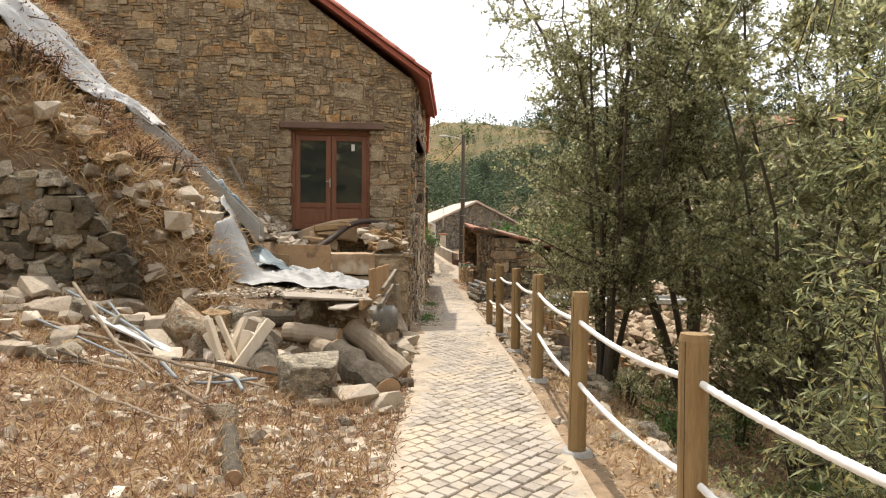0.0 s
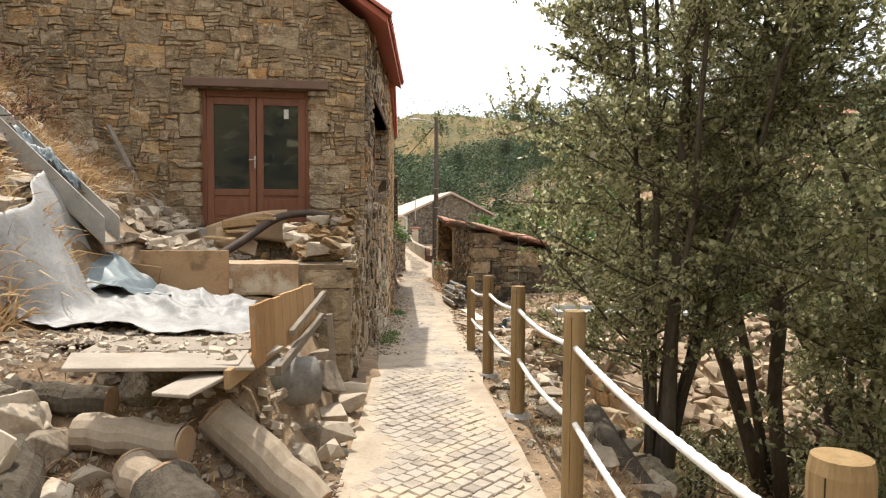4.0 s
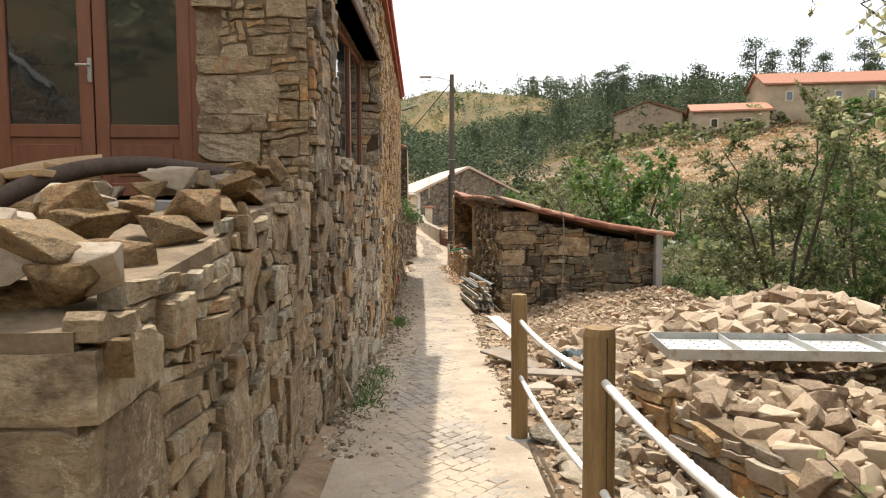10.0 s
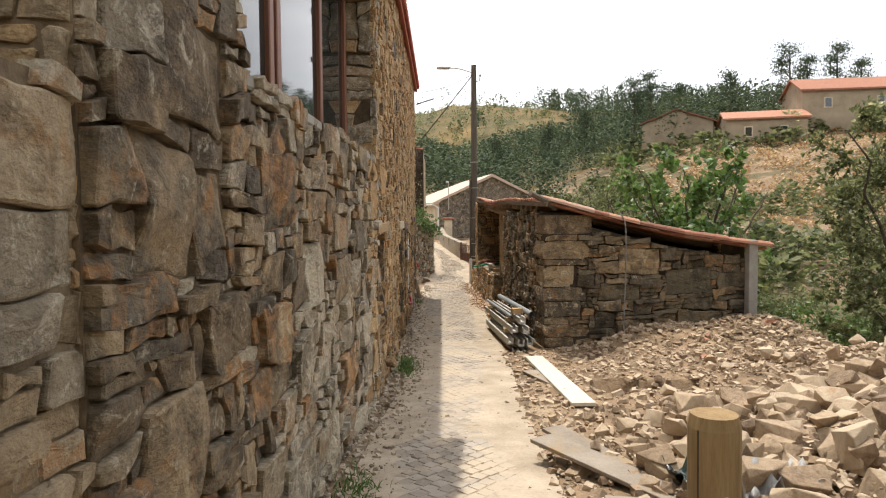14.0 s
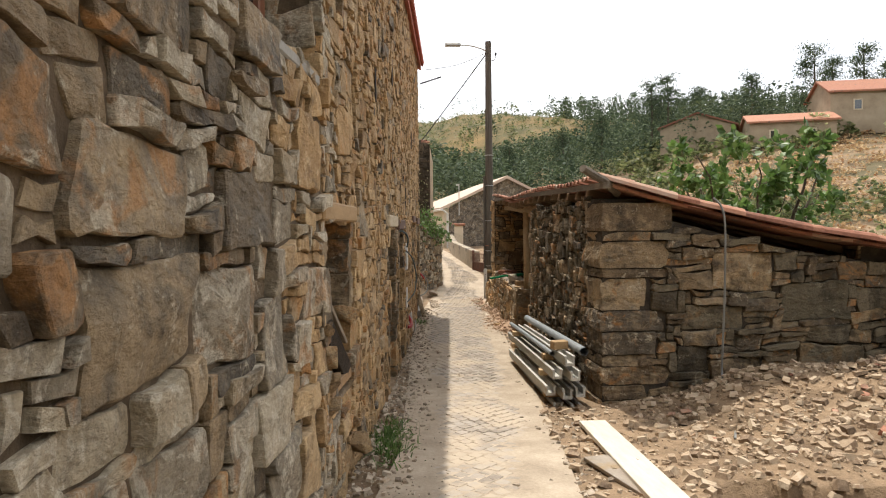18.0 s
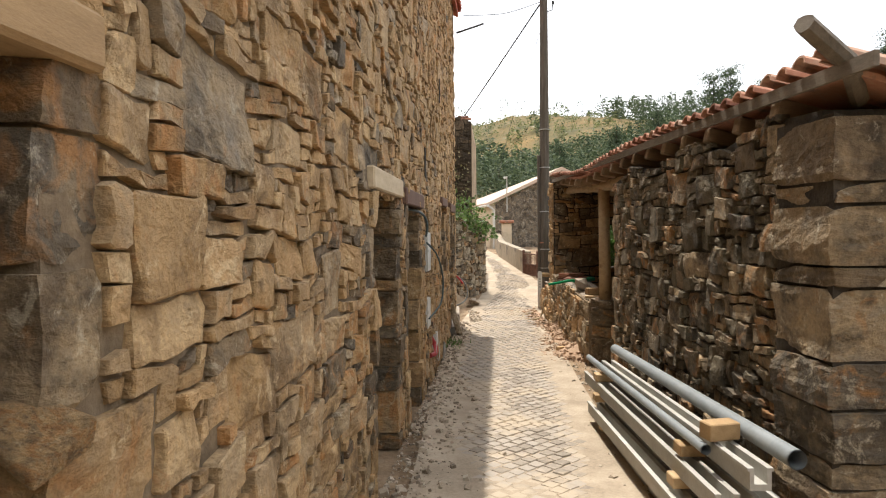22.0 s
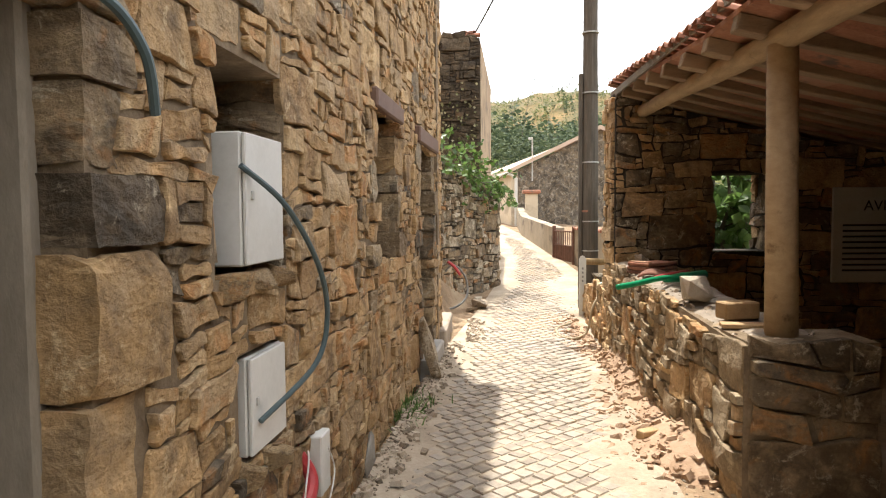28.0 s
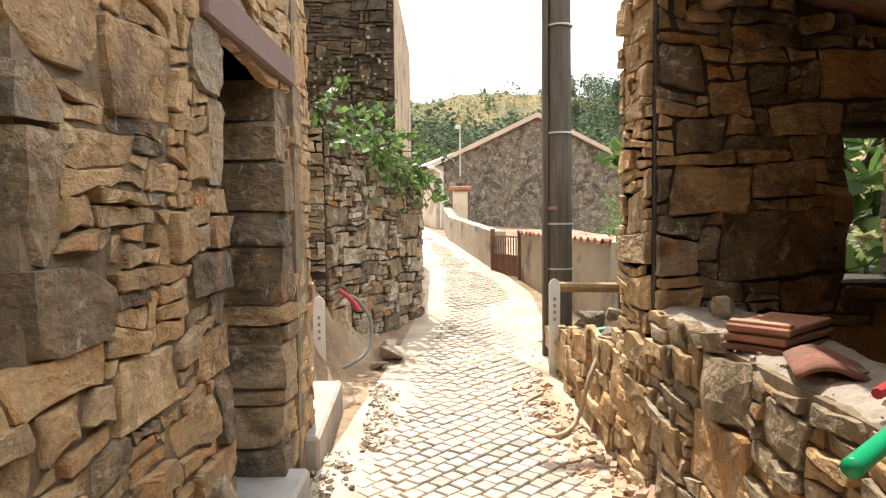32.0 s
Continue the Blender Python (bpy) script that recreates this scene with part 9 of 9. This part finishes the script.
solo("ridge_scrub", ridge, LEAF_DEEP, "olive scrub dotted over the far ridge", "scrub", "stuff")
dry = Build()
for k in range(2600):
    x, y = rr.uniform(26, 80), rr.uniform(45, 95)
    r = rr.uniform(0.15, 0.55)
    far_tree(dry, rr, x, y, height(x, y) - 0.1, r * 1.1, r, False, 14, 1.1)
solo("dry_tussocks", dry, STRAW, "dry straw tussocks on the opposite slope", "grass", "stuff")
solo("hill_scrub", scr, LEAF_DEEP, "olive-green scrub on the opposite slope", "scrub", "stuff")
for k, (x, y, h) in enumerate(((38, 112, 11), (42, 116, 11.5), (33, 120, 9), (48, 118, 9), (60, 108, 12), (64, 110, 11), (68, 109, 13), (74, 112, 12), (78, 108, 13), (83, 112, 12), (88, 108, 12), (53, 112, 9), (28, 125, 9), (20, 130, 9), (93, 110, 12))):
    z = height(x, y)
    g = Build()
    for j in range(5):
        f = 0.4 + 0.13 * j
        for limb in range(6):
            a, reach = rr.uniform(0, 6.283), h * 0.17 * (1.2 - 0.85 * (f - 0.4) / 0.6) * rr.uniform(0.45, 1.05)
            c = Vector((x + math.cos(a) * reach, y + math.sin(a) * reach, z + h * f + rr.gauss(0, 0.3)))
            for _ in range(80):
                leaf_into(g, c + Vector((rr.gauss(0, 0.55), rr.gauss(0, 0.55), rr.gauss(0, 0.36))), rand_dir(rr, 0.4), rand_dir(rr, 0.7), rr.uniform(0.22, 0.5), rr.uniform(0.10, 0.2))
    t = thing("pine_tree", "tall pine with tiered dark green crown on the skyline", "tree", "skyline pines")
    part("trunk", Build().tube([(x, y, z - 0.3), (x + 0.2, y, z + h * 0.5), (x, y, z + h)], [0.22, 0.16, 0.04], 6), BARK, t)
    part("crown", g, LEAF_PINE, t)
for k, (x, y, s) in enumerate(((58, 88, 2.6), (62, 89, 2.4), (66, 88, 2.8), (70, 90, 2.5), (51, 92, 2.2), (48, 93, 1.8), (74, 90, 2.6), (62, 84, 1.8))):
    g = Build()
    for _ in range(6):
        far_tree(g, rr, x + rr.uniform(-s, s) * 0.5, y + rr.uniform(-s, s) * 0.4, height(x, y), s * 1.4, s * 0.75, False, 70, 0.5)
    ht = thing("hillside_tree", "rounded green tree by the hillside houses", "tree", "trees by the hillside houses")
    part("trunk", Build().tube([(x, y, height(x, y) - 0.3), (x, y, height(x, y) + s * 0.8)], [0.16, 0.08], 6), BARK, ht)
    part("crown", g, LEAF_FRESH if k % 2 else LEAF, ht)

# ---- cobbles of the path, laid diagonally, half drowned in sand ----
def cobble(k):
    rr = random.Random(k)
    b, s = Build(), 0.052
    ring = []
    for cx, cy in ((-1, -1), (1, -1), (1, 1), (-1, 1)):
        ring.append((cx * s * rr.uniform(0.86, 1.04), cy * s * rr.uniform(0.86, 1.04)))
    vs = []
    for sc, z in ((1.0, -0.03), (1.0, 0.0), (0.91, 0.008)):
        vs += [(x * sc, y * sc, z + (rr.uniform(-0.002, 0.002) if z > 0 else 0)) for x, y in ring]
    fs = [(k2 * 4 + j, k2 * 4 + (j + 1) % 4, (k2 + 1) * 4 + (j + 1) % 4, (k2 + 1) * 4 + j) for k2 in range(2) for j in range(4)] + [(8, 9, 10, 11)]
    return b.add(vs, fs).mesh("cobble", COBBLE)


COBBLES = [cobble(k) for k in range(10)]
rr = random.Random(301)
rest, made = Build(), 0
p_ = 0.113
for i in range(-40, 420):
    for j in range(-420, 420):
        u, v = i * p_ + (0.5 * p_ if j % 2 else 0.0), j * p_
        x, y = (u - v) * 0.7071, (u + v) * 0.7071
        if not 1.2 < y < 47:
            continue
        xl, xr = line_at(LEFT_Y, y), line_at(RIGHT_Y, y)
        if not xl + 0.02 < x < xr - 0.01:
            continue
        side = min(x - xl, xr - x)
        sunk = noise.noise(Vector((x * 0.9, y * 0.7, 1.0))) * 0.010 - 0.001 - 0.006 * (1 if side < 0.2 else 0) + rr.uniform(-0.0025, 0.0025)
        if side < 0.45 and y > 12.5:
            sunk -= 0.022 * (1 - side / 0.45)
        if y > 34 and side < 0.6:
            sunk -= 0.004
        z = gy(y) + 0.0045 + sunk
        if z < gy(y) - 0.009:
            continue
        m = Matrix.Translation((x + rr.uniform(-0.004, 0.004), y + rr.uniform(-0.004, 0.004), z)) @ Matrix.Rotation(radians(45 + rr.uniform(-5, 5) + 90 * rr.randrange(4)), 4, "Z")
        me = COBBLES[rr.randrange(10)]
        if made < 300 and 28.6 < y < 34:
            part("cobble", me, None, path, at=m)
            made += 1
        else:
            rest.add([tuple(m @ q.co) for q in me.vertices], [tuple(q.vertices) for q in me.polygons])
tagged(part("far_cobbles", rest, COBBLE, path), "", "", "", "stuff")
